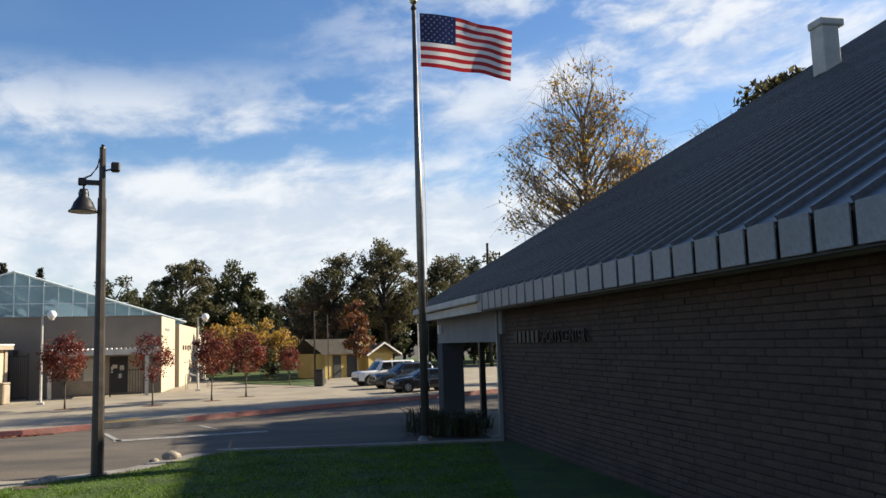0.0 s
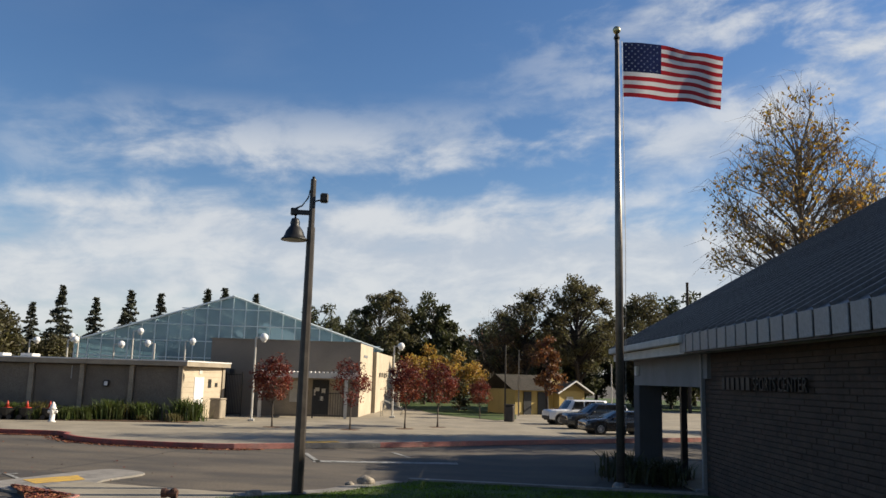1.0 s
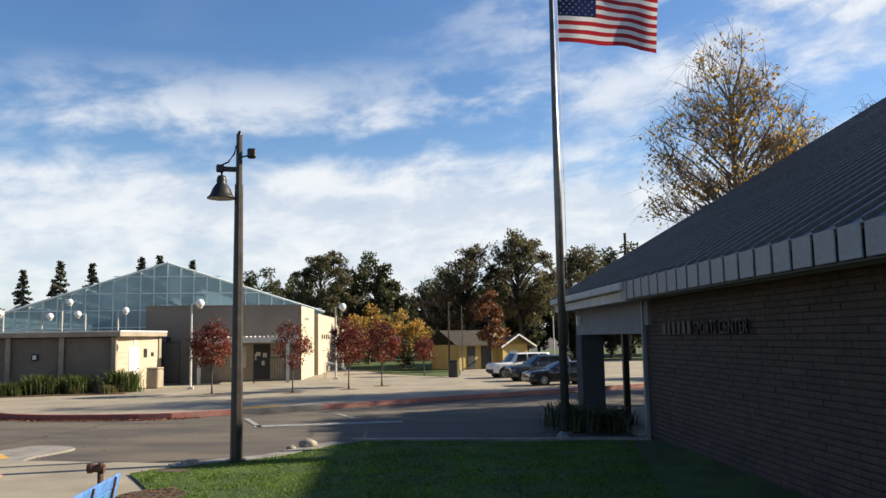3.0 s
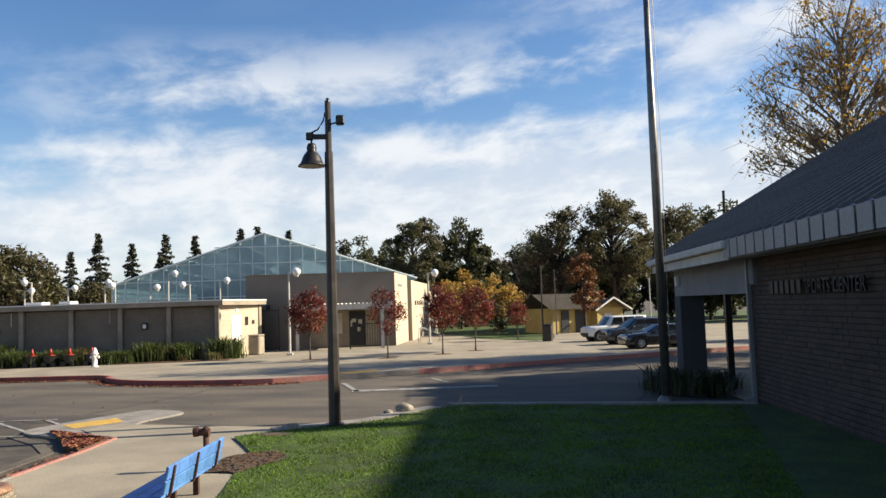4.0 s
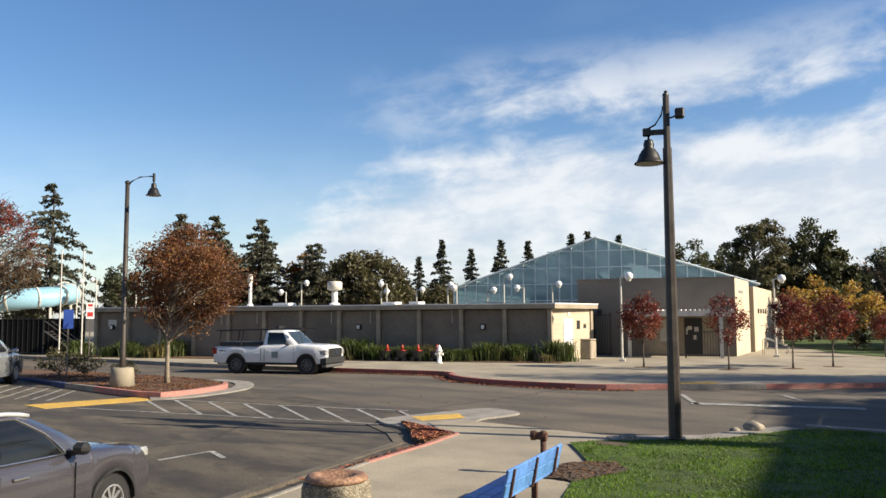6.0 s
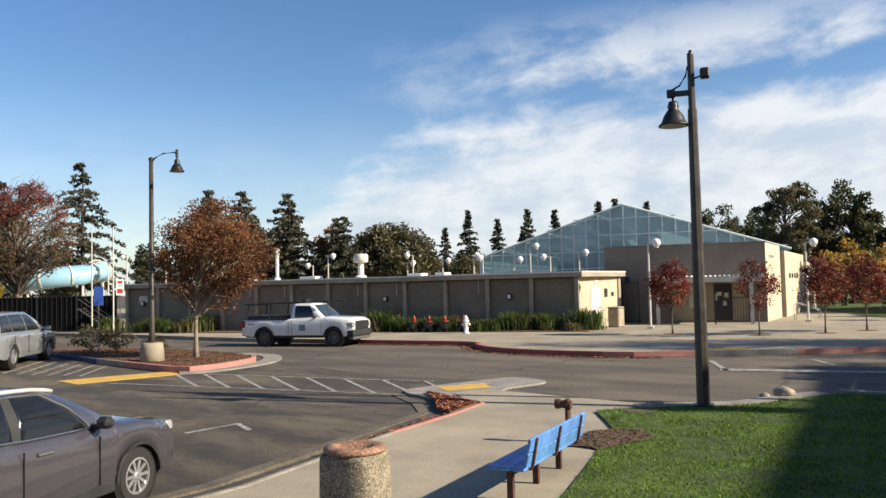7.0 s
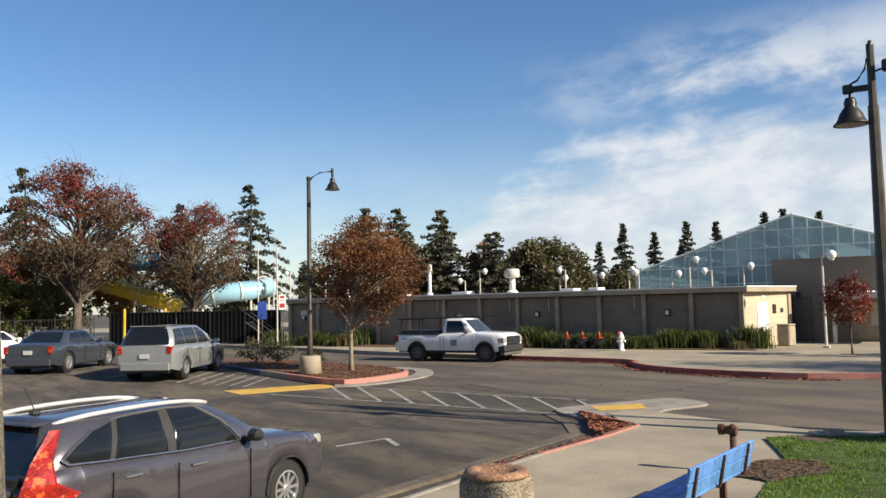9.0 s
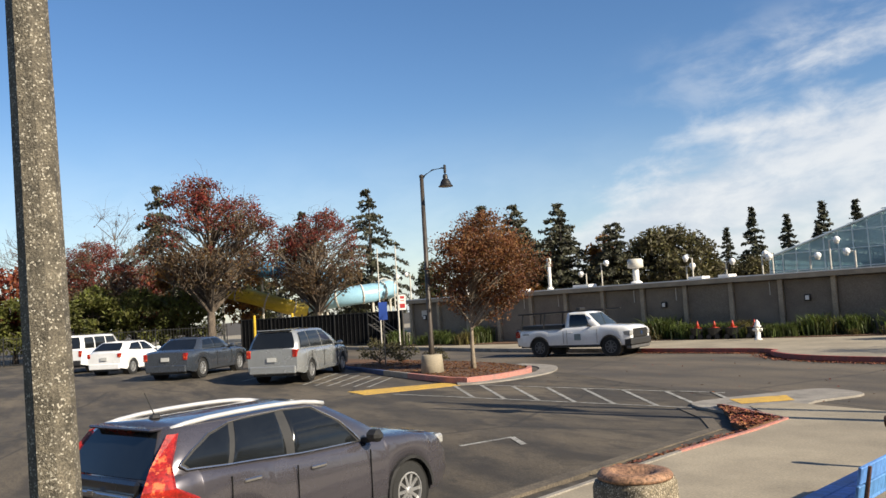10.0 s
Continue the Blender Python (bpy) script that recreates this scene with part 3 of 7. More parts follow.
tagged(part("bench_pad", prism(bmesh.new(), [(-6.5, 7.0), (-4.95, 7.0), (-5.25, 8.4), (-5.7, 9.6), (-6.15, 10.7), (-6.8, 10.7)], -0.02, 0.036), CONCRETE), "concrete pad under the bench", "pavement", kind="structure")


# dry leaves in the gutters and beds
def litter(n, place, size, mat, label):
    verts, faces = [], []
    for _ in range(n):
        x, y, z = place()
        a, s, k = rng.uniform(0, 6.28), rng.uniform(0.6, 1.3) * size, len(verts)
        c, d = s * math.cos(a), s * math.sin(a)
        t = rng.uniform(0.2, 0.7) * size
        verts += [(x - c, y - d, z), (x + d * 0.6, y - c * 0.6, z + t), (x + c, y + d, z + t * 0.4), (x - d * 0.6, y + c * 0.6, z + 0.003)]
        faces.append((k, k + 1, k + 2, k + 3))
    return tagged(soup("leaf_litter", verts, faces, mat), label, "leaves", kind="stuff")


RED_K = between(FAR_KERB, -26.5, -12.2)


def by_kerb():
    p = RED_K[int(rng.integers(len(RED_K)))]
    return p.x + rng.normal(0, 0.3), p.y - abs(rng.normal(0, 0.16)) - 0.02, -0.012


def in_corner():
    while True:
        x, y = rng.uniform(-12.6, -10.1), rng.uniform(12.1, 14.4)
        if in_lawn(x, y, corner):
            return x, y, 0.062


def in_isle():
    while True:
        x, y = rng.uniform(-34, -22.5), rng.uniform(14.4, 18.8)
        if in_lawn(x, y, [tuple(p) for p in isle]):
            return x, y, 0.112


def by_gutter():
    t = rng.uniform()
    p = Vector((-10.15, 12.3)).lerp((-9.35, 8.5), t)
    return p.x - abs(rng.normal(0, 0.06)) - 0.03, p.y, 0.038


def scattered():
    return rng.uniform(-22, -9.5), rng.uniform(15.5, 24), -0.016


litter(3600, by_kerb, 0.05, LITTER, "dry red leaves along the kerb")
litter(900, in_corner, 0.05, LITTER, "dry red leaves in the corner bed")
litter(2600, in_isle, 0.05, LEAF_RUST, "brown leaves over the island's mulch")
litter(260, by_gutter, 0.035, LITTER, "dry leaves in the gutter")
litter(70, scattered, 0.04, LITTER, "scattered dry leaves on the road")


def on_dirt():
    cx, cy, rx, ry = DIRT_C[0]
    a, r = rng.uniform(0, 6.28), rng.uniform(0, 0.95) ** 0.5
    x, y = cx + rx * r * math.cos(a), cy + ry * r * math.sin(a)
    return x, y, max(0.036, lawn_z(x, y) + 0.01)


litter(420, on_dirt, 0.03, MULCH, "bark chips on the bare earth")


# ==== buildings ====
# long low building: local x runs west along the front, the front faces +y
BAY, HLOW, NB = 2.34, 2.88, 12
low = empty("low_building", pose(-21.4, 35.8, 0.15, 0, 0, 200), label="long low grey concrete building with pale pilasters and a flat roof", category="building")

def oblique(bm):
    """The end wall runs off at a slant: push the near end's back corner out."""
    for v in bm.verts:
        if v.co.x < 1.0:
            v.co.x += 0.36 * min(0.0, v.co.y + 0.17)
    return bm


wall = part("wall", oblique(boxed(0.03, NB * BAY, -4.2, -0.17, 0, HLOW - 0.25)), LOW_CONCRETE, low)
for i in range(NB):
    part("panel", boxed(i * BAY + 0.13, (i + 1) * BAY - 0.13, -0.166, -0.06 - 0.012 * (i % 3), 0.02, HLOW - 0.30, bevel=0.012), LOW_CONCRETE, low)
for i in range(NB + 1):
    part("pilaster", boxed(i * BAY - 0.11, i * BAY + 0.11, -0.165, 0.12, 0, HLOW - 0.252, bevel=0.015), PILASTER, low)
roof = part("roof", oblique(boxed(-0.32, NB * BAY + 0.3, -4.4, 0.30, HLOW - 0.25, HLOW - 0.03)), PILASTER, low, "flat roof with a pale concrete edge")
part("flashing", oblique(boxed(-0.34, NB * BAY + 0.32, -4.42, 0.32, HLOW - 0.03, HLOW + 0.03)), WHITE, roof)
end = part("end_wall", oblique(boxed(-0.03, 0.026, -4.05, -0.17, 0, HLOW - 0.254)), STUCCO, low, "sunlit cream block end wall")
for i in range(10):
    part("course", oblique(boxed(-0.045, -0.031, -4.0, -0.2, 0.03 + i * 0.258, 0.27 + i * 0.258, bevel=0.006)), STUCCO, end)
part("corner_post", oblique(boxed(-0.10, 0.12, -4.3, -4.06, 0, HLOW - 0.255)), PILASTER, low)
door = part("door", oblique(boxed(-0.075, -0.046, -2.2, -1.3, 0.02, 2.1, bevel=0.008)), WHITE, low, "plain white steel door")
part("handle", oblique(boxed(-0.12, -0.076, -2.12, -2.04, 0.98, 1.04)), DARK_METAL, door)
part("vent", oblique(boxed(-0.07, -0.046, -2.95, -2.65, 1.55, 2.0)), BLACK, low, "small dark vent grille")
part("vent", oblique(boxed(-0.07, -0.046, -3.6, -3.35, 1.6, 1.8)), BLACK, low)
part("sign", oblique(boxed(-0.07, -0.046, -2.0, -1.7, 2.25, 2.5)), OFFWHITE, low)
for i, u in ((1, 0.5), (4, 0.5), (11, 0.5)):
    lampbox = part("wall_lamp", boxed(i * BAY + BAY * u - 0.14, i * BAY + BAY * u + 0.14, -0.07, 0.1, 1.55, 1.85, bevel=0.03), BLACK, low, "square black wall lamp")
    part("lens", boxed(i * BAY + BAY * u - 0.08, i * BAY + BAY * u + 0.08, 0.101, 0.115, 1.6, 1.8), WHITE, lampbox)
part("sign", boxed(11 * BAY + 0.9, 11 * BAY + 1.5, -0.07, -0.03, 1.75, 2.15), OFFWHITE, low, "small pale notice")
for i in (2, 4, 5, 7, 8):
    part("conduit", boxed(i * BAY + 0.5, i * BAY + 0.53, -0.07, -0.03, 1.9, 2.55), OFFWHITE, low, "thin pale conduit")


def roof_vent(x, y, h, r, cap):
    v = empty("roof_vent", pose(x, y, 3.06), label="white sheet-metal vent on the flat roof", category="vent")
    part("stack", lathe(bmesh.new(), [(r, 0), (r, h), (r * 0.7, h + 0.02)], 14), WHITE, v, smooth=True)
    part("collar", lathe(bmesh.new(), [(r * 1.9, 0), (r * 1.9, 0.08), (r * 1.2, 0.16)], 14), WHITE, v)
    if cap:
        part("cap", lathe(bmesh.new(), [(cap * 0.7, h), (cap, h + 0.05), (cap, h + 0.42), (cap * 0.85, h + 0.5), (0.001, h + 0.52)], 16), OFFWHITE, v, smooth=True)
    return v


roof_vent(-33.5, 32.5, 0.85, 0.17, 0.42)
roof_vent(-38.5, 30.5, 1.35, 0.1, 0.14)
roof_vent(-44.6, 28.6, 0.6, 0.12, 0.2)
for x, y, s in ((-30.5, 34.0, 0.5), (-29.0, 34.4, 0.35), (-40.6, 30.0, 0.5), (-36.4, 31.3, 0.7)):
    tagged(part("roof_hatch", boxed(x - s, x + s, y - 0.3, y + 0.3, 3.05, 3.22, bevel=0.03), WHITE), "low white skylight kerb on the flat roof", "skylight")

# entrance building
c20, s20 = math.cos(radians(20)), math.sin(radians(20))
main = empty("entrance_building", pose(-15.1, 44.9, 0.15), label="stucco entrance building, front greyed for shade, with a cream sunlit side and flat parapet", category="building")


def along(u, v=0.0):
    """u metres west along the front, v out of it."""
    return (-u * c20 + v * s20, -u * s20 - v * c20)


# front painted darker than the side to carry its shade
part("front_wall", prism(bmesh.new(), [along(0), along(0.0, -0.35), along(8.6, -0.35), along(8.6)], 0, 4.3), STUCCO_SHADED, main)
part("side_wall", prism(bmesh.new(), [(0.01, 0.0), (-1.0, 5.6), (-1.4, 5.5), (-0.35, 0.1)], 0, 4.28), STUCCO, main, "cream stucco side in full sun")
# the recess takes the same darkened stucco, as a shaded return
part("recess_wall", prism(bmesh.new(), [(-1.2, 5.6), (-1.25, 6.1), (-1.6, 6.1), (-1.5, 5.6)], 0, 4.2), STUCCO_SHADED, main)
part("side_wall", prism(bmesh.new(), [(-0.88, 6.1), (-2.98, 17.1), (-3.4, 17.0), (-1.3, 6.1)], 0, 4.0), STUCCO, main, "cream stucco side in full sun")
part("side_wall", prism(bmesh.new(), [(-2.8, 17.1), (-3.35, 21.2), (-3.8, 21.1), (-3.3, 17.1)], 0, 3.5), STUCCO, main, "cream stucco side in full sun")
part("back_wall", prism(bmesh.new(), [(-3.5, 21.2), (-14, 19.4), (-14.2, 19.0), (-3.8, 20.8)], 0, 3.5), STUCCO_SHADED, main)
part("roof", prism(bmesh.new(), [along(0.4, -0.3), (-1.5, 5.4), (-3.5, 17), (-3.9, 20.8), (-13.5, 19.0), along(8.5, -0.3)], 3.2, 3.35), OFFWHITE, main)
part("coping", prism(bmesh.new(), [along(-0.05, 0.05), along(-0.05, -0.4), along(8.65, -0.4), along(8.65, 0.05)], 4.3, 4.36), STUCCO_SHADED, main)
for k in range(4):
    part("vent", boxed(0.0, 0.03, 0, 0.35, 0, 0.3, m=Matrix.Translation((-1.21 - 0.265 * k, 8.0 + 1.4 * k, 2.35)) @ pose(0, 0, 0, 0, 0, 10.8)), BLACK, main, "small dark square vent")
part("base_course", prism(bmesh.new(), [along(0.1, 0.06), along(0.1, -0.01), along(8.5, -0.01), along(8.5, 0.06)], 0, 0.12), STUCCO_SHADED, main)
# entrance bay with the canopy's shade in its darker colour, notices and door
part("entrance_bay", prism(bmesh.new(), [along(1.0, 0.03), along(1.0, 0.0), along(5.0, 0.0), along(5.0, 0.03)], 0.12, 2.3), PILASTER, main, "wall under the canopy, toned down for the canopy's shade")
door = part("door", prism(bmesh.new(), [along(1.75, 0.07), along(1.75, 0.03), along(2.7, 0.03), along(2.7, 0.07)], 0.1, 2.1), BLACK, main, "dark glazed entrance door")
for u, z, w, h in ((1.95, 1.3, 0.22, 0.3), (2.3, 1.45, 0.25, 0.2), (2.05, 0.9, 0.2, 0.25), (2.5, 1.2, 0.12, 0.35)):
    part("notice", prism(bmesh.new(), [along(u, 0.076), along(u, 0.07), along(u + w, 0.07), along(u + w, 0.076)], z, z + h), OFFWHITE, door)
part("panel", prism(bmesh.new(), [along(3.1, 0.06), along(3.1, 0.03), along(4.0, 0.03), along(4.0, 0.06)], 0.8, 2.0), OFFWHITE, main, "pale notice board")
canopy = part("canopy", prism(bmesh.new(), [along(0.1, 2.3), along(0.1, 0.0), along(5.6, 0.0), along(5.6, 2.3)], 2.42, 2.5), OFFWHITE, main, "white ribbed metal entrance canopy")
for k in range(23):
    u = 0.15 + 0.24 * k
    part("rib", prism(bmesh.new(), [along(u, 2.33), along(u, 0.02), along(u + 0.1, 0.02), along(u + 0.1, 2.33)], 2.5, 2.57), WHITE, canopy)
part("beam", prism(bmesh.new(), [along(0.05, 2.3), along(0.05, 2.14), along(5.6, 2.14), along(5.6, 2.3)], 2.2, 2.42), OFFWHITE, canopy)
for u in (0.7, 5.4):
    part("post", prism(bmesh.new(), [along(u, 2.3), along(u, 2.12), along(u + 0.18, 2.12), along(u + 0.18, 2.3)], 0, 2.2), OFFWHITE, main)
part("wall_lamp", prism(bmesh.new(), [along(7.2, 0.25), along(7.2, 0.0), along(7.45, 0.0), along(7.45, 0.25)], 2.3, 2.6), BLACK, main)
part("bars_of_writing", prism(bmesh.new(), [(-0.22, 1.4), (-0.5, 3.0), (-0.54, 3.0), (-0.26, 1.4)], 3.5, 3.65), GREY_PAINT, main)


def bar_fence(name, a, b, h, z, label, step=0.13, posts=2.4, r=0.012, mat=None, mesh_cloth=None):
    """Upright bars between posts, with two rails."""
    a, b = Vector(a), Vector(b)
    d, L = (b - a).normalized(), (b - a).length
    f = empty(name, Matrix.Translation((*a, z)) @ pose(0, 0, 0, 0, 0, math.degrees(math.atan2(d.y, d.x))), label=label, category="fence")
    m = mat or BLACK
    n = max(1, round(L / posts))
    bb = boxed(-r, r, -r, r, 0.05, h)
    bar_me = bpy.data.meshes.new("bar")
    bb.to_mesh(bar_me)
    bb.free()
    for i in range(n + 1):
        part("post", boxed(L * i / n - 0.035, L * i / n + 0.035, -0.035, 0.035, 0, h + 0.08), m, f)
    for zz in (0.12, h - 0.1):
        part("rail", boxed(0, L, -0.018, 0.018, zz, zz + 0.04), m, f)
    for i in range(n):
        k = max(1, int(L / n / step))
        for j in range(1, k):
            o = mesh_part("bar", bar_me, m, f)
            o.matrix_basis = Matrix.Translation((L * i / n + L / n * j / k, 0, 0))
        if mesh_cloth:
            part("screen", boxed(L * i / n + 0.04, L * (i + 1) / n - 0.04, 0.03, 0.036, 0.05, h - 0.05), mesh_cloth, f, "black privacy screen")
    return f


front = lambda u, v=0.0: tuple(Vector((-15.1, 44.9)) + Vector(along(u, v)))
bar_fence("iron_fence", front(0.8, 2.2), front(2.6, 2.2), 1.45, 0.15, "black iron bar fence at the entrance")
bar_fence("iron_gate", front(8.4, 1.0), front(6.6, 1.2), 2.35, 0.15, "tall dark iron gate between the buildings", 0.09, 0.9, 0.016, DARK_METAL)


def stair_rail(m):
    r = empty("handrail", m, label="bent white tubular handrail on the plaza", category="handrail")
    for y in (0, 0.9):
        bm = tube(bmesh.new(), [(0, y, 0), (0, y, 0.85), (0.15, y, 0.95), (1.2, y, 0.55), (1.3, y, 0.4), (1.2, y, 0.1)], 0.022, 6)
        part("rail", bm, OFFWHITE, r, smooth=True)
    return r


stair_rail(pose(-14.3, 46.8, 0.15, 0, 0, 10))

# glasshouse
GX, GH, GE, HALF, DEEP = (-26.1, 50.0), 7.57, 4.23, 10.2, 26
gh = empty("glasshouse", pose(*GX, 0.15, 0, 0, 20), label="large gabled glasshouse of blue-green panes in pale bars", category="greenhouse")
COLS = 24
for i in range(COLS):
    x0, x1 = -HALF + 2 * HALF * i / COLS, -HALF + 2 * HALF * (i + 1) / COLS
    top = lambda x: GE + (GH - GE) * (1 - abs(x) / HALF)
    z = 2.2
    k = 0
    while z < max(top(x0), top(x1)) - 0.05:
        z1 = z + 1.12
        a, b = min(z1, top(x0)), min(z1, top(x1))
        bm = bmesh.new()
        pts = [(x0 + 0.03, 0, min(z, a) + 0.03), (x1 - 0.03, 0, min(z, b) + 0.03), (x1 - 0.03, 0, b - 0.02), (x0 + 0.03, 0, a - 0.02)]
        f = bm.faces.new([bm.verts.new(p) for p in pts])
        g = bmesh.ops.extrude_face_region(bm, geom=[f])
        bmesh.ops.translate(bm, vec=(0, 0.012, 0), verts=[v for v in g["geom"] if isinstance(v, bmesh.types.BMVert)])
        pane = part("pane", bm, GREENHOUSE, gh)
        pane.visible_shadow = False
        part("transom", boxed(x0, x1, -0.03, 0.03, z - 0.03, z + 0.03), MULLION, gh)
        z = z1
    part("mullion", boxed(x0 - 0.03, x0 + 0.03, -0.05, 0.05, 0, top(x0) - 0.04), MULLION, gh)
part("low_wall", boxed(-HALF, HALF, -0.02, 0.15, 0, 2.16), STUCCO_SHADED, gh)
for s in (-1, 1):
    bm = bmesh.new()
    q = [bm.verts.new(p) for p in ((0, -0.1, GH), (s * (HALF + 0.2), -0.1, GE - 0.05), (s * (HALF + 0.2), DEEP, GE - 0.05), (0, DEEP, GH))]
    bm.faces.new(q)
    bmesh.ops.solidify(bm, geom=bm.faces[:], thickness=0.02)
    slope = part("roof_glazing", bm, GREENHOUSE, gh)
    slope.visible_shadow = False
    part("verge", tube(bmesh.new(), [(0, -0.12, GH + 0.02), (s * (HALF + 0.2), -0.12, GE - 0.03)], 0.07, 6), MULLION, gh)
    for j in range(14):
        y = DEEP * (j + 0.5) / 14
        part("rafter", tube(bmesh.new(), [(0, y, GH - 0.1), (s * HALF, y, GE - 0.15)], 0.07, 4), MULLION, slope)
    for j in range(1, 6):
        x, zz = s * HALF * j / 6, GH - (GH - GE) * j / 6 - 0.06
        part("purlin", tube(bmesh.new(), [(x, 0, zz), (x, DEEP, zz)], 0.045, 4), MULLION, slope)
    part("side_glazing", boxed(s * HALF - 0.01, s * HALF + 0.01, 0.1, DEEP, 2.2, GE - 0.1), GREENHOUSE, gh).visible_shadow = False
    for j in range(12):
        y = DEEP * (j + 0.5) / 12
        part("side_post", boxed(s * HALF - 0.05, s * HALF + 0.05, y - 0.05, y + 0.05, 0, GE - 0.12), MULLION, gh)
part("ridge", tube(bmesh.new(), [(0, -0.15, GH + 0.03), (0, DEEP, GH + 0.03)], 0.06, 6), MULLION, gh)
part("floor", boxed(-HALF, HALF, 0.2, DEEP, 0.0, 0.03), CONCRETE, gh)

# sports hall: local y runs along the long wall, local x out of the lawn side
SPORT = Matrix.Translation((0.06, -0.3, 0)) @ pose(0, 0, 0, 0, 0, 11.5)
hall = empty("sports_hall", SPORT, label="brown block sports hall with a grey standing-seam metal roof", category="building")
TILT, EAVE, RX, RTOP, YN, YF = math.tan(radians(29.8)), 3.61, 5.1, 27.0, -25.0, 26.6
hall_wall = part("block_wall", boxed(5.82, 6.1, YN, 19.0, -0.1, 3.9), MORTAR, hall, "long wall of brown textured blocks")
part("end_wall", boxed(6.1, 30, 18.7, 19.0, -0.1, 3.9), MORTAR, hall)
roof = part("roof", boxed(RX, RX + 0.001, YN, YF, EAVE - 0.02, EAVE - 0.015), ROOF_METAL, hall, "grey standing-seam metal roof slope")
bm = bmesh.new()
vs = [bm.verts.new(p) for p in ((RX, YN, EAVE - 0.02), (RTOP, YN, EAVE + (RTOP - RX) * TILT - 0.02), (RTOP, YF, EAVE + (RTOP - RX) * TILT - 0.02), (RX, YF, EAVE - 0.02))]
bm.faces.new(vs)
bmesh.ops.solidify(bm, geom=bm.faces[:], thickness=0.15)
part("decking", bm, ROOF_METAL, roof)
PAN = 0.55
up = Matrix.Translation((RX - 0.02, 0, EAVE)) @ Matrix.Rotation(-math.atan(TILT), 4, "Y")
SL = (RTOP - RX) / math.cos(math.atan(TILT))
pan_bm = boxed(0, SL, 0.0, PAN - 0.045, 0.0, 0.012)
box(pan_bm, 0, SL, PAN - 0.045, PAN, 0.0, 0.075)
pan_me = bpy.data.meshes.new("roof_pan")
pan_bm.to_mesh(pan_me)
pan_bm.free()
face_bm = boxed(-0.03, 0.0, 0.04, PAN - 0.04, -0.40, 0.0, bevel=0.006)
face_me = bpy.data.meshes.new("fascia_panel")
face_bm.to_mesh(face_me)
face_bm.free()
n_pan = int((YF - YN) / PAN)
for i in range(n_pan):
    y = YF - (i + 1) * PAN
    p = mesh_part("roof_pan", pan_me, ROOF_METAL, roof)
    p.matrix_basis = Matrix.Translation((0, y, 0)) @ up
    if y < 17.9:
        p = mesh_part("fascia_panel", face_me, FASCIA, roof)
        p.matrix_basis = Matrix.Translation((RX - 0.02, y, EAVE + 0.02))
part("fascia_back", boxed(RX, RX + 0.08, YN, 18.1, 3.2, EAVE - 0.03), DARK_METAL, hall)
part("soffit", boxed(RX + 0.08, 5.8, YN, YF - 0.1, 3.24, 3.28), OFFWHITE, hall, "shaded eaves soffit")
part("gutter", boxed(RX - 0.14, RX + 0.02, 18.1, YF + 0.1, 3.44, 3.62, bevel=0.02), OFFWHITE, hall, "pale metal gutter over the porch")
part("fascia_board", boxed(RX + 0.03, RX + 0.08, 18.1, YF + 0.05, 3.2, 3.42), OFFWHITE, hall, "pale fascia board of the porch")
# porch
part("porch_beam", boxed(5.75, 6.05, 19.0, 26.4, 2.45, 3.24), GREY_PAINT, hall, "deep grey beam over the open porch")
part("porch_beam", boxed(6.05, 14.0, 26.15, 26.4, 2.45, 3.24), GREY_PAINT, hall)
part("column", boxed(5.72, 6.45, 25.6, 26.38, 0, 2.45, bevel=0.02), DARK_STUCCO, hall, "thick square block column")
part("post", boxed(5.8, 5.95, 21.0, 21.15, 0, 2.45), DARK_METAL, hall, "thin dark steel post")
part("downspout", boxed(5.66, 5.76, 18.75, 18.85, 0.1, 3.25, bevel=0.01), FASCIA, hall, "pale metal downspout")
part("downspout_foot", boxed(5.50, 5.76, 18.75, 18.85, 0.04, 0.12, bevel=0.01), FASCIA, hall)
part("trim", boxed(5.70, 5.80, 18.4, 18.72, 2.65, 3.23), GREY_PAINT, hall)
part("wall_lamp", boxed(5.62, 5.75, 25.6, 25.8, 2.75, 3.05, bevel=0.02), WHITE, hall)
part("porch_floor", boxed(5.6, 14, 19, 26.4, 0.01, 0.06), CONCRETE, hall)
# added wall: keeps the sun from shining through the open porch onto the road
part("sun_block_wall", boxed(10.0, 10.3, 19.0, 26.4, 0.05, 6.2), STUCCO, hall, "cream wall added inside the porch to block the sun")
# raised letters
fnt = bpy.data.curves.new("letters", "FONT")
fnt.body, fnt.size, fnt.extrude = "SPORTS CENTER", 0.36, 0.02
fnt.space_character = 1.08
tob = bpy.data.objects.new("letters_source", fnt)
scene.collection.objects.link(tob)
me = bpy.data.meshes.new_from_object(tob.evaluated_get(bpy.context.evaluated_depsgraph_get()))
bpy.data.objects.remove(tob)
letters = mesh_part("lettering", me, BLACK, hall, "dark raised letters reading SPORTS CENTER")
letters.matrix_basis = Matrix.Translation((5.70, 15.45, 2.42)) @ Matrix.Rotation(radians(-90), 4, "Z") @ Matrix.Rotation(radians(90), 4, "X") @ Matrix.Diagonal((2.45 / letters.dimensions.x, 1, 1, 1))
for k in range(6):
    part("letter_bar", boxed(5.69, 5.72, 15.66 + 0.30 * k, 15.84 + 0.30 * k, 2.42, 2.67), BLACK, hall)
# roof vents of the hall
cowl = empty("roof_cowl", SPORT @ pose(17.0, 20.0, EAVE + (17.0 - RX) * TILT - 0.1), label="pale sheet-metal cowl on the metal roof", category="vent")
part("duct", boxed(-0.3, 0.3, -0.3, 0.3, 0, 1.5, bevel=0.03), OFFWHITE, cowl)
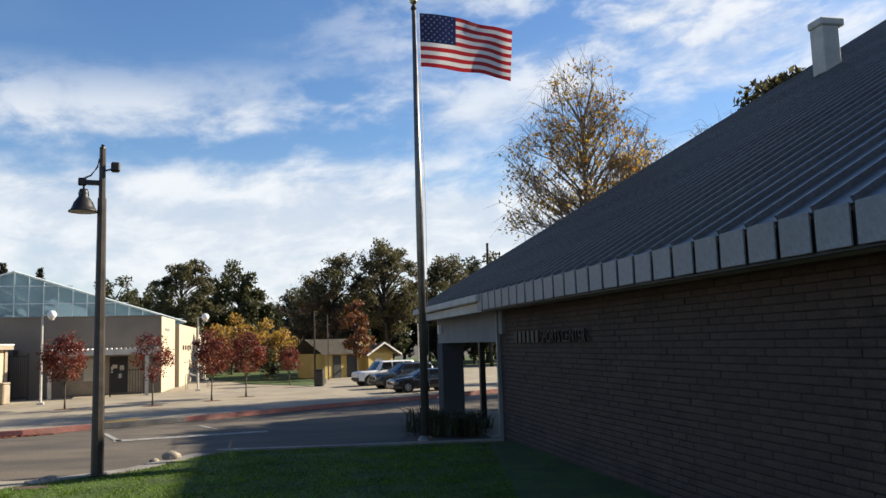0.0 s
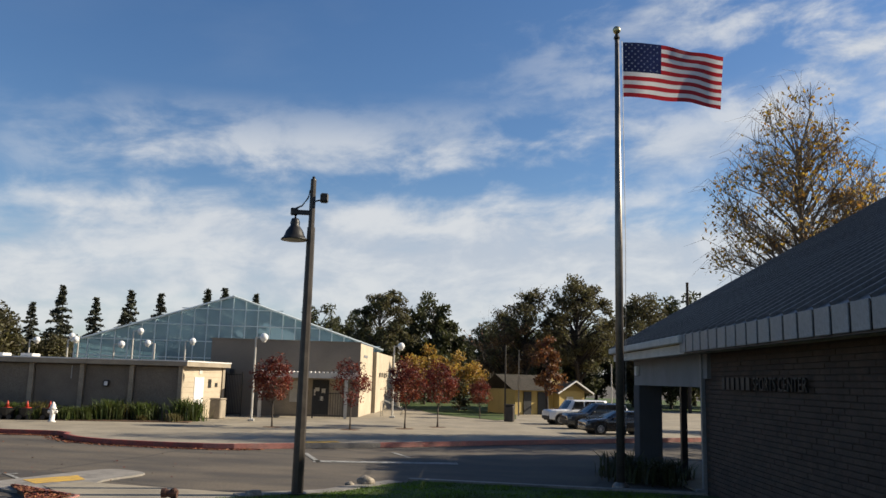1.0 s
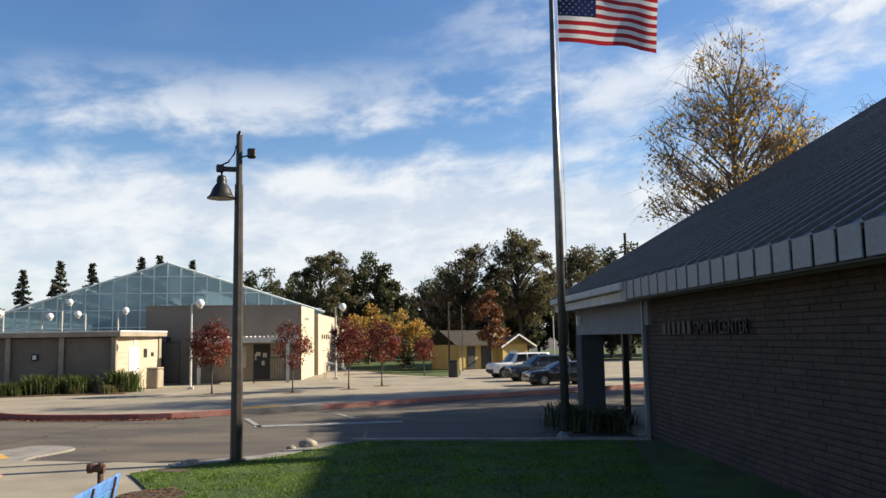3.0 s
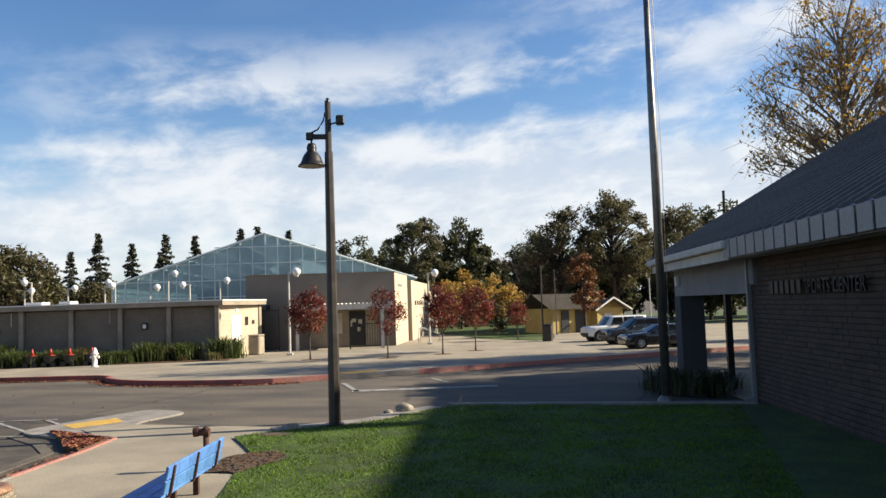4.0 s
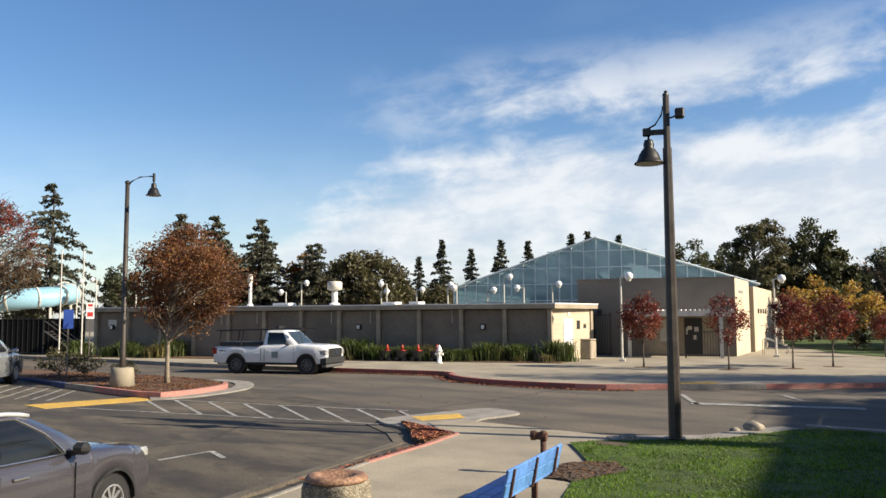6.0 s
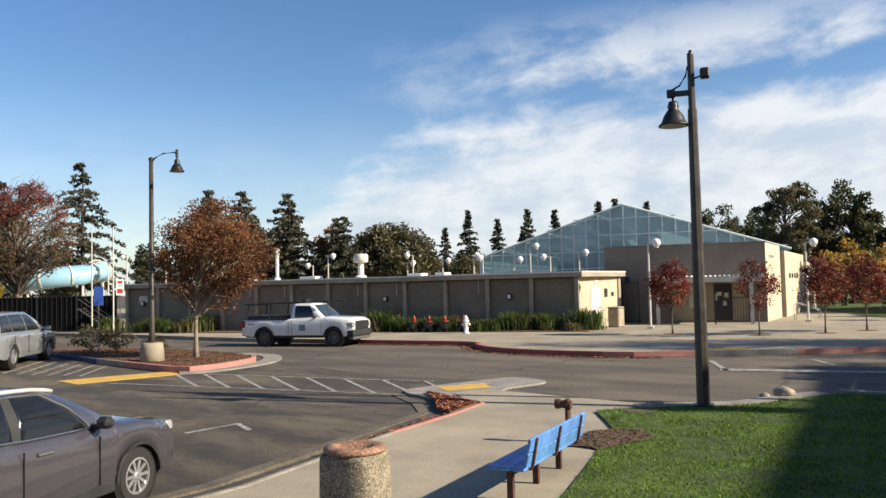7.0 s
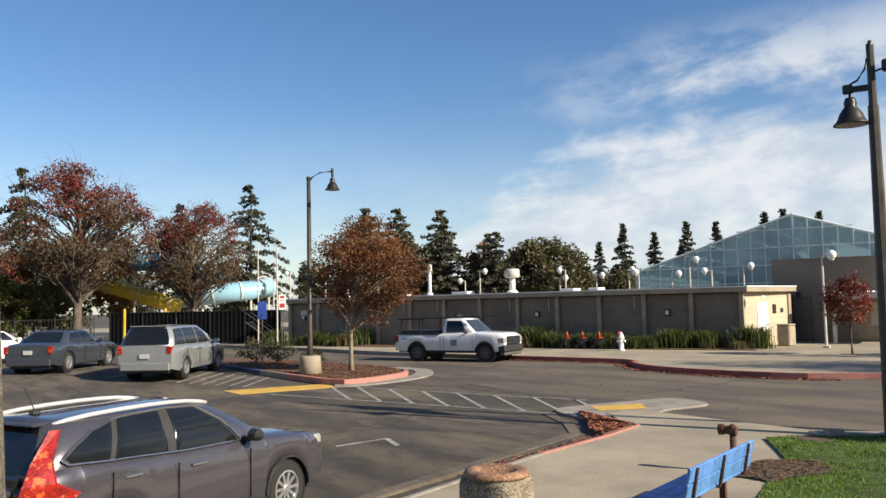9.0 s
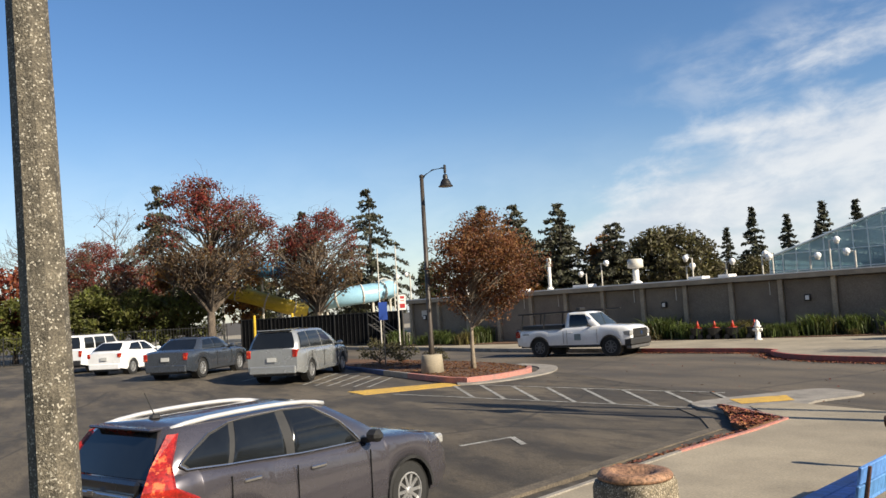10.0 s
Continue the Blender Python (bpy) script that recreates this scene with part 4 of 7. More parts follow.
part("hood", boxed(-0.34, 0.5, -0.34, 0.34, 1.5, 1.75, bevel=0.04), OFFWHITE, cowl)

# yellow house by the trees
yh = empty("yellow_house", pose(-2.6, 59.5, 0.15, 0, 0, 42) @ Matrix.Diagonal((0.88, 0.88, 1.0, 1.0)), label="small yellow boarded house with a grey-brown shingle roof", category="house")
part("wall", boxed(-6.4, -2.6, 1.0, 5.0, 0, 1.75), YEL_WALL, yh)
part("wall", boxed(-2.6, 0, 0.2, 5.2, 0, 1.7), YEL_WALL, yh, "yellow gable end")
def gable_roof(x0, x1, y0, y1, z, rise, ax):
    bm = bmesh.new()
    if ax == "x":
        ym = (y0 + y1) / 2
        P = [(x0, y0, z), (x1, y0, z), (x1, ym, z + rise), (x0, ym, z + rise), (x0, y1, z), (x1, y1, z)]
        F = [(0, 1, 2, 3), (3, 2, 5, 4)]
    else:
        xm = (x0 + x1) / 2
        P = [(x0, y0, z), (x0, y1, z), (xm, y1, z + rise), (xm, y0, z + rise), (x1, y0, z), (x1, y1, z)]
        F = [(0, 3, 2, 1), (3, 4, 5, 2)]
    v = [bm.verts.new(p) for p in P]
    for f in F:
        bm.faces.new([v[i] for i in f])
    bmesh.ops.solidify(bm, geom=bm.faces[:], thickness=0.12)
    return bm
part("roof", gable_roof(-7.0, -1.4, 0.4, 5.6, 1.7, 1.1, "x"), SHINGLE, yh)
part("roof", gable_roof(-3.1, 0.5, -0.3, 5.4, 1.55, 0.85, "y"), SHINGLE, yh)
bm = bmesh.new()
v = [bm.verts.new(p) for p in ((-2.6, 0.19, 1.7), (0, 0.19, 1.7), (-1.3, 0.19, 2.32))]
f = bm.faces.new(v)
bmesh.ops.solidify(bm, geom=[f], thickness=0.1)
part("gable", bm, YEL_WALL, yh)
for a, b in (((-3.15, -0.35, 1.53), (-1.3, -0.35, 2.42)), ((0.55, -0.35, 1.53), (-1.3, -0.35, 2.42))):
    part("bargeboard", tube(bmesh.new(), [a, b], 0.07, 4), WHITE, yh)
cup = part("cupola", boxed(-2.4, -1.5, 1.5, 2.6, 2.1, 2.72), YEL_WALL, yh)
part("cupola_roof", gable_roof(-2.6, -1.3, 1.3, 2.8, 2.67, 0.4, "y"), OFFWHITE, cup)
for x in (-5.6, -4.2):
    part("door", boxed(x, x + 0.75, 0.93, 0.99, 0, 1.6), BLACK, yh, "dark doorway")
part("window", boxed(-1.9, -1.2, 0.14, 0.19, 0.7, 1.3), OFFWHITE, yh)


# ==== vehicles ====
def paint(name, color, metal=0.3, rough=0.26):
    return material(name, color, rough, metal=metal, vary=0.06, scale=1.5, fine=40, bump=0, coat=1.0)


def dark_glass(name, color, rough=0.06):
    return material(name, color, rough, vary=0.1, scale=2, fine=5, bump=0, spec=0.55)


CAR_GREY = paint("grey_metallic_paint", (0.118, 0.11, 0.128), 0.5)
CAR_WHITE = paint("white_car_paint", (1.0, 1.0, 1.0), 0.0)
CAR_SILVER = paint("silver_car_paint", (0.44, 0.46, 0.47), 0.5)
CAR_SLATE = paint("slate_blue_car_paint", (0.085, 0.10, 0.125), 0.5)
CAR_BLACK = paint("black_car_paint", (0.015, 0.016, 0.02), 0.2)
CAR_GREEN = paint("dark_slate_car_paint", (0.045, 0.055, 0.07), 0.4)
CAR_GLASS = dark_glass("tinted_car_glass", (0.012, 0.014, 0.016))
CAR_SHIELD = dark_glass("windscreen_glass", (0.045, 0.06, 0.07))
TYRE = material("tyre_rubber", (0.02, 0.02, 0.02), 0.85, vary=0.2, scale=8, fine=60, bump=0.3)
ALLOY = material("alloy_rim", (0.85, 0.85, 0.85), 0.35, metal=0.8, vary=0.1, scale=8, fine=40, bump=0)
RAIL = material("satin_silver_rail", (0.8, 0.8, 0.8), 0.38, metal=0.35, vary=0.05, bump=0)
CHROME = material("chrome_trim", (0.75, 0.75, 0.76), 0.18, metal=0.95, vary=0.05, bump=0)
TRIM = material("black_plastic_trim", (0.025, 0.025, 0.026), 0.6, vary=0.15, scale=6, fine=60, bump=0.1)
LIGHT_RED = material("red_lamp_plastic", (0.40, 0.012, 0.006), 0.22, vary=0.3, scale=7, fine=30, bump=0.15, coat=0.4, blotch=((9, 0.55, 0.62, (0.75, 0.16, 0.05), 0.7),))
LIGHT_CLEAR = material("clear_lamp_plastic", (0.6, 0.6, 0.58), 0.12, metal=0.3, vary=0.2, scale=15, fine=60, bump=0, coat=1.0)
PLATE = material("plain_plate", (0.6, 0.6, 0.58), 0.5, vary=0.05, bump=0)


def interp(line, x):
    """Height of a polyline of (x, z) at x."""
    line = sorted(line)
    if x <= line[0][0]:
        return line[0][1]
    for (x0, z0), (x1, z1) in zip(line, line[1:]):
        if x <= x1:
            t = (x - x0) / (x1 - x0)
            t2 = t * t * (3 - 2 * t)
            return z0 + (z1 - z0) * (0.6 * t + 0.4 * t2)
    return line[-1][1]


def wheel_meshes(r, spokes):
    w = 0.11
    bm = lathe(bmesh.new(), [(r * 0.62, -w), (r * 0.93, -w), (r, -w * 0.7), (r, w * 0.7), (r * 0.93, w), (r * 0.67, w), (r * 0.62, w * 0.8), (0.001, w * 0.1)], 28)
    t = bpy.data.meshes.new("tyre")
    bm.to_mesh(t)
    bm.free()
    bm = lathe(bmesh.new(), [(r * 0.66, w * 0.2), (r * 0.66, w * 0.98), (r * 0.60, w * 1.0), (r * 0.57, w * 0.55), (r * 0.56, w * 0.1)], 28)
    for k in range(spokes):
        a = 2 * math.pi * k / spokes
        box(bm, r * 0.08, r * 0.60, -r * 0.055, r * 0.055, w * 0.55, w * 0.85, m=Matrix.Rotation(a, 4, "Z"))
    lathe(bm, [(r * 0.15, w * 0.5), (r * 0.15, w * 0.9), (r * 0.1, w * 0.96)], 12)
    m = bpy.data.meshes.new("rim")
    bm.to_mesh(m)
    bm.free()
    bm = lathe(bmesh.new(), [(r * 0.56, w * 0.12), (0.001, w * 0.14)], 20)
    d = bpy.data.meshes.new("hub_well")
    bm.to_mesh(d)
    bm.free()
    return t, m, d


def vehicle(name, label, place, paint_mat, wb, fo, ro, w, r, sill, shoulder, cab, side_windows, spokes=10, roof_mat=None, glass=None,
            trim_chrome=False, shield=None, lower=None, rear_window=True, crown=0.05, front_light=None, rear_light=None, grille=None, handles=(), pillars=(), nose=0.17, band=None, rim_mat=None):
    """A road vehicle. Local x points forward from the front axle, z up from the ground.
    shoulder: (x, z) of the body's top edge; cab: (base front, base rear, roof front, roof rear, roof z, base half width, roof half width)."""
    v = empty(name, place, label=label, category="car")
    glass = glass or CAR_GLASS
    xa = (0.0, -wb)
    Ra = r + 0.07
    xs = sorted({round(fo - (fo + wb + ro) * i / 40, 3) for i in range(41)} | {round(a + Ra * math.cos(k * math.pi / 14), 3) for a in xa for k in range(15)}, reverse=True)

    def half(x):
        t = max((x - (fo - 0.55)) / 0.55, 0) ** 2 * nose + max((-(wb + ro) + 0.5 - x) / 0.5, 0) ** 2 * 0.11
        return w * (1 - t)

    def low(x):
        z = sill + 0.06 * max(0, (x - fo + 0.4) / 0.4) + 0.08 * max(0, (-(wb + ro) + 0.4 - x) / 0.4)
        for a in xa:
            if abs(x - a) < Ra:
                z = max(z, r + math.sqrt(Ra * Ra - (x - a) ** 2))
        return z

    lv = (0.0, 0.12, 0.35, 0.6, 0.8, 0.93, 1.0)
    pr = (0.955, 0.985, 1.0, 1.0, 0.985, 0.955, 0.90)
    bm = bmesh.new()
    rings = []
    for x in xs:
        z0, z1, h = low(x), interp(shoulder, x), half(x)
        z0 = min(z0, z1 - 0.05)
        side = [(p * h, z0 + (z1 - z0) * t) for t, p in zip(lv, pr)]
        deck = [(0.72 * h, z1 + crown * 0.6), (0.4 * h, z1 + crown * 0.9), (0.0, z1 + crown)]
        ring = [(x, -y, z) for y, z in side] + [(x, -y, z) for y, z in deck] + [(x, y, z) for y, z in deck[-2::-1]] + [(x, y, z) for y, z in side[::-1]]
        rings.append([bm.verts.new(p) for p in ring])
    for a, b in zip(rings, rings[1:]):
        for k in range(len(a) - 1):
            bm.faces.new((a[k], a[k + 1], b[k + 1], b[k]))
    bm.faces.new(rings[0])
    bm.faces.new(rings[-1][::-1])
    bmesh.ops.recalc_face_normals(bm, faces=bm.faces)
    for e in bm.edges:
        if len(e.link_faces) == 2 and e.calc_face_angle(0) > 0.7:
            e.smooth = False
    body = part("body", bm, paint_mat, v, smooth=True)
    part("underbody", boxed(-(wb + ro) + 0.12, fo - 0.12, -w + 0.24, w - 0.24, sill - 0.06, min(0.75, interp(shoulder, fo) - 0.05)), TRIM, v)
    if lower:
        for s in (-1, 1):
            part("sill_trim", boxed(-wb + Ra + 0.02, -Ra - 0.02, s * w * 0.97 - 0.03, s * w * 0.97 + 0.03, sill - 0.02, sill + lower, bevel=0.015), TRIM, body)
    # bumpers
    part("rear_bumper", boxed(-(wb + ro) - 0.035, -(wb + ro) + 0.1, -w * 0.84, w * 0.84, sill + 0.02, sill + 0.28, bevel=0.03), TRIM if lower else paint_mat, body)
    part("front_bumper", boxed(fo - 0.1, fo + 0.035, -w * 0.78, w * 0.78, sill + 0.04, sill + 0.28, bevel=0.03), TRIM if lower else paint_mat, body)
    # cab
    xcf, xcr, xrf, xrr, zr, hb, hr = cab

    def cab_pt(x, t, s, out=0.0):
        zb = interp(shoulder, x)
        bulge = 0.03 * math.sin(t * math.pi)
        return (x, s * (hb + (hr - hb) * t ** 1.15 + bulge + out), zb + (zr - zb) * t + 0.0)

    def xf(t):
        return xcf + (xrf - xcf) * t

    def xr(t):
        return xcr + (xrr - xcr) * t

    bm = bmesh.new()
    tv = (-0.06, 0.15, 0.4, 0.65, 0.85, 0.95, 1.0)
    rows = []
    for t in tv:
        n = 10
        sx = [xf(t) + (xr(t) - xf(t)) * i / n for i in range(n + 1)]
        inn = -0.05 if t == 1.0 else 0.0
        rt = [cab_pt(x, max(t, 0), -1, inn - (0.05 if i in (0, n) else 0)) for i, x in enumerate(sx)]
        lt = [cab_pt(x, max(t, 0), 1, inn - (0.05 if i in (0, n) else 0)) for i, x in enumerate(sx)]
        if t < 0:
            rt = [(x, y, z - 0.06) for x, y, z in rt]
            lt = [(x, y, z - 0.06) for x, y, z in lt]
        mid_r = (sx[-1] - 0.03 * (1 - t), 0, rt[-1][2])
        mid_f = (sx[0] + 0.06, 0, rt[0][2])
        rows.append([bm.verts.new(p) for p in rt + [mid_r] + lt[::-1] + [mid_f]])
    for a, b in zip(rows, rows[1:]):
        for k in range(len(a)):
            bm.faces.new((a[k], a[(k + 1) % len(a)], b[(k + 1) % len(a)], b[k]))
    top = rows[-1]
    n = 10
    mids = [bm.verts.new((top[i].co.x, 0, zr + crown * 0.9 * (1 - 0.5 * abs(2 * i / n - 1) ** 3))) for i in range(n + 1)]
    for i in range(n):
        bm.faces.new((top[i], top[i + 1], mids[i + 1], mids[i]))
        j = 2 * n + 2 - i
        bm.faces.new((top[j], mids[i], mids[i + 1], top[j - 1]))
    bm.faces.new((top[n], top[n + 1], mids[n]))
    bm.faces.new((top[n + 1], top[n + 2], mids[n]))
    bm.faces.new((top[0], mids[0], top[-1]))
    bm.faces.new((top[-1], mids[0], top[2 * n + 2]))
    bmesh.ops.recalc_face_normals(bm, faces=bm.faces)
    cabin = part("cabin", bm, roof_mat or paint_mat, v, smooth=True)

    def span(poly, x):
        """Lowest and highest t of a window outline at x."""
        hits = []
        for (x0, t0), (x1, t1) in zip(poly, poly[1:] + poly[:1]):
            if min(x0, x1) - 1e-9 <= x <= max(x0, x1) + 1e-9:
                hits += [t0, t1] if abs(x1 - x0) < 1e-6 else [t0 + (t1 - t0) * (x - x0) / (x1 - x0)]
        return min(hits), max(hits)

    for s in (-1, 1):
        for poly in ([band] if band else []) + list(side_windows):
            surround = poly is band
            xa0, xa1 = min(p[0] for p in poly), max(p[0] for p in poly)
            cols = sorted({xa0 + (xa1 - xa0) * i / 12 for i in range(13)} | {p[0] for p in poly})
            b, grid = bmesh.new(), []
            for x in cols:
                lo, hi = span(poly, x)
                grid.append([b.verts.new(cab_pt(x, lo + (hi - lo) * k / 7, s, 0.008 if surround else 0.014)) for k in range(8)])
            for p, q in zip(grid, grid[1:]):
                for k in range(7):
                    b.faces.new((p[k], p[k + 1], q[k + 1], q[k]))
            bmesh.ops.remove_doubles(b, verts=b.verts[:], dist=0.0005)
            bmesh.ops.recalc_face_normals(b, faces=b.faces)
            win = part("window_surround" if surround else "side_window", b, TRIM if surround else glass, cabin, smooth=True)
            if trim_chrome and (surround or not band):
                outline = []
                for (x0, t0), (x1, t1) in zip(poly, poly[1:] + poly[:1]):
                    outline += [cab_pt(x0 + (x1 - x0) * i / 6, t0 + (t1 - t0) * i / 6, s, 0.016) for i in range(6)]
                part("window_trim", tube(bmesh.new(), outline + outline[:1], 0.009, 5, cap=False), CHROME, win)
    T = (0.06, 0.35, 0.65, 0.92)
    bm = bmesh.new()
    grid = [[bm.verts.new((xf(t) + 0.018 + 0.055 * (1 - abs(q)), q * (cab_pt(xf(t), t, 1)[1] - 0.10), cab_pt(xf(t), t, 1)[2])) for q in (-1, -0.5, 0, 0.5, 1)] for t in T]
    for a, b in zip(grid, grid[1:]):
        for k in range(4):
            bm.faces.new((a[k], a[k + 1], b[k + 1], b[k]))
    part("windscreen", bm, shield or CAR_SHIELD, cabin, smooth=True)
    if rear_window:
        T = (0.10, 0.4, 0.7, 0.90)
        bm = bmesh.new()
        grid = [[bm.verts.new((xr(t) - 0.016 - 0.03 * (1 - t) * (1 - abs(q)), q * (cab_pt(xr(t), t, 1)[1] - 0.12), cab_pt(xr(t), t, 1)[2])) for q in (-1, -0.5, 0, 0.5, 1)] for t in T]
        for a, b in zip(grid, grid[1:]):
            for k in range(4):
                bm.faces.new((a[k], b[k], b[k + 1], a[k + 1]))
        part("rear_window", bm, glass, cabin, smooth=True)
    # wheels
    t, m, d = wheel_meshes(r, spokes)
    for a in xa:
        for s in (-1, 1):
            tyre = mesh_part("wheel", t, TYRE, v)
            tyre.matrix_basis = Matrix.Translation((a, s * (w - 0.13), r)) @ Matrix.Rotation(radians(-90 * s), 4, "X")
            mesh_part("rim", m, rim_mat or ALLOY, tyre, smooth=False)
            mesh_part("hub_well", d, TRIM, tyre)
            liner = tube(bmesh.new(), [(a, s * (w - 0.30), r), (a, s * (w - 0.05), r)], Ra - 0.004, 20)
            part("arch_liner", liner, BLACK, body)
            arch = bmesh.new()
            pts = [(a + Ra * math.cos(k * math.pi / 12), s * (half(a) * 0.985 + 0.012), r + Ra * math.sin(k * math.pi / 12)) for k in range(13)]
            tube(arch, pts, 0.028 if lower else 0.014, 4)
            part("wheel_arch", arch, TRIM if lower else paint_mat, body)
    # lamps, plate, mirrors, handles
    for s in (-1, 1):
        zf = front_light or (sill + 0.36, sill + 0.52)
        part("headlamp", boxed(fo - 0.30, fo - 0.02, s * w * 0.66 - 0.17, s * w * 0.66 + 0.17, *zf, bevel=0.03), LIGHT_CLEAR, body)
        if rear_light:
            part("tail_lamp", boxed(-(wb + ro) - 0.02, -(wb + ro) + 0.22, s * w * 0.83 - 0.06, s * w * 0.83 + 0.10, *rear_light, bevel=0.02), LIGHT_RED, body)
        mz = interp(shoulder, xcf - 0.35)
        mir = part("mirror", boxed(xcf - 0.52, xcf - 0.36, s * (w + 0.02) - 0.02 + (0 if s > 0 else -0.17), s * (w + 0.02) + (0.19 if s > 0 else 0.02), mz + 0.0, mz + 0.14, bevel=0.05), TRIM if lower else paint_mat, body)
        part("mirror_arm", boxed(xcf - 0.46, xcf - 0.40, s * (w - 0.06) - 0.06, s * (w - 0.06) + 0.06, mz - 0.02, mz + 0.04), TRIM, mir)
        for hx, hz in handles:
            part("door_handle", boxed(hx - 0.11, hx + 0.11, s * (w + 0.004) - 0.016, s * (w + 0.004) + 0.016, hz - 0.022, hz + 0.018, bevel=0.01), CHROME if trim_chrome else paint_mat, body)
        for x in pillars:
            z0, z1 = sill + 0.12, interp(shoulder, x) - 0.04
            part("door_gap", boxed(x - 0.003, x + 0.003, s * w - 0.02, s * w + 0.0025, z0, z1 - 0.06), TRIM, body)
    part("number_plate", boxed(-(wb + ro) - 0.05, -(wb + ro) - 0.03, -0.16, 0.16, sill + 0.42, sill + 0.56), PLATE, body)
    if grille:
        part("grille", boxed(fo - 0.06, fo + 0.03, -w * 0.5, w * 0.5, *grille, bevel=0.02), TRIM, body)
    return v


# compact SUV beside the walkway
suv = vehicle("suv", "dark grey metallic SUV with silver roof rails beside the walkway", pose(-10.98, 5.62, -0.28, 0, 0, 112.7), CAR_GREY, 2.62, 0.92, 0.98, 0.91, 0.35, 0.28,
              [(0.95, 0.70), (0.86, 0.86), (0.6, 0.97), (0.1, 1.04), (-0.55, 1.08), (-1.6, 1.10), (-2.6, 1.16), (-3.2, 1.20), (-3.5, 1.12), (-3.6, 1.0)],
              (-0.30, -3.52, -1.25, -3.22, 1.60, 0.83, 0.61),
              [[(-0.86, 0.04), (-1.10, 0.52), (-1.42, 0.90), (-1.80, 0.94), (-1.82, 0.04)], [(-1.94, 0.04), (-1.92, 0.94), (-2.48, 0.90), (-2.64, 0.04)], [(-2.70, 0.05), (-2.56, 0.86), (-2.82, 0.70), (-3.05, 0.42), (-3.20, 0.18), (-3.14, 0.06)]],
              band=[(-0.80, 0.02), (-1.07, 0.54), (-1.40, 0.93), (-1.80, 0.97), (-2.3, 0.95), (-2.56, 0.90), (-2.84, 0.74), (-3.08, 0.45), (-3.25, 0.17), (-3.18, 0.03), (-2.7, 0.02)],
              trim_chrome=True, lower=0.12, front_light=(0.78, 0.92), handles=((-1.55, 0.95), (-2.46, 0.99)), pillars=(-0.72, -1.86, -2.72), grille=(0.55, 0.72), crown=0.045)
for s in (-1, 1):
    part("roof_rail", tube(bmesh.new(), [(-1.12, s * 0.57, 1.565), (-1.25, s * 0.577, 1.592), (-1.45, s * 0.584, 1.618), (-1.7, s * 0.588, 1.632), (-2.0, s * 0.59, 1.638), (-2.4, s * 0.59, 1.636), (-2.75, s * 0.585, 1.624), (-3.0, s * 0.577, 1.602), (-3.16, s * 0.57, 1.575)], 0.025, 8), RAIL, suv, "bright silver roof rail", True)
    bm = bmesh.new()
    P = [(-3.14, 0.66, 1.54), (-3.22, 0.63, 1.54), (-3.30, 0.78, 1.26), (-3.46, 0.70, 1.26), (-3.33, 0.88, 1.08), (-3.58, 0.76, 1.08), (-3.10, 0.925, 0.95), (-3.62, 0.74, 0.95), (-3.34, 0.91, 0.83), (-3.62, 0.74, 0.83)]
    vs = [bm.verts.new((x, s * (y + 0.012), z)) for x, y, z in P]
    outer = [bm.verts.new((x - 0.045 if i % 2 == 0 else x - 0.05, s * (y + 0.045), z)) for i, (x, y, z) in enumerate(P)]
    for i in range(0, 8, 2):
        bm.faces.new((outer[i], outer[i + 1], outer[i + 3], outer[i + 2]))
        bm.faces.new((vs[i], vs[i + 2], outer[i + 2], outer[i]))
        bm.faces.new((vs[i + 1], outer[i + 1], outer[i + 3], vs[i + 3]))
    bmesh.ops.recalc_face_normals(bm, faces=bm.faces)
    tl = part("tail_lamp", bm, LIGHT_RED, suv, "tall red lamp up the rear pillar")
    part("reverse_lamp", boxed(-3.675, -3.60, s * 0.75 - 0.09, s * 0.75 + 0.09, 0.82, 0.93, bevel=0.01), LIGHT_CLEAR, tl)
part("tailgate_glass", boxed(-3.60, -3.52, -0.66, 0.66, 0.9, 1.16, bevel=0.03), CAR_BLACK, suv, "dark lower tailgate")
part("tailgate_trim", boxed(-3.66, -3.60, -0.62, 0.62, 0.98, 1.04, bevel=0.012), CHROME, suv, "chrome tailgate strip")
part("badge", boxed(-3.675, -3.655, -0.05, 0.05, 1.0, 1.06, bevel=0.01), CHROME, suv)
part("spoiler", boxed(-3.36, -3.12, -0.55, 0.55, 1.57, 1.60, bevel=0.014), CAR_GREY, suv)
ant = part("antenna", lathe(bmesh.new(), [(0.06, 0), (0.04, 0.03), (0.01, 0.045)], 10, (-2.95, 0, 1.635)), TRIM, suv)
part("antenna_rod", tube(bmesh.new(), [(-2.95, 0, 1.66), (-3.06, 0, 1.90)], 0.006, 4), TRIM, ant)

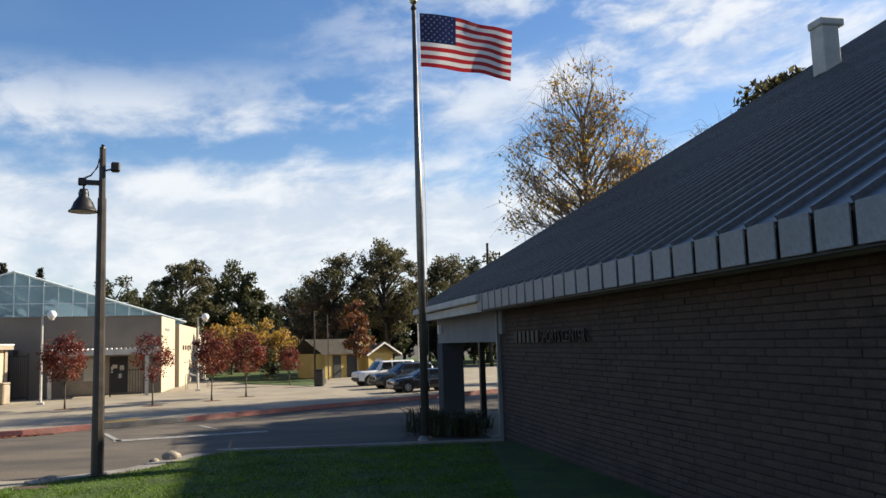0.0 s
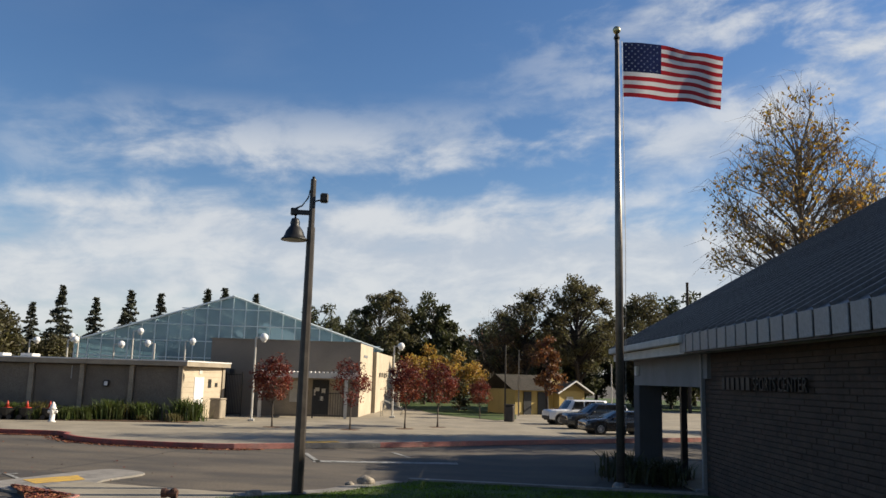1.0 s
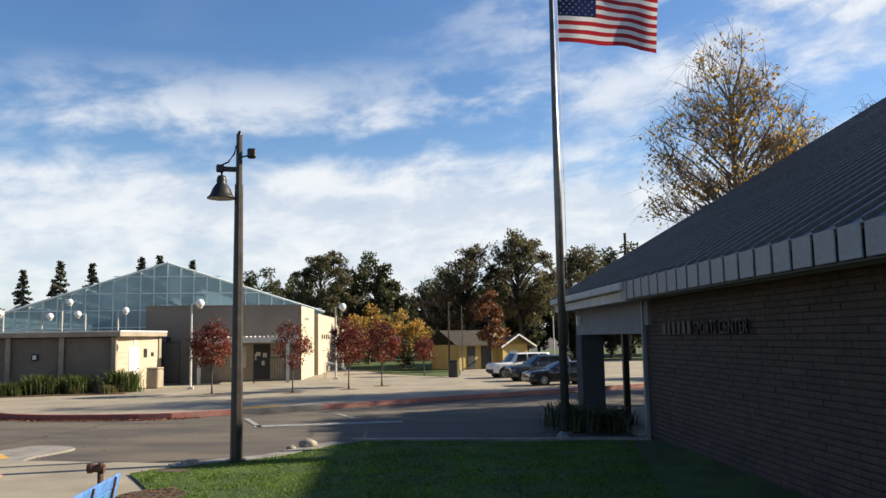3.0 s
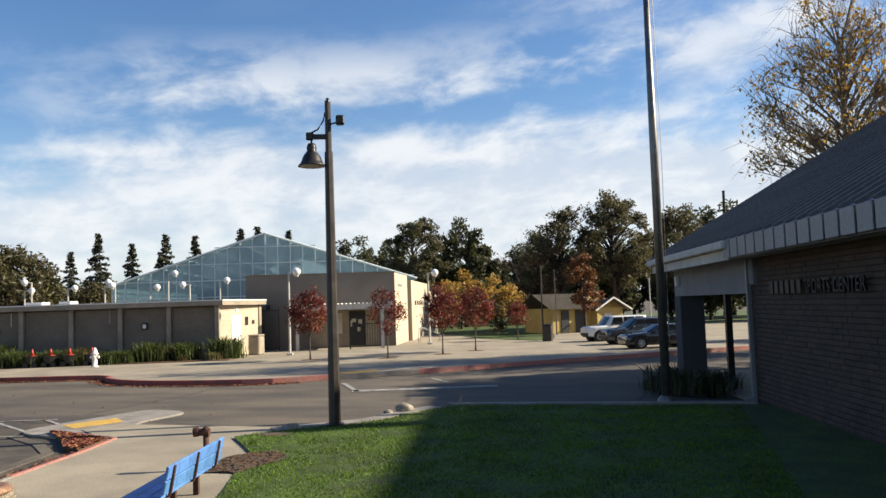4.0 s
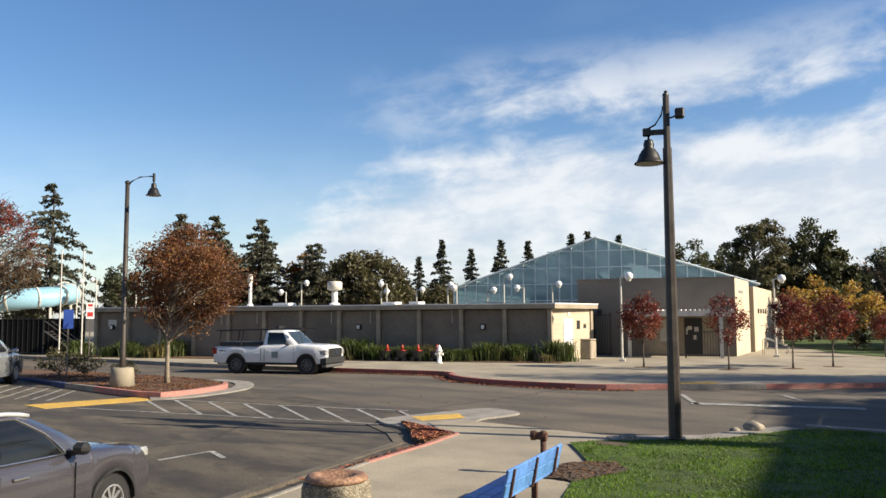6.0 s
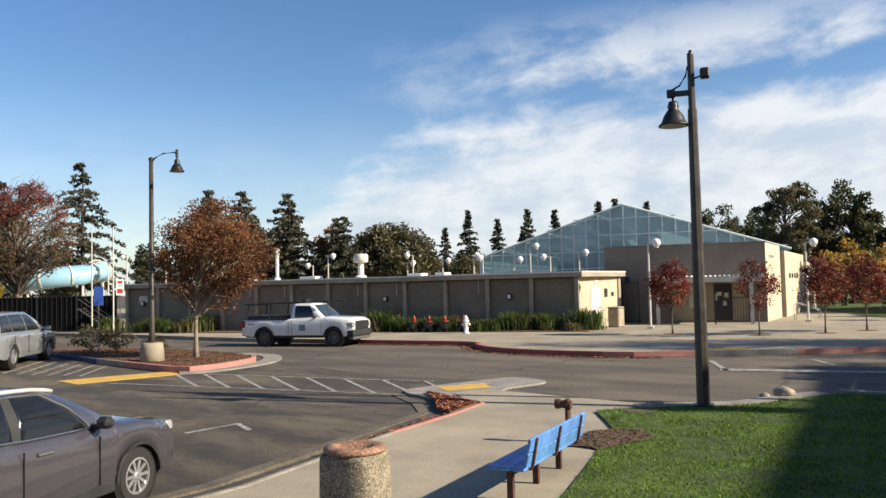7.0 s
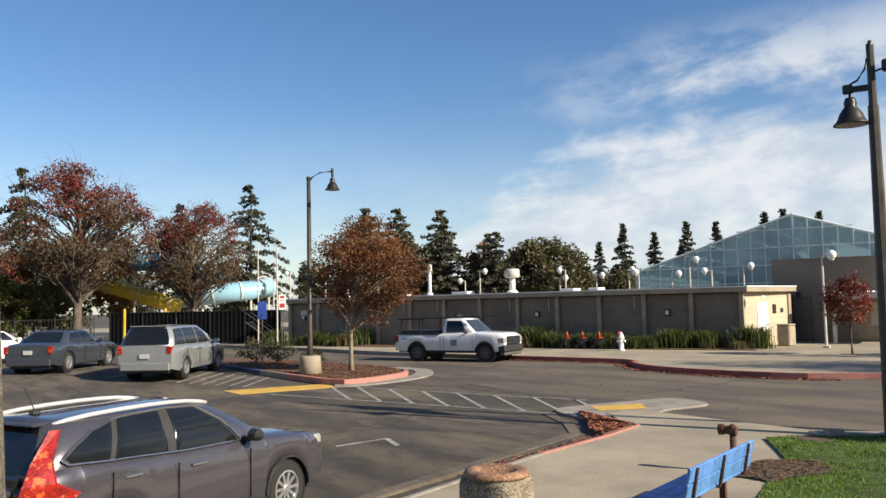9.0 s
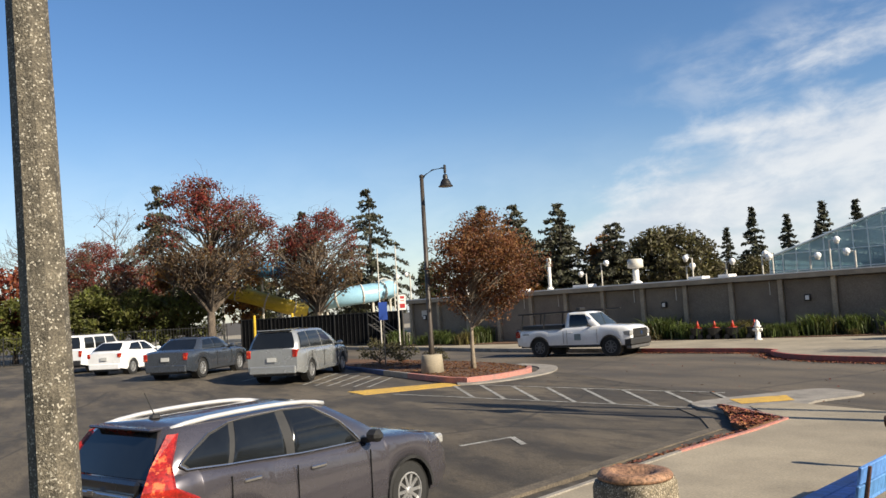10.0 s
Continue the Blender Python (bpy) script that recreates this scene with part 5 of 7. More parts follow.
# white pickup on the driveway
SLATE_BADGE = material("dark_blue_badge", (0.02, 0.05, 0.14), 0.3, vary=0.05, bump=0)
STEEL = material("dull_grey_steel_wheel", (0.17, 0.17, 0.175), 0.5, metal=0.4, vary=0.15, scale=8, fine=40, bump=0)
pick = vehicle("pickup_truck", "white single-cab pickup truck with a black ladder rack", pose(-26.62, 24.72, -0.02, 0, 0, 21) @ Matrix.Scale(0.95, 4), CAR_WHITE, 3.58, 0.93, 1.25, 0.99, 0.41, 0.46,
               [(0.95, 1.10), (0.9, 1.2), (0.75, 1.25), (0.3, 1.29), (-0.4, 1.32), (-0.75, 1.31), (-2.3, 1.27), (-2.36, 1.24), (-4.83, 1.24)],
               (-0.50, -2.28, -1.22, -2.18, 1.94, 0.88, 0.70),
               [[(-0.98, 0.06), (-1.26, 0.86), (-2.02, 0.88), (-2.02, 0.06)]], spokes=8, front_light=(0.86, 1.1), rear_light=(0.85, 1.2), grille=(0.72, 1.06), handles=((-1.95, 1.06),), pillars=(-0.62, -2.12, -2.30), nose=0.07, lower=0.05, rim_mat=STEEL)
part("bumper_cover", boxed(0.62, 1.02, -0.97, 0.97, 0.44, 0.76, bevel=0.06), TRIM, pick, "black front bumper")
grille_frame = part("grille_frame", boxed(0.90, 1.0, -0.66, 0.66, 0.76, 1.14, bevel=0.03), BLACK, pick, "large black grille")
for z in (0.84, 0.94, 1.04):
    part("grille_bar", boxed(1.0, 1.015, -0.6, 0.6, z - 0.015, z + 0.015), TRIM, grille_frame)
part("emblem", lathe(bmesh.new(), [(0.001, 0), (0.08, 0.004), (0.075, 0.012), (0.001, 0.014)], 14), SLATE_BADGE, grille_frame).matrix_basis = pose(1.016, 0, 0.95, 0, 90, 0)
part("air_dam", boxed(0.7, 0.96, -0.9, 0.9, 0.3, 0.45, bevel=0.03), STEEL, pick, "grey lower air dam")
for s in (-1, 1):
    for x, r0 in ((0.0, 0.49), (-3.58, 0.49)):
        lip = [(x + r0 * math.cos(k * math.pi / 14), s * 0.992, 0.41 + r0 * math.sin(k * math.pi / 14)) for k in range(15)]
        part("fender_lip", tube(bmesh.new(), lip, 0.035, 5), TRIM, pick, smooth=True)
    part("corner_lamp", boxed(0.60, 0.965, s * 0.84 - 0.13, s * 0.84 + 0.12, 0.86, 1.09, bevel=0.04), LIGHT_CLEAR, pick, "large clear headlamp")
    part("bed_rail", boxed(-4.78, -2.36, s * 0.93 - 0.04, s * 0.93 + 0.04, 1.235, 1.285, bevel=0.01), BLACK, pick, "black cap along the bed side")
    part("tail_lamp", boxed(-4.86, -4.62, s * 0.935 - 0.04, s * 0.935 + 0.04, 0.88, 1.16, bevel=0.015), LIGHT_RED, pick)
    part("side_lettering", boxed(-4.45, -4.1, s * 1.0 - 0.003, s * 1.0 + 0.003, 1.0, 1.05), STEEL, pick, "small plain badge bar")
part("front_plate", boxed(1.0, 1.015, -0.16, 0.16, 0.56, 0.70), PLATE, pick)
part("bed_box", boxed(-4.65, -2.42, -0.84, 0.84, 1.25, 1.42, bevel=0.02), TRIM, pick, "black toolboxes along the bed")
for x in (-4.6, -3.4):
    for s in (-1, 1):
        part("rack_post", tube(bmesh.new(), [(x, s * 0.86, 1.22), (x + 0.1, s * 0.80, 1.93)], 0.035, 6), BLACK, pick)
    part("rack_bar", tube(bmesh.new(), [(x + 0.1, -0.8, 1.93), (x + 0.1, 0.8, 1.93)], 0.025, 6), BLACK, pick)
for s in (-1, 1):
    part("rack_rail", tube(bmesh.new(), [(-4.75, s * 0.80, 1.95), (-0.3, s * 0.80, 2.03)], 0.036, 6), BLACK, pick)
part("beacon", boxed(-2.0, -1.75, -0.25, 0.25, 1.94, 2.15, bevel=0.03), BLACK, pick)
part("door_emblem", boxed(-1.75, -1.42, -0.995, -0.991, 0.72, 1.0), material("grey_green_decal", (0.28, 0.34, 0.33), 0.6, vary=0.1), pick, "square grey-green door decal")
part("running_board", boxed(-2.9, -0.6, -0.95, 0.95, 0.40, 0.47), TRIM, pick)

# parked row
van = vehicle("minivan", "silver minivan parked in the lot", pose(-31.4, 13.15, lot_z(-30.5, 12), 0, 0, 137) @ Matrix.Scale(1.05, 4), CAR_SILVER, 3.03, 0.98, 1.05, 0.98, 0.34, 0.27,
              [(1.0, 0.66), (0.85, 0.85), (0.3, 0.98), (-0.3, 1.04), (-1.5, 1.06), (-3.6, 1.08), (-4.06, 1.06)],
              (-0.1, -4.02, -1.35, -3.72, 1.70, 0.90, 0.68),
              [[(-0.75, 0.06), (-1.45, 0.84), (-1.85, 0.9), (-1.85, 0.06)], [(-1.95, 0.06), (-1.95, 0.9), (-2.95, 0.9), (-2.95, 0.06)], [(-3.02, 0.06), (-3.02, 0.9), (-3.62, 0.86), (-3.8, 0.06)]],
              rear_light=(0.82, 1.08), handles=((-1.75, 0.92), (-2.1, 0.92)), pillars=(-0.6, -1.9, -3.0))
part("rear_spoiler", boxed(-3.85, -3.6, -0.62, 0.62, 1.70, 1.735, bevel=0.012), CAR_SILVER, van)
vehicle("sedan", "slate-blue sedan parked in the lot", pose(-35.9, 10.4, lot_z(-35, 9), 0, 0, 138) @ Matrix.Scale(1.04, 4), CAR_SLATE, 3.05, 0.95, 1.0, 0.95, 0.35, 0.26,
        [(0.95, 0.70), (0.8, 0.86), (0.2, 0.95), (-0.5, 1.0), (-2.8, 1.02), (-3.3, 1.04), (-3.9, 1.02), (-4.03, 0.95)],
        (-0.45, -3.35, -1.3, -2.65, 1.46, 0.84, 0.62),
        [[(-1.0, 0.06), (-1.42, 0.84), (-1.9, 0.88), (-1.9, 0.06)], [(-2.0, 0.06), (-2.0, 0.88), (-2.6, 0.8), (-2.9, 0.1)]], rear_light=(0.70, 0.96), handles=((-1.8, 0.85), (-2.75, 0.86)), pillars=(-0.75, -1.95))
white_hatch = vehicle("hatchback", "white compact hatchback parked in the lot", pose(-42.4, 8.7, lot_z(-41, 8), 0, 0, 138), CAR_WHITE, 2.65, 0.9, 0.85, 0.9, 0.33, 0.25,
                      [(0.92, 0.66), (0.8, 0.82), (0.2, 0.94), (-0.5, 1.0), (-2.6, 1.06), (-3.3, 1.06), (-3.48, 0.95)],
                      (-0.3, -3.35, -1.2, -2.75, 1.46, 0.80, 0.58),
                      [[(-0.9, 0.06), (-1.35, 0.84), (-1.75, 0.88), (-1.75, 0.06)], [(-1.85, 0.06), (-1.85, 0.88), (-2.45, 0.8), (-2.85, 0.12)]], rear_light=(0.78, 0.98), handles=((-1.6, 0.86), (-2.5, 0.9)))
boxy = vehicle("suv", "white boxy SUV parked at the row's end", pose(-47.2, 7.7, lot_z(-46, 7), 0, 0, 140), CAR_WHITE, 2.9, 0.85, 1.0, 0.97, 0.38, 0.36,
        [(0.9, 0.85), (0.8, 1.05), (-0.4, 1.14), (-3.8, 1.16), (-3.9, 1.1)], (-0.5, -3.85, -1.0, -3.75, 1.82, 0.90, 0.78),
        [[(-0.9, 0.06), (-1.15, 0.86), (-1.85, 0.88), (-1.85, 0.06)], [(-1.95, 0.06), (-1.95, 0.88), (-2.8, 0.88), (-2.8, 0.06)], [(-2.9, 0.06), (-2.9, 0.88), (-3.6, 0.86), (-3.65, 0.06)]], rear_light=(0.8, 1.1), lower=0.1)

# cars beyond the plaza
again_car = lambda ob, x, y, turn, label, s=0.76: tagged(copy_thing(ob, pose(x, y, 0.16, 0, 0, turn) @ Matrix.Scale(s / ob.scale[0], 4)), label)
black = vehicle("sedan", "black sedan parked beyond the plaza", pose(-1.2, 37.9, 0.16, 0, 0, 203) @ Matrix.Scale(0.74, 4), CAR_BLACK, 2.8, 0.9, 1.0, 0.91, 0.34, 0.26,
                [(0.92, 0.66), (0.8, 0.82), (0.2, 0.92), (-0.5, 0.98), (-2.8, 1.0), (-3.5, 1.0), (-3.78, 0.92)], (-0.4, -3.2, -1.25, -2.5, 1.43, 0.82, 0.6),
                [[(-0.95, 0.06), (-1.35, 0.84), (-1.8, 0.88), (-1.8, 0.06)], [(-1.9, 0.06), (-1.9, 0.88), (-2.45, 0.8), (-2.8, 0.1)]], rear_light=(0.7, 0.9), grille=(0.45, 0.62))
teal = vehicle("suv", "dark slate SUV with dark windows, parked beyond the plaza", pose(-2.3, 41.7, 0.16, 0, 0, 204) @ Matrix.Scale(0.76, 4), CAR_GREEN, 2.7, 0.9, 0.95, 0.92, 0.36, 0.3,
               [(0.92, 0.8), (0.8, 0.96), (-0.4, 1.06), (-3.5, 1.1), (-3.6, 1.0)], (-0.4, -3.5, -1.2, -3.2, 1.68, 0.85, 0.68),
               [[(-0.9, 0.06), (-1.3, 0.86), (-1.75, 0.88), (-1.75, 0.06)], [(-1.85, 0.06), (-1.85, 0.88), (-2.6, 0.88), (-2.6, 0.06)], [(-2.7, 0.06), (-2.7, 0.88), (-3.2, 0.8), (-3.3, 0.06)]], rear_light=(0.8, 1.05), grille=(0.6, 0.8), lower=0.1)
again_car(boxy, -3.6, 45.2, 206, "white SUV parked beyond the plaza", 0.74)
again_car(black, 6.5, 46.0, 190, "dark car parked behind the porch")


# ==== trees ====
def leaf_soup(centres, radii, per, size, seed, flat=0.75):
    """Many small bent leaf clusters round each centre."""
    r = np.random.default_rng(seed)
    verts, faces = [], []
    for c, rad in zip(centres, radii):
        n = max(3, int(per * r.uniform(0.6, 1.4)))
        p = r.normal(0, 1, (n, 3))
        p = p / np.linalg.norm(p, axis=1)[:, None] * (r.uniform(0, 1, n) ** 0.5)[:, None] * rad
        p[:, 2] *= flat
        for q in p + np.array(c):
            a = r.normal(0, 1, 3)
            a /= np.linalg.norm(a)
            b = np.cross(a, r.normal(0, 1, 3))
            b /= np.linalg.norm(b) + 1e-9
            s = size * r.uniform(0.55, 1.35)
            k = len(verts)
            verts += [tuple(q - a * s), tuple(q + b * s * 0.45), tuple(q + a * s), tuple(q - b * s * 0.45 + np.cross(a, b) * s * 0.25)]
            faces.append((k, k + 1, k + 2, k + 3))
    return verts, faces


def broadleaf(name, label, h, base, cw, clumps, per, leaf, size, bark=None, seed=1, trunk_r=None, clump_r=None, twigs=0, top=0.5, lean=0.0, hollow=0.45, second=None, stems=1):
    """A tree of h metres: trunk, limbs to every clump, and a crown of leaf clusters."""
    r = np.random.default_rng(seed)
    bark = bark or BARK
    tree = empty(name, label=label, category="tree")
    tr = trunk_r or h * 0.02
    cz, rz = (h + base) / 2, (h - base) / 2
    centres = []
    while len(centres) < clumps:
        p = r.uniform(-1, 1, 3)
        d = np.linalg.norm(p)
        if d > 1 or d < hollow:
            continue
        squeeze = 1.0 - max(0, p[2]) * (1 - top)
        centres.append((p[0] * cw * squeeze * r.uniform(0.8, 1.1) + lean, p[1] * cw * squeeze * r.uniform(0.8, 1.1), cz + p[2] * rz * r.uniform(0.85, 1.05)))
    bm = bmesh.new()
    spine = [Vector((0.5 * lean * t * t + 0.03 * h * math.sin(3 * t + seed) * t * 0.5, 0.02 * h * math.sin(4 * t + 2 * seed) * t, h * 0.86 * t)) for t in [i / 9 for i in range(10)]]
    tube(bm, spine, [tr * (1.35 if i == 0 else 1.0) * (1 - 0.9 * i / 9) for i in range(10)], 8)
    part("trunk", bm, bark, tree, smooth=True)
    bm = bmesh.new()
    for c in centres:
        c = Vector(c)
        zt = max(base * 0.75, min(h * 0.8, c.z - (0.35 + 0.4 * r.uniform()) * math.hypot(c.x - lean * 0.3, c.y) - 0.05 * h))
        t = zt / (h * 0.86) * 9
        i = min(8, int(t))
        s = spine[i].lerp(spine[i + 1], t - i)
        mid = s.lerp(c, 0.5) + Vector((r.normal(0, 0.05), r.normal(0, 0.05), 0.06)) * h * 0.6
        r0 = tr * 0.42 * (1 - 0.6 * zt / h)
        tube(bm, [s, mid, c], [r0, r0 * 0.6, r0 * 0.14], 5, cap=False)
        for _ in range(twigs):
            e = c + Vector(r.normal(0, 1, 3)) * (clump_r or cw * 0.25) * 0.8
            e.z = max(e.z, c.z - 0.3)
            tube(bm, [mid.lerp(c, r.uniform(0.2, 1)), (mid.lerp(c, 0.9) + e) / 2 + Vector((0, 0, 0.04 * h)), e], [r0 * 0.28, r0 * 0.16, r0 * 0.05], 3, cap=False)
    part("branching", bm, bark, tree)
    if per:
        rad = [(clump_r or cw * 0.32) * r.uniform(0.65, 1.3) for _ in centres]
        if second:
            k = int(len(centres) * second[1])
            order = sorted(range(len(centres)), key=lambda i: centres[i][2] + r.normal(0, rz * 0.3))
            lo, hi = order[:k], order[k:]
            v, f = leaf_soup([centres[i] for i in lo], [rad[i] for i in lo], per, size, seed + 5)
            soup("crown", v, f, second[0], tree)
            centres, rad = [centres[i] for i in hi], [rad[i] for i in hi]
        v, f = leaf_soup(centres, rad, per, size, seed)
        soup("crown", v, f, leaf, tree)
    return tree


def conifer(name, label, h, w, seed, needles, rings=16, spread=6, droop=0.25, base=0.12, power=0.8, size=0.3, gap=0.0, bark=None):
    """A cedar or pine: whorls of drooping boughs hung with needle tufts."""
    r = np.random.default_rng(seed)
    tree = empty(name, label=label, category="tree")
    bm = bmesh.new()
    tube(bm, [(0, 0, 0), (0.02 * h, 0, h * 0.5), (0.01 * h, 0.01 * h, h)], [h * 0.018, h * 0.011, h * 0.002], 7)
    part("trunk", bm, bark or BARK_DARK, tree, smooth=True)
    bm, cs, rs = bmesh.new(), [], []
    for i in range(rings):
        t = (i + 0.5) / rings
        z = h * (base + (1 - base) * t)
        for k in range(spread):
            if r.uniform() < gap:
                continue
            L = w * (1 - t) ** power * r.uniform(0.55, 1.15) + 0.15
            a = r.uniform(0, 6.28)
            zz = z + r.normal(0, h * 0.012)
            d = Vector((math.cos(a), math.sin(a), 0))
            p0, p1, p2 = Vector((0, 0, zz)), d * L * 0.55 + Vector((0, 0, zz + 0.05 * L)), d * L + Vector((0, 0, zz - droop * L))
            tube(bm, [p0, p1, p2], [h * 0.004, h * 0.003, h * 0.001], 3, cap=False)
            n = max(2, int(L / (size * 1.0)))
            for j in range(n):
                q = p0.lerp(p1, 2 * (j + 0.7) / n) if (j + 0.7) / n < 0.5 else p1.lerp(p2, 2 * (j + 0.7) / n - 1)
                cs.append(tuple(q - Vector((0, 0, 0.1 * size))))
                rs.append(size * (0.8 + 0.7 * (1 - (j + 0.7) / n)) + 0.03 * L)
    part("branching", bm, bark or BARK_DARK, tree)
    v, f = leaf_soup(cs, rs, 7, size * 0.75, seed + 9, 0.4)
    soup("crown", v, f, needles, tree)
    return tree


def at(tree, x, y, turn=0.0, scale=1.0, z=0.0, label=""):
    """Moves a new tree to its place."""
    tree.matrix_basis = pose(x, y, z, 0, 0, turn) @ Matrix.Scale(scale, 4)
    if label:
        tree["label"] = label
    return tree


def again(tree, x, y, turn, scale, z=0.0, label=""):
    m = pose(x, y, z, 0, 0, turn) @ Matrix.Scale(scale / tree.scale[0], 4)
    ob = copy_thing(tree, m)
    if label:
        ob["label"] = label
    return ob


# young trees of the plaza
red = at(broadleaf("red_tree", "young tree with dark red autumn leaves, on the plaza", 3.15, 1.15, 0.98, 60, 60, LEAF_DEEP_RED, 0.06, BARK, 11, 0.04, 0.32, twigs=2, top=0.7, second=(LEAF_RED, 0.4)), -15.4, 33.6, 0, 1.0, 0.15)
for x, y, t, s in ((-9.88, 36.1, 80, 1.0), (-8.82, 38.3, 200, 0.98), (-8.5, 48.5, 300, 0.75)):
    again(red, x, y, t, s, 0.15)
thin = at(broadleaf("red_tree", "half-bare young tree with thin red foliage, on the plaza", 3.1, 1.0, 0.9, 26, 45, LEAF_DEEP_RED, 0.07, BARK, 17, 0.04, 0.36, twigs=3, top=0.7), -11.8, 33.9, 0, 1.0, 0.15)
for x, y in ((-15.4, 33.6), (-11.8, 33.9), (-9.88, 36.1), (-8.82, 38.3)):
    tagged(part("tree_pit", lathe(bmesh.new(), [(0.45, 0.148), (0.42, 0.158), (0.001, 0.168)], 14, (x, y, 0.0)), MULCH), "small round pit of dark mulch under a young tree", "planting bed", kind="structure")

# the brown tree on the island
at(broadleaf("brown_tree", "round-headed street tree with rust-brown autumn leaves, on the island", 5.5, 1.9, 2.15, 130, 190, LEAF_RUST, 0.055, BARK_PALE, 23, 0.085, 0.55, twigs=1, hollow=0.3, top=0.7, lean=0.55), -25.85, 16.9, 56, 1.0, 0.1)

# tall yellow trees behind the hall
tall = at(broadleaf("yellow_tree", "tall thin-leaved tree with yellowing autumn leaves", 15.8, 3.2, 3.7, 150, 30, LEAF_YELLOW, 0.11, BARK_PALE, 31, 0.22, 0.95, twigs=10, top=0.62, hollow=0.15), 7.6, 36.2, 0)
again(tall, 11.0, 38.5, 130, 0.83)
at(broadleaf("bare_tree", "bare twiggy tree behind the hall's roof", 15.5, 6, 2.8, 46, 2, LEAF_YELLOW, 0.12, BARK, 37, 0.2, 1.0, twigs=9, top=0.8), 16.6, 41.5)
euc = at(broadleaf("eucalyptus", "tall olive-green eucalyptus with clumped foliage", 11.4, 2.6, 3.0, 95, 130, LEAF_OLIVE, 0.15, BARK, 41, 0.2, 0.62, top=0.8, hollow=0.35), -22, 71.5)
again(euc, 16.4, 32.0, 90, 1.27)
again(euc, 20.9, 33.1, 220, 1.42)
dark = at(broadleaf("dark_tree", "broad dark green evergreen tree", 10.6, 1.2, 3.4, 95, 90, LEAF_DARK, 0.24, BARK_DARK, 43, 0.25, 0.85, top=0.85, hollow=0.4), -18.6, 77.5)
again(dark, -33.0, 84.5, 100, 0.95)
again(dark, -30.0, 88, 10, 0.9)
again(dark, -14.0, 90, 220, 0.8)
again(dark, -9.0, 92, 300, 0.75)
again(dark, -3.0, 95, 30, 0.85)
again(dark, 6.0, 82, 70, 1.05)
again(dark, 12.5, 88, 160, 1.0)
again(dark, -24.5, 84, 160, 0.8)
again(dark, 4.0, 98, 190, 0.9)
at(broadleaf("bare_tree", "bare grey twiggy tree beside the yellow house", 8.2, 2.2, 2.6, 34, 3, LEAF_RUST, 0.12, BARK, 47, 0.13, 1.0, twigs=9, top=0.8), -11.2, 69)
mottled = at(broadleaf("tall_tree", "tall tree with thin dull green and brown foliage", 10.1, 2.4, 2.4, 80, 85, LEAF_OLIVE, 0.13, BARK_DARK, 53, 0.22, 0.62, twigs=3, top=0.8, second=(LEAF_BROWN, 0.4)), -7.6, 64.5)
again(mottled, -9.7, 67, 130, 0.85)
big = at(broadleaf("dark_tree", "tall dark broad tree over the yellow house", 11.4, 3.0, 3.3, 110, 125, LEAF_OLIVE, 0.14, BARK_DARK, 59, 0.32, 0.7, twigs=1, top=0.8), -3.5, 66.5)
again(big, 1.8, 74, 140, 0.95, label="tall dark evergreen tree behind the parked cars")
at(broadleaf("rust_tree", "small tree with rust-red autumn leaves", 5.8, 1.6, 1.1, 26, 60, LEAF_RUST, 0.14, BARK_DARK, 61, 0.13, 0.5), -5.0, 55.0)
bush = at(broadleaf("yellow_bush", "large golden yellow shrub beside the building", 4.4, 0.3, 2.2, 40, 90, LEAF_YELLOW, 0.14, BARK, 67, 0.08, 0.7, top=0.85, hollow=0.2, second=(LEAF_OLIVE, 0.3)), -17.5, 71.0, 0, 1.15)
again(bush, -12.0, 59.5, 90, 0.95)

# conifers behind the low building
cedar = at(conifer("cedar", "tall dark green cedar with level boughs", 12.2, 5.2, 71, NEEDLE, 14, 10, 0.06, 0.14, 0.85, 0.3, 0.1), -63.5, 51.5)
again(cedar, -58.3, 54.2, 70, 0.79, label="broad cedar with brown-tinged boughs")
again(cedar, -72.5, 48.5, 200, 1.08)
again(cedar, -74.5, 54.0, 130, 1.12)
again(cedar, -78, 58.0, 280, 0.95)
again(cedar, -66.8, 54.5, 310, 0.92, label="broad cedar with brown-tinged boughs")
again(cedar, -60.8, 55.5, 20, 0.80, label="broad cedar with brown-tinged boughs")
again(cedar, -69.5, 51.0, 160, 0.90)
sparse = at(conifer("cedar", "tall sparse cedar with drooping open boughs", 14.0, 5.2, 73, NEEDLE, 15, 8, 0.22, 0.2, 0.85, 0.27, 0.25), -68.6, 33.2)
again(sparse, -80.5, 16.8, 60, 1.13)
again(sparse, -70.5, 27.5, 120, 0.86, label="sparse cedar behind the red trees")
slim = at(conifer("pine", "slim dark conifer behind the buildings", 11.4, 4.0, 79, NEEDLE_DARK, 24, 9, 0.12, 0.08, 1.2, 0.26, 0.15), -59.6, 75.4)
for x, y, t, s in ((-59.8, 81.6, 40, 0.94), (-55.6, 82.1, 90, 1.02), (-56.6, 89.9, 200, 1.06), (-54.2, 97.0, 300, 1.18), (-52.3, 98.2, 20, 1.2), (-48.5, 100.0, 150, 1.15),
                   (-65, 77.6, 260, 0.86), (-58.0, 84.5, 10, 0.86), (-50.5, 92, 70, 0.95)):
    again(slim, x, y, t, s)
oak = at(broadleaf("oak", "broad round dark oak behind the low building", 9.0, 0.8, 4.6, 120, 100, LEAF_OLIVE, 0.24, BARK_DARK, 83, 0.3, 1.3, top=0.8, hollow=0.45), -56.3, 59.2)
again(oak, -61.5, 66, 100, 0.72)
again(oak, -57.5, 72, 220, 0.66)
again(oak, -66.0, 60, 170, 0.8)
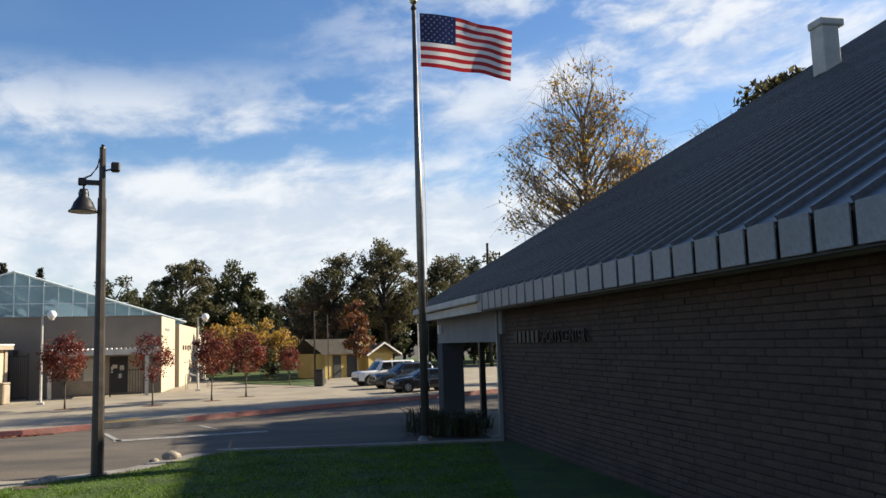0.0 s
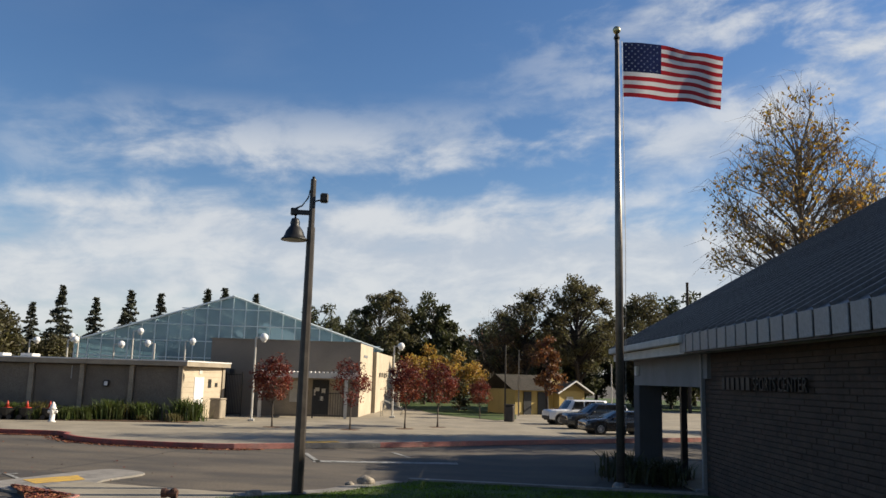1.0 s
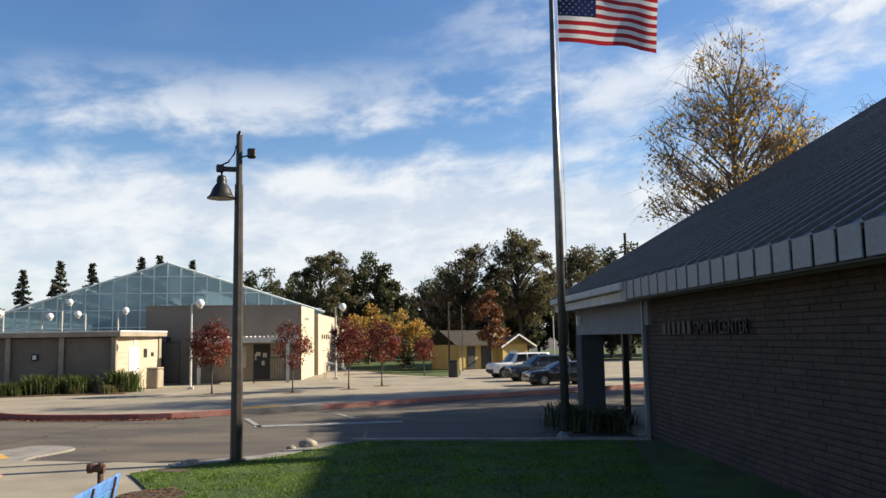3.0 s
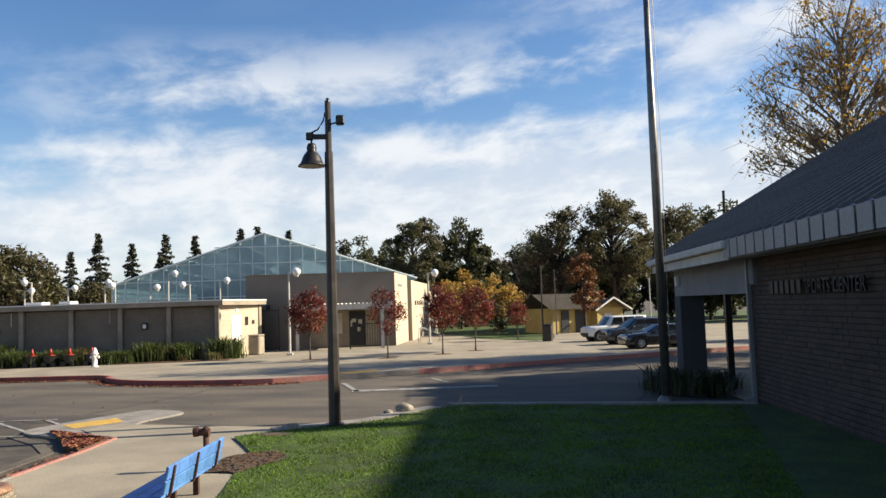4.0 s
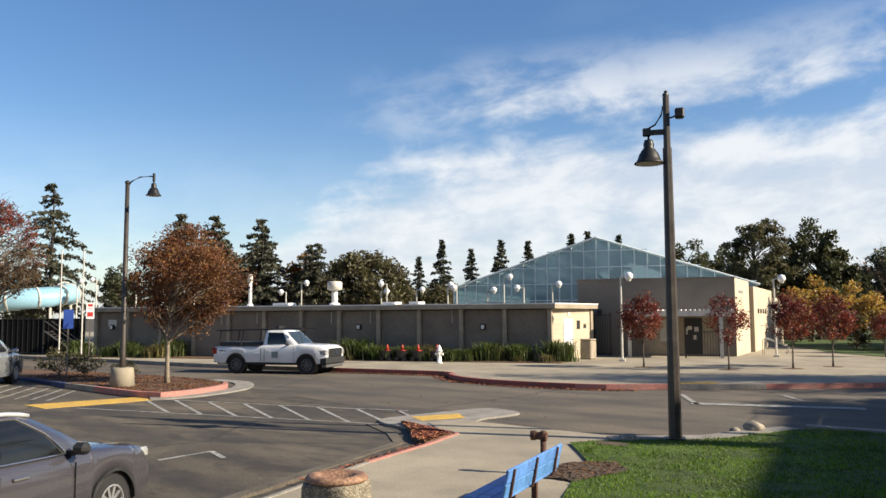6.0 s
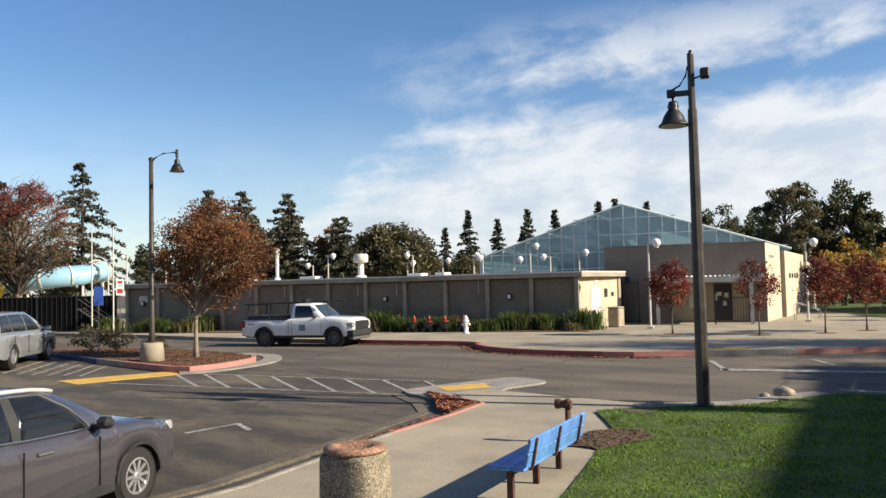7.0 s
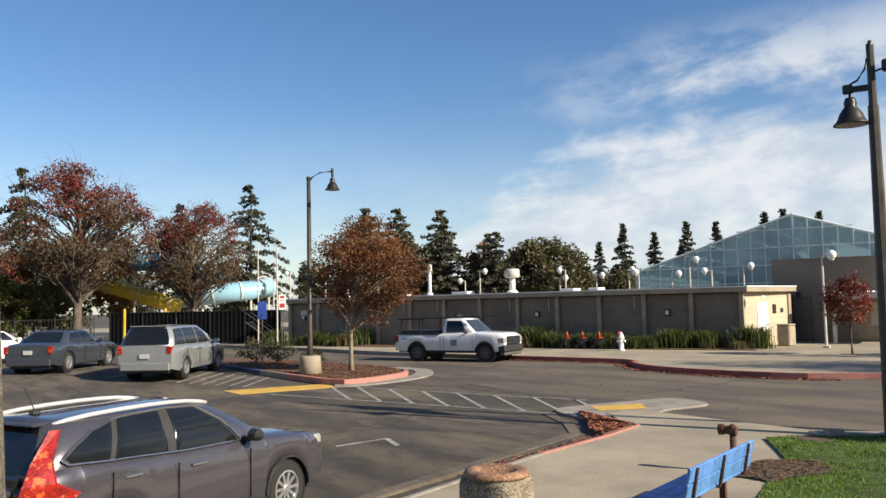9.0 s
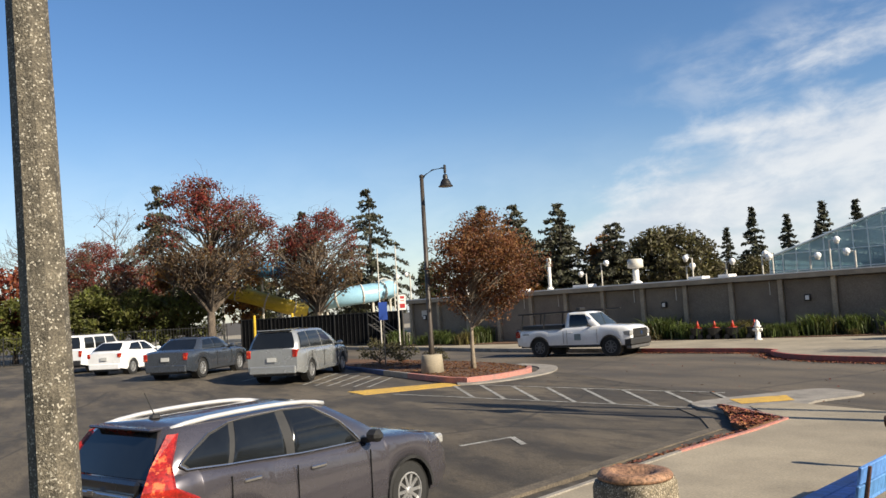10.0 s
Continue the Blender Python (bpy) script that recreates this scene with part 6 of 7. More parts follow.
again(oak, -73.5, 57.5, 60, 0.8)
again(oak, -69.0, 46, 30, 0.7)
again(oak, -52.0, 74, 80, 0.66)
again(oak, -47.5, 80, 200, 0.7)
orange = at(broadleaf("orange_tree", "autumn tree with orange-brown leaves", 9.2, 1.5, 2.4, 34, 80, LEAF_ORANGE, 0.2, BARK, 89, 0.15, 0.8, twigs=2), -62.5, 56.0)
again(orange, -66.5, 49.5, 90, 0.8)
again(orange, -60.0, 56.5, 250, 0.78)
again(orange, -68.2, 21.0, 40, 0.95, label="orange-brown autumn tree behind the fence")
again(orange, -69.0, 15.5, 190, 0.9, label="orange-brown autumn tree behind the fence")

# trees behind the parked cars
bigred = at(broadleaf("red_brown_tree", "large half-bare tree with red and brown leaves", 13.1, 4.0, 5.4, 170, 80, LEAF_DEEP_RED, 0.12, BARK, 97, 0.36, 0.95, twigs=5, top=0.65, second=(LEAF_BROWN, 0.5)), -61.2, 16.6, 30)
again(bigred, -58.8, 24.1, 160, 0.8, label="spreading tree with bright red leaves over bare limbs")
again(bigred, -70, 9.5, 250, 0.72)
bare = at(broadleaf("bare_tree", "tall bare grey tree with fine twigs", 12.4, 2.5, 4.4, 46, 2, LEAF_RUST, 0.12, BARK, 101, 0.2, 1.3, twigs=10, top=0.8), -75.5, 12.4)
again(bare, -76.5, 6.0, 90, 0.95)
redlow = at(broadleaf("red_tree", "low dark red autumn tree behind the fence", 8.6, 1.4, 3.4, 44, 85, LEAF_RED, 0.2, BARK_DARK, 103, 0.2, 1.1, twigs=2), -75.6, 13.6)
again(redlow, -71.5, 4.2, 60, 0.98)
again(redlow, -77.0, 0.5, 160, 1.0)
again(redlow, -75, 9.0, 250, 0.85)
green = at(broadleaf("green_tree", "low bushy green tree behind the iron fence", 5.3, 0.7, 2.5, 42, 100, LEAF_GREEN, 0.17, BARK_DARK, 107, 0.14, 0.85, top=0.85, hollow=0.35), -66.6, 9.2)
for x, y, t, s in ((-66.2, 12.4, 50, 0.96), (-65.6, 16.0, 110, 0.98), (-67.5, 5.6, 280, 1.0), (-68, 1.8, 20, 0.95)):
    again(green, x, y, t, s)
again(dark, -92, 30, 40, 0.8)
again(dark, -94, 20, 140, 0.85)
again(dark, -95, 8, 240, 0.8)
again(dark, -92, 42, 340, 0.75)
again(dark, -90, 52, 90, 0.8)
again(dark, -82, 64, 190, 0.9)
again(dark, -74, 70, 290, 0.85)

# the wood that closes the view behind the plaza
for x, y, t, s in ((-27, 98, 10, 0.85), (-21, 96, 70, 0.8), (-17, 100, 140, 0.9), (-11, 97, 200, 0.8), (-6, 101, 260, 0.95), (0, 100, 320, 0.85), (8, 97, 45, 0.9), (15, 95, 100, 1.0),
                   (-16.5, 82, 33, 0.62), (-12.5, 84, 77, 0.6), (-8, 83, 123, 0.62), (-4, 86, 211, 0.66), (1, 84, 280, 0.62), (4.5, 80, 330, 0.6), (-35, 95, 20, 0.85), (9, 78, 60, 0.7), (13, 76, 120, 0.75)):
    again(dark, x, y, t, s)
for x, y, t, s in ((13.4, 46.5, 15, 0.78), (17.5, 45.0, 95, 0.85)):
    again(mottled, x, y, t, s, label="thin brownish tree behind the hall")
low_bush = at(broadleaf("low_bush", "low half-bare bush in the island's mulch", 1.0, 0.1, 0.8, 26, 26, LEAF_OLIVE, 0.06, BARK, 121, 0.03, 0.26, twigs=2), -33.0, 16.6, 0, 1.15, 0.1)
again(low_bush, -31.6, 16.9, 90, 0.95, 0.1)
again(low_bush, -29.4, 17.4, 200, 0.7, 0.1)


# ==== street furniture ====
def bell_lamp(at_, h, arm, turn, z, label, style):
    """A tall post with a bell-shaped shade on a bracket; the arm points along local x."""
    L = empty("street_lamp", pose(*at_, z, 0, 0, turn), label=label, category="street lamp", group="street lamps")
    if style == "square":
        bm = bmesh.new()
        tube(bm, [(0, 0, 0), (0, 0, h - 1.05)], [0.125, 0.085], 8)
        tube(bm, [(0, 0, h - 1.05), (0, 0, h)], [0.068, 0.062], 8)
        part("pole", bm, POLE_METAL, L)
        part("finial", lathe(bmesh.new(), [(0.064, h), (0.06, h + 0.03), (0.03, h + 0.04), (0.035, h + 0.08), (0.001, h + 0.10)], 10), DARK_METAL, L)
        part("base_plate", boxed(-0.18, 0.18, -0.18, 0.18, 0, 0.03), DARK_METAL, L)
        part("arm", boxed(0.0, arm + 0.05, -0.035, 0.035, h - 0.78, h - 0.68), DARK_METAL, L)
        part("brace", tube(bmesh.new(), [(0.06, 0, h - 0.22), (0.10, 0, h - 0.40), (0.22, 0, h - 0.58), (arm + 0.05, 0, h - 0.67)], 0.02, 6), DARK_METAL, L)
        part("clamp", boxed(arm - 0.05, arm + 0.11, -0.05, 0.05, h - 0.80, h - 0.64, bevel=0.02), DARK_METAL, L)
        zt = h - 0.80
        spot = part("spotlight", boxed(-0.34, -0.16, -0.09, 0.09, h - 0.48, h - 0.28, bevel=0.03), DARK_METAL, L, "small dark spotlight")
        part("spot_bracket", tube(bmesh.new(), [(-0.06, 0, h - 0.46), (-0.2, 0, h - 0.42)], 0.02, 6), DARK_METAL, spot)
    else:
        part("pole", tube(bmesh.new(), [(0, 0, 0.3), (0, 0, 1.0), (0, 0, h)], [0.12, 0.095, 0.07], 10), POLE_METAL, L, smooth=True)
        part("pedestal", lathe(bmesh.new(), [(0.42, -0.1), (0.38, 0.45), (0.36, 0.62), (0.30, 0.64)], 18), CONCRETE, L, "round concrete pedestal", True)
        part("pole_cap", lathe(bmesh.new(), [(0.085, h - 0.02), (0.09, h + 0.06), (0.02, h + 0.1)], 10), POLE_METAL, L)
        part("arm", tube(bmesh.new(), [(0, 0, h - 0.12), (0.15, 0, h + 0.06), (0.45, 0, h + 0.2), (arm - 0.1, 0, h + 0.22), (arm, 0, h + 0.18)], 0.025, 6), DARK_METAL, L, smooth=True)
        part("clamp", boxed(arm - 0.04, arm + 0.04, -0.04, 0.04, h + 0.02, h + 0.32, bevel=0.015), DARK_METAL, L)
        zt = h + 0.04
    k = 1.0 if style == "square" else 0.9
    bell = [(0.02, 0.0), (0.022, -0.06), (0.075, -0.075), (0.09, -0.11), (0.105, -0.17), (0.095, -0.225), (0.14, -0.285), (0.185, -0.355), (0.215, -0.44), (0.24, -0.49), (0.285, -0.53), (0.29, -0.55), (0.26, -0.545), (0.20, -0.46), (0.12, -0.3), (0.001, -0.28)]
    shade = part("shade", lathe(bmesh.new(), [(k * r_, k * z_) for r_, z_ in bell], 24, (arm, 0, zt)), DARK_METAL, L, "dark bell-shaped metal shade", True)
    part("lens", lathe(bmesh.new(), [(k * 0.25, k * -0.54), (k * 0.24, k * -0.56), (0.001, k * -0.57)], 20, (arm, 0, zt)), OFFWHITE, shade)
    return L


bell_lamp((-6.53, 15.28), 6.66, 0.35, 203, 0.06, "tall brown lamp post with a bell shade, at the lawn's edge", "square")
bell_lamp((-25.95, 15.25), 6.95, 0.95, 32, 0.1, "tall lamp post with a curved arm, on the island", "round")


def globe_lamp(x, y, h, z, turn, label, r=0.21, white=True):
    g = empty("globe_lamp", pose(x, y, z, 0, 0, turn), label=label, category="lamp", group="globe lamps")
    part("pole", tube(bmesh.new(), [(0, 0, 0), (0, 0, h)], [0.06, 0.045], 8), OFFWHITE if white else DARK_METAL, g)
    part("foot", boxed(-0.15, 0.15, -0.15, 0.15, 0, 0.12, bevel=0.02), OFFWHITE, g)
    part("arm", tube(bmesh.new(), [(0, 0, h - 0.05), (0.15, 0, h), (0.35, 0, h)], 0.03, 6), OFFWHITE, g)
    gl = part("globe", lathe(bmesh.new(), [(0.001, -r)] + [(r * math.sin(a), -r * math.cos(a)) for a in [k * math.pi / 12 for k in range(1, 12)]] + [(0.001, r)], 16, (0.40, 0, h)), GLOBE, g, "white frosted globe", True)
    part("collar", lathe(bmesh.new(), [(0.1, -r - 0.04), (0.12, -r + 0.04)], 12, (0.40, 0, h)), OFFWHITE, gl)
    return g


globe_lamp(-18.2, 37.3, 4.2, 0.15, 20, "white globe lamp on a thin post, on the plaza")
globe_lamp(-13.2, 45.5, 4.2, 0.15, 20, "white globe lamp on a thin post, on the plaza")
for x, y, h, t in ((-25.0, 42.2, 4.3, 20), (-26.5, 41.4, 4.1, 200), (-29.0, 43.0, 4.9, 20), (-28.6, 40.6, 4.0, 20), (-31.2, 40.0, 4.2, 20), (-32.4, 42.5, 4.5, 200), (-35.0, 41.5, 4.2, 20), (-36.5, 40.2, 4.6, 200),
                   (-37.0, 40.2, 4.1, 20), (-43.0, 38.5, 4.8, 20), (-44.5, 38.4, 4.2, 200), (-52, 36, 5.0, 20), (-53, 35.8, 4.9, 200), (-56.5, 34.0, 5.2, 20), (-60.5, 33.0, 5.4, 200), (-62.5, 32.5, 5.3, 20)):
    globe_lamp(x, y, h - 0.15, 0.15, t, "white globe lamp behind the low building", 0.19)


def thin_pole(x, y, h, r, label, mat=None, name="pole"):
    p = empty(name, pose(x, y, 0.1), label=label, category="pole")
    part("shaft", tube(bmesh.new(), [(0, 0, 0), (0, 0, h)], [r, r * 0.7], 8), mat or OFFWHITE, p)
    part("cap", lathe(bmesh.new(), [(r * 0.9, h), (r * 0.9, h + 0.05), (0.001, h + 0.08)], 8), mat or OFFWHITE, p)
    return p


thin_pole(-45.2, 23.9, 6.2, 0.05, "tall thin pale pole beside the fence")
thin_pole(-49.0, 24.5, 6.4, 0.05, "tall thin pale pole beside the fence")
thin_pole(-8.1, 56.5, 4.8, 0.07, "slim dull pole beside the yellow house", POLE_METAL)
thin_pole(-6.9, 54.6, 4.4, 0.05, "slim dull pole beside the yellow house", FLAGPOLE)
thin_pole(-0.7, 55.1, 3.6, 0.05, "slim pale pole beyond the parked cars")
thin_pole(5.6, 72, 11.2, 0.16, "dark wooden utility pole behind the hall", BARK_DARK, "utility_pole")


# flag and pole
fp = empty("flagpole", pose(0.0, 19.0, 0.05) @ Matrix.Scale(0.974, 4), label="tall dull aluminium flagpole with a gilt ball, beside the porch", category="flagpole")
part("shaft", tube(bmesh.new(), [(0, 0, 0), (0, 0, 6), (0, 0, 11.45)], [0.105, 0.095, 0.055], 14), FLAGPOLE, fp, smooth=True)
part("base_collar", lathe(bmesh.new(), [(0.22, 0), (0.2, 0.08), (0.12, 0.16)], 14), FLAGPOLE, fp)
part("truck", lathe(bmesh.new(), [(0.07, 11.42), (0.085, 11.46), (0.05, 11.54), (0.02, 11.6)], 12), DARK_METAL, fp)
part("ball", lathe(bmesh.new(), [(0.001, 11.57)] + [(0.105 * math.sin(a), 11.675 - 0.105 * math.cos(a)) for a in [k * math.pi / 10 for k in range(1, 10)]] + [(0.001, 11.78)], 14), GOLD, fp, smooth=True)
part("halyard", tube(bmesh.new(), [(0.13, -0.03, 1.4), (0.17, -0.03, 6), (0.13, -0.03, 11.35)], 0.008, 4), OFFWHITE, fp)
part("cleat", boxed(0.08, 0.14, -0.02, 0.02, 1.3, 1.5), DARK_METAL, fp)

FL_RED = material("flag_red_cloth", (0.56, 0.032, 0.04), 0.8, vary=0.1, scale=3, fine=80, translucent=0.35)
FL_WHITE = material("flag_white_cloth", (0.98, 0.95, 0.92), 0.8, vary=0.06, scale=3, fine=80, translucent=0.35)
FL_BLUE = material("flag_blue_cloth", (0.02, 0.028, 0.10), 0.8, vary=0.1, scale=3, fine=80, translucent=0.3)
HOIST, FLY = 1.45, 2.55
flag = empty("flag", pose(0.15, 18.97, 9.62, 0, 0, 2), label="striped red, white and blue flag flying from the flagpole", category="flag")


def cloth(u, v):
    """u along the fly 0..1, v up the hoist 0..1; a breeze lifts it in waves and the fly end sags."""
    x = FLY * u * (0.94 - 0.02 * math.sin(5 * u))
    wave = 0.16 * u ** 0.6 * math.sin(7.5 * u + 1.2 * v + 0.4) + 0.05 * u * math.sin(17 * u - 3 * v)
    sag = -0.30 * u ** 1.4 - 0.10 * u * (1 - v) + 0.03 * math.sin(9 * u)
    return (x - 0.10 * (1 - v) * u, wave, HOIST * v * (1 - 0.13 * u) + sag)


def cloth_patch(name, u0, u1, v0, v1, mat, parent):
    n = max(2, int(28 * (u1 - u0)))
    m = max(1, int((v1 - v0) * 13 + 0.5))
    verts = [cloth(u0 + (u1 - u0) * i / n, v0 + (v1 - v0) * j / m) for i in range(n + 1) for j in range(m + 1)]
    faces = [(i * (m + 1) + j, (i + 1) * (m + 1) + j, (i + 1) * (m + 1) + j + 1, i * (m + 1) + j + 1) for i in range(n) for j in range(m)]
    return soup(name, verts, faces, mat, parent, smooth=True)


for i in range(13):
    v0, v1 = i / 13, (i + 1) / 13
    cloth_patch("stripe", 0.0 if i < 6 else 0.40, 1.0, v0, v1, FL_RED if i % 2 == 0 else FL_WHITE, flag)
canton = cloth_patch("canton", 0.0, 0.40, 6 / 13, 1.0, FL_BLUE, flag)
star_bm = bmesh.new()
for side in (-0.006, 0.006):
    ring = [star_bm.verts.new(((0.034 if q % 2 == 0 else 0.014) * math.sin(q * math.pi / 5), side, (0.034 if q % 2 == 0 else 0.014) * math.cos(q * math.pi / 5))) for q in range(10)]
    star_bm.faces.new(ring)
star_me = bpy.data.meshes.new("star")
star_bm.to_mesh(star_me)
star_bm.free()
for r_ in range(9):
    for c_ in range(6 if r_ % 2 == 0 else 5):
        u, v = 0.03 + 0.066 * c_ + (0.033 if r_ % 2 else 0), 6 / 13 + 0.045 + r_ * 0.056
        mesh_part("star", star_me, FL_WHITE, canton).matrix_basis = Matrix.Translation(cloth(u, v))

# bench
bench = empty("bench", pose(-5.39, 7.76, 0.03, 0, 0, 103.4), label="blue painted slatted wooden bench beside the lawn", category="bench")
BL = 2.02
SL_ME = boxed(0, BL, -0.075, 0.075, -0.018, 0.018, bevel=0.008)
slat_me = bpy.data.meshes.new("slat")
SL_ME.to_mesh(slat_me)
SL_ME.free()
for i in range(3):
    s = mesh_part("seat_slat", slat_me, BLUE, bench)
    s.matrix_basis = pose(0, 0.10 + 0.158 * i, 0.37, 0)
for i in range(2):
    s = mesh_part("back_slat", slat_me, BLUE, bench)
    s.matrix_basis = pose(0, 0.00 - 0.035 * i, 0.475 + 0.162 * i, 102)
for x in (0.15, 0.95, 1.78):
    part("leg", boxed(x - 0.03, x + 0.03, 0.21, 0.28, -0.05, 0.35), RUST, bench, "rusty steel leg")
    part("bracket", tube(bmesh.new(), [(x, 0.44, 0.34), (x, 0.08, 0.34), (x, 0.0, 0.36), (x, -0.025, 0.42), (x, -0.075, 0.70)], 0.018, 6), RUST, bench)

# litter bin of exposed aggregate
can = empty("litter_bin", pose(-5.75, 5.6, 0.03), label="squat rounded-square exposed-aggregate litter bin with a tan lid", category="litter bin")
bm = bmesh.new()
rings = []
for r_, z_ in ((0.30, 0), (0.31, 0.02), (0.292, 0.4), (0.285, 0.86), (0.27, 0.90), (0.22, 0.905)):
    ring = []
    for k in range(40):
        a = k * math.pi / 20 + radians(18)
        q = (abs(math.cos(a - radians(18))) ** 5 + abs(math.sin(a - radians(18))) ** 5) ** -0.2
        ring.append(bm.verts.new((r_ * 0.93 * q * math.cos(a), r_ * 0.93 * q * math.sin(a), z_)))
    rings.append(ring)
for r0, r1 in zip(rings, rings[1:]):
    for k in range(40):
        bm.faces.new((r0[k], r0[(k + 1) % 40], r1[(k + 1) % 40], r1[k]))
bm.faces.new(rings[0][::-1])
bm.faces.new(rings[-1])
part("drum", bm, AGGREGATE, can, smooth=True)
LID = material("rusty_tan_lid", (0.34, 0.19, 0.11), 0.7, vary=0.5, scale=6, fine=40, dark=(0.12, 0.06, 0.04))
part("lid", lathe(bmesh.new(), [(0.255, 0.90), (0.28, 0.91), (0.285, 0.93), (0.265, 0.955), (0.22, 0.965), (0.17, 0.955), (0.14, 0.93), (0.10, 0.912), (0.001, 0.908)], 28), LID, can, "stained tan lid with a round mouth", True)

# standpipe
sp = empty("standpipe", pose(-6.85, 11.0, 0.04, 0, 0, 195) @ Matrix.Scale(0.78, 4), label="rusty fire standpipe beside the bench", category="standpipe")
part("riser", tube(bmesh.new(), [(0, 0, 0), (0, 0, 0.66)], 0.06, 10), RUST, sp, smooth=True)
part("head", tube(bmesh.new(), [(-0.07, 0, 0.70), (0.16, 0, 0.72)], [0.085, 0.075], 10), RUST, sp)
part("coupling", tube(bmesh.new(), [(0.15, 0, 0.72), (0.24, 0, 0.715)], 0.095, 12), RUST, sp)
part("bonnet", lathe(bmesh.new(), [(0.08, 0.70), (0.07, 0.79), (0.03, 0.82)], 10), RUST, sp)


def boulder(x, y, z, r, seed, label):
    bm = bmesh.new()
    bmesh.ops.create_icosphere(bm, subdivisions=3, radius=r)
    for v in bm.verts:
        v.co *= 1 + 0.28 * noise.noise(v.co * (1.6 / r) + Vector((seed, 0, 0)))
        v.co.z *= 0.62
    ob = part("rock", bm, material("pale_rock", (0.42, 0.36, 0.28), 0.9, vary=0.3, scale=6, fine=40, bump=0.8), smooth=True)
    ob.matrix_basis = pose(x, y, z, 0, 0, seed * 50)
    return tagged(ob, label, "rock")


boulder(-5.72, 17.35, 0.12, 0.2, 1, "pale rough boulder at the lawn's edge")
boulder(-5.98, 17.0, 0.08, 0.1, 4, "small pale rock at the lawn's edge")
boulder(-7.25, 14.75, 0.08, 0.16, 2, "flat grey rock at the lawn's corner")

# concrete post beside the camera's way
post = empty("concrete_post", pose(-4.493, 1.611, -0.05), label="slightly leaning octagonal exposed-aggregate concrete lamp post", category="post")
part("shaft", tube(bmesh.new(), [(0, 0, 0), (-0.12, -0.205, 6.2)], [0.102, 0.058], 8), POST_STONE, post)
part("foot", lathe(bmesh.new(), [(0.24, 0), (0.23, 0.12), (0.16, 0.16)], 8), CONCRETE, post)


# fire hydrant
hy = empty("fire_hydrant", pose(-24.75, 31.0, 0.15), label="white painted fire hydrant on the pavement", category="fire hydrant")
part("barrel", lathe(bmesh.new(), [(0.17, 0), (0.17, 0.05), (0.11, 0.06), (0.11, 0.55), (0.16, 0.57), (0.16, 0.62), (0.12, 0.64), (0.11, 0.74), (0.06, 0.82), (0.03, 0.88)], 16), WHITE, hy, smooth=True)
for a in (0, 90, 180):
    part("outlet", tube(bmesh.new(), [(0, 0, 0.45), (0.2 * math.cos(radians(a + 200)), 0.2 * math.sin(radians(a + 200)), 0.45)], 0.065, 10), WHITE, hy)


def cone(x, y, z):
    c = empty("traffic_cone", pose(x, y, z), label="orange traffic cone standing on a black tub", category="traffic cone", group="traffic cones")
    part("body", lathe(bmesh.new(), [(0.095, 0.03), (0.02, 0.33), (0.001, 0.34)], 12), ORANGE, c, smooth=True)
    part("foot", boxed(-0.14, 0.14, -0.14, 0.14, 0, 0.03), ORANGE, c)
    return c


def tub(x, y, turn):
    t = empty("tub", pose(x, y, 0.15, 0, 0, turn), label="black wheeled plastic tub beside the shrubs", category="tub", group="black tubs")
    part("basin", lathe(bmesh.new(), [(0.24, 0.12), (0.30, 0.2), (0.36, 0.48), (0.38, 0.52), (0.33, 0.525)], 14), BLACK, t)
    for sx in (-0.2, 0.2):
        part("wheel", tube(bmesh.new(), [(sx, -0.3, 0.12), (sx, 0.3, 0.12)], 0.12, 12), BLACK, t)
    part("handle", tube(bmesh.new(), [(0.34, -0.15, 0.48), (0.5, -0.15, 0.62), (0.5, 0.15, 0.62), (0.34, 0.15, 0.48)], 0.02, 6), BLACK, t)
    return t


for x, y in ((-28.3, 31.2), (-27.5, 31.45), (-26.7, 31.75), (-25.8, 32.15)):
    tub(x, y, 20)
    cone(x, y, 0.672)

# bin by the end wall
eb = empty("litter_bin", pose(-20.55, 38.2, 0.15), label="square cream aggregate litter bin by the end wall", category="litter bin")
part("body", boxed(-0.32, 0.32, -0.32, 0.32, 0, 0.95, bevel=0.05), PILASTER, eb)
part("lid", boxed(-0.34, 0.34, -0.34, 0.34, 0.95, 1.05, bevel=0.05), PILASTER, eb)
b2 = empty("litter_bin", pose(-6.4, 46.4, 0.15), label="grey litter bin beside the far lawn", category="litter bin")
part("body", boxed(-0.28, 0.28, -0.28, 0.28, 0, 0.9, bevel=0.05), POLE_METAL, b2)
part("lid", boxed(-0.3, 0.3, -0.3, 0.3, 0.9, 0.98, bevel=0.03), POLE_METAL, b2)


def sign(x, y, h, turn, mat, w, hh, label, marks):
    s = empty("sign", pose(x, y, 0.05, 0, 0, turn), label=label, category="sign")
    part("post", boxed(-0.025, 0.025, -0.025, 0.025, 0, h), FLAGPOLE, s)
    pl = part("plate", boxed(-w / 2, w / 2, -0.045, -0.03, h - hh, h, bevel=0.005), mat, s)
    for z, ww, t, m in marks:
        part("bar", boxed(-ww / 2, ww / 2, -0.05, -0.046, h - z - t, h - z), m, pl)
    return s


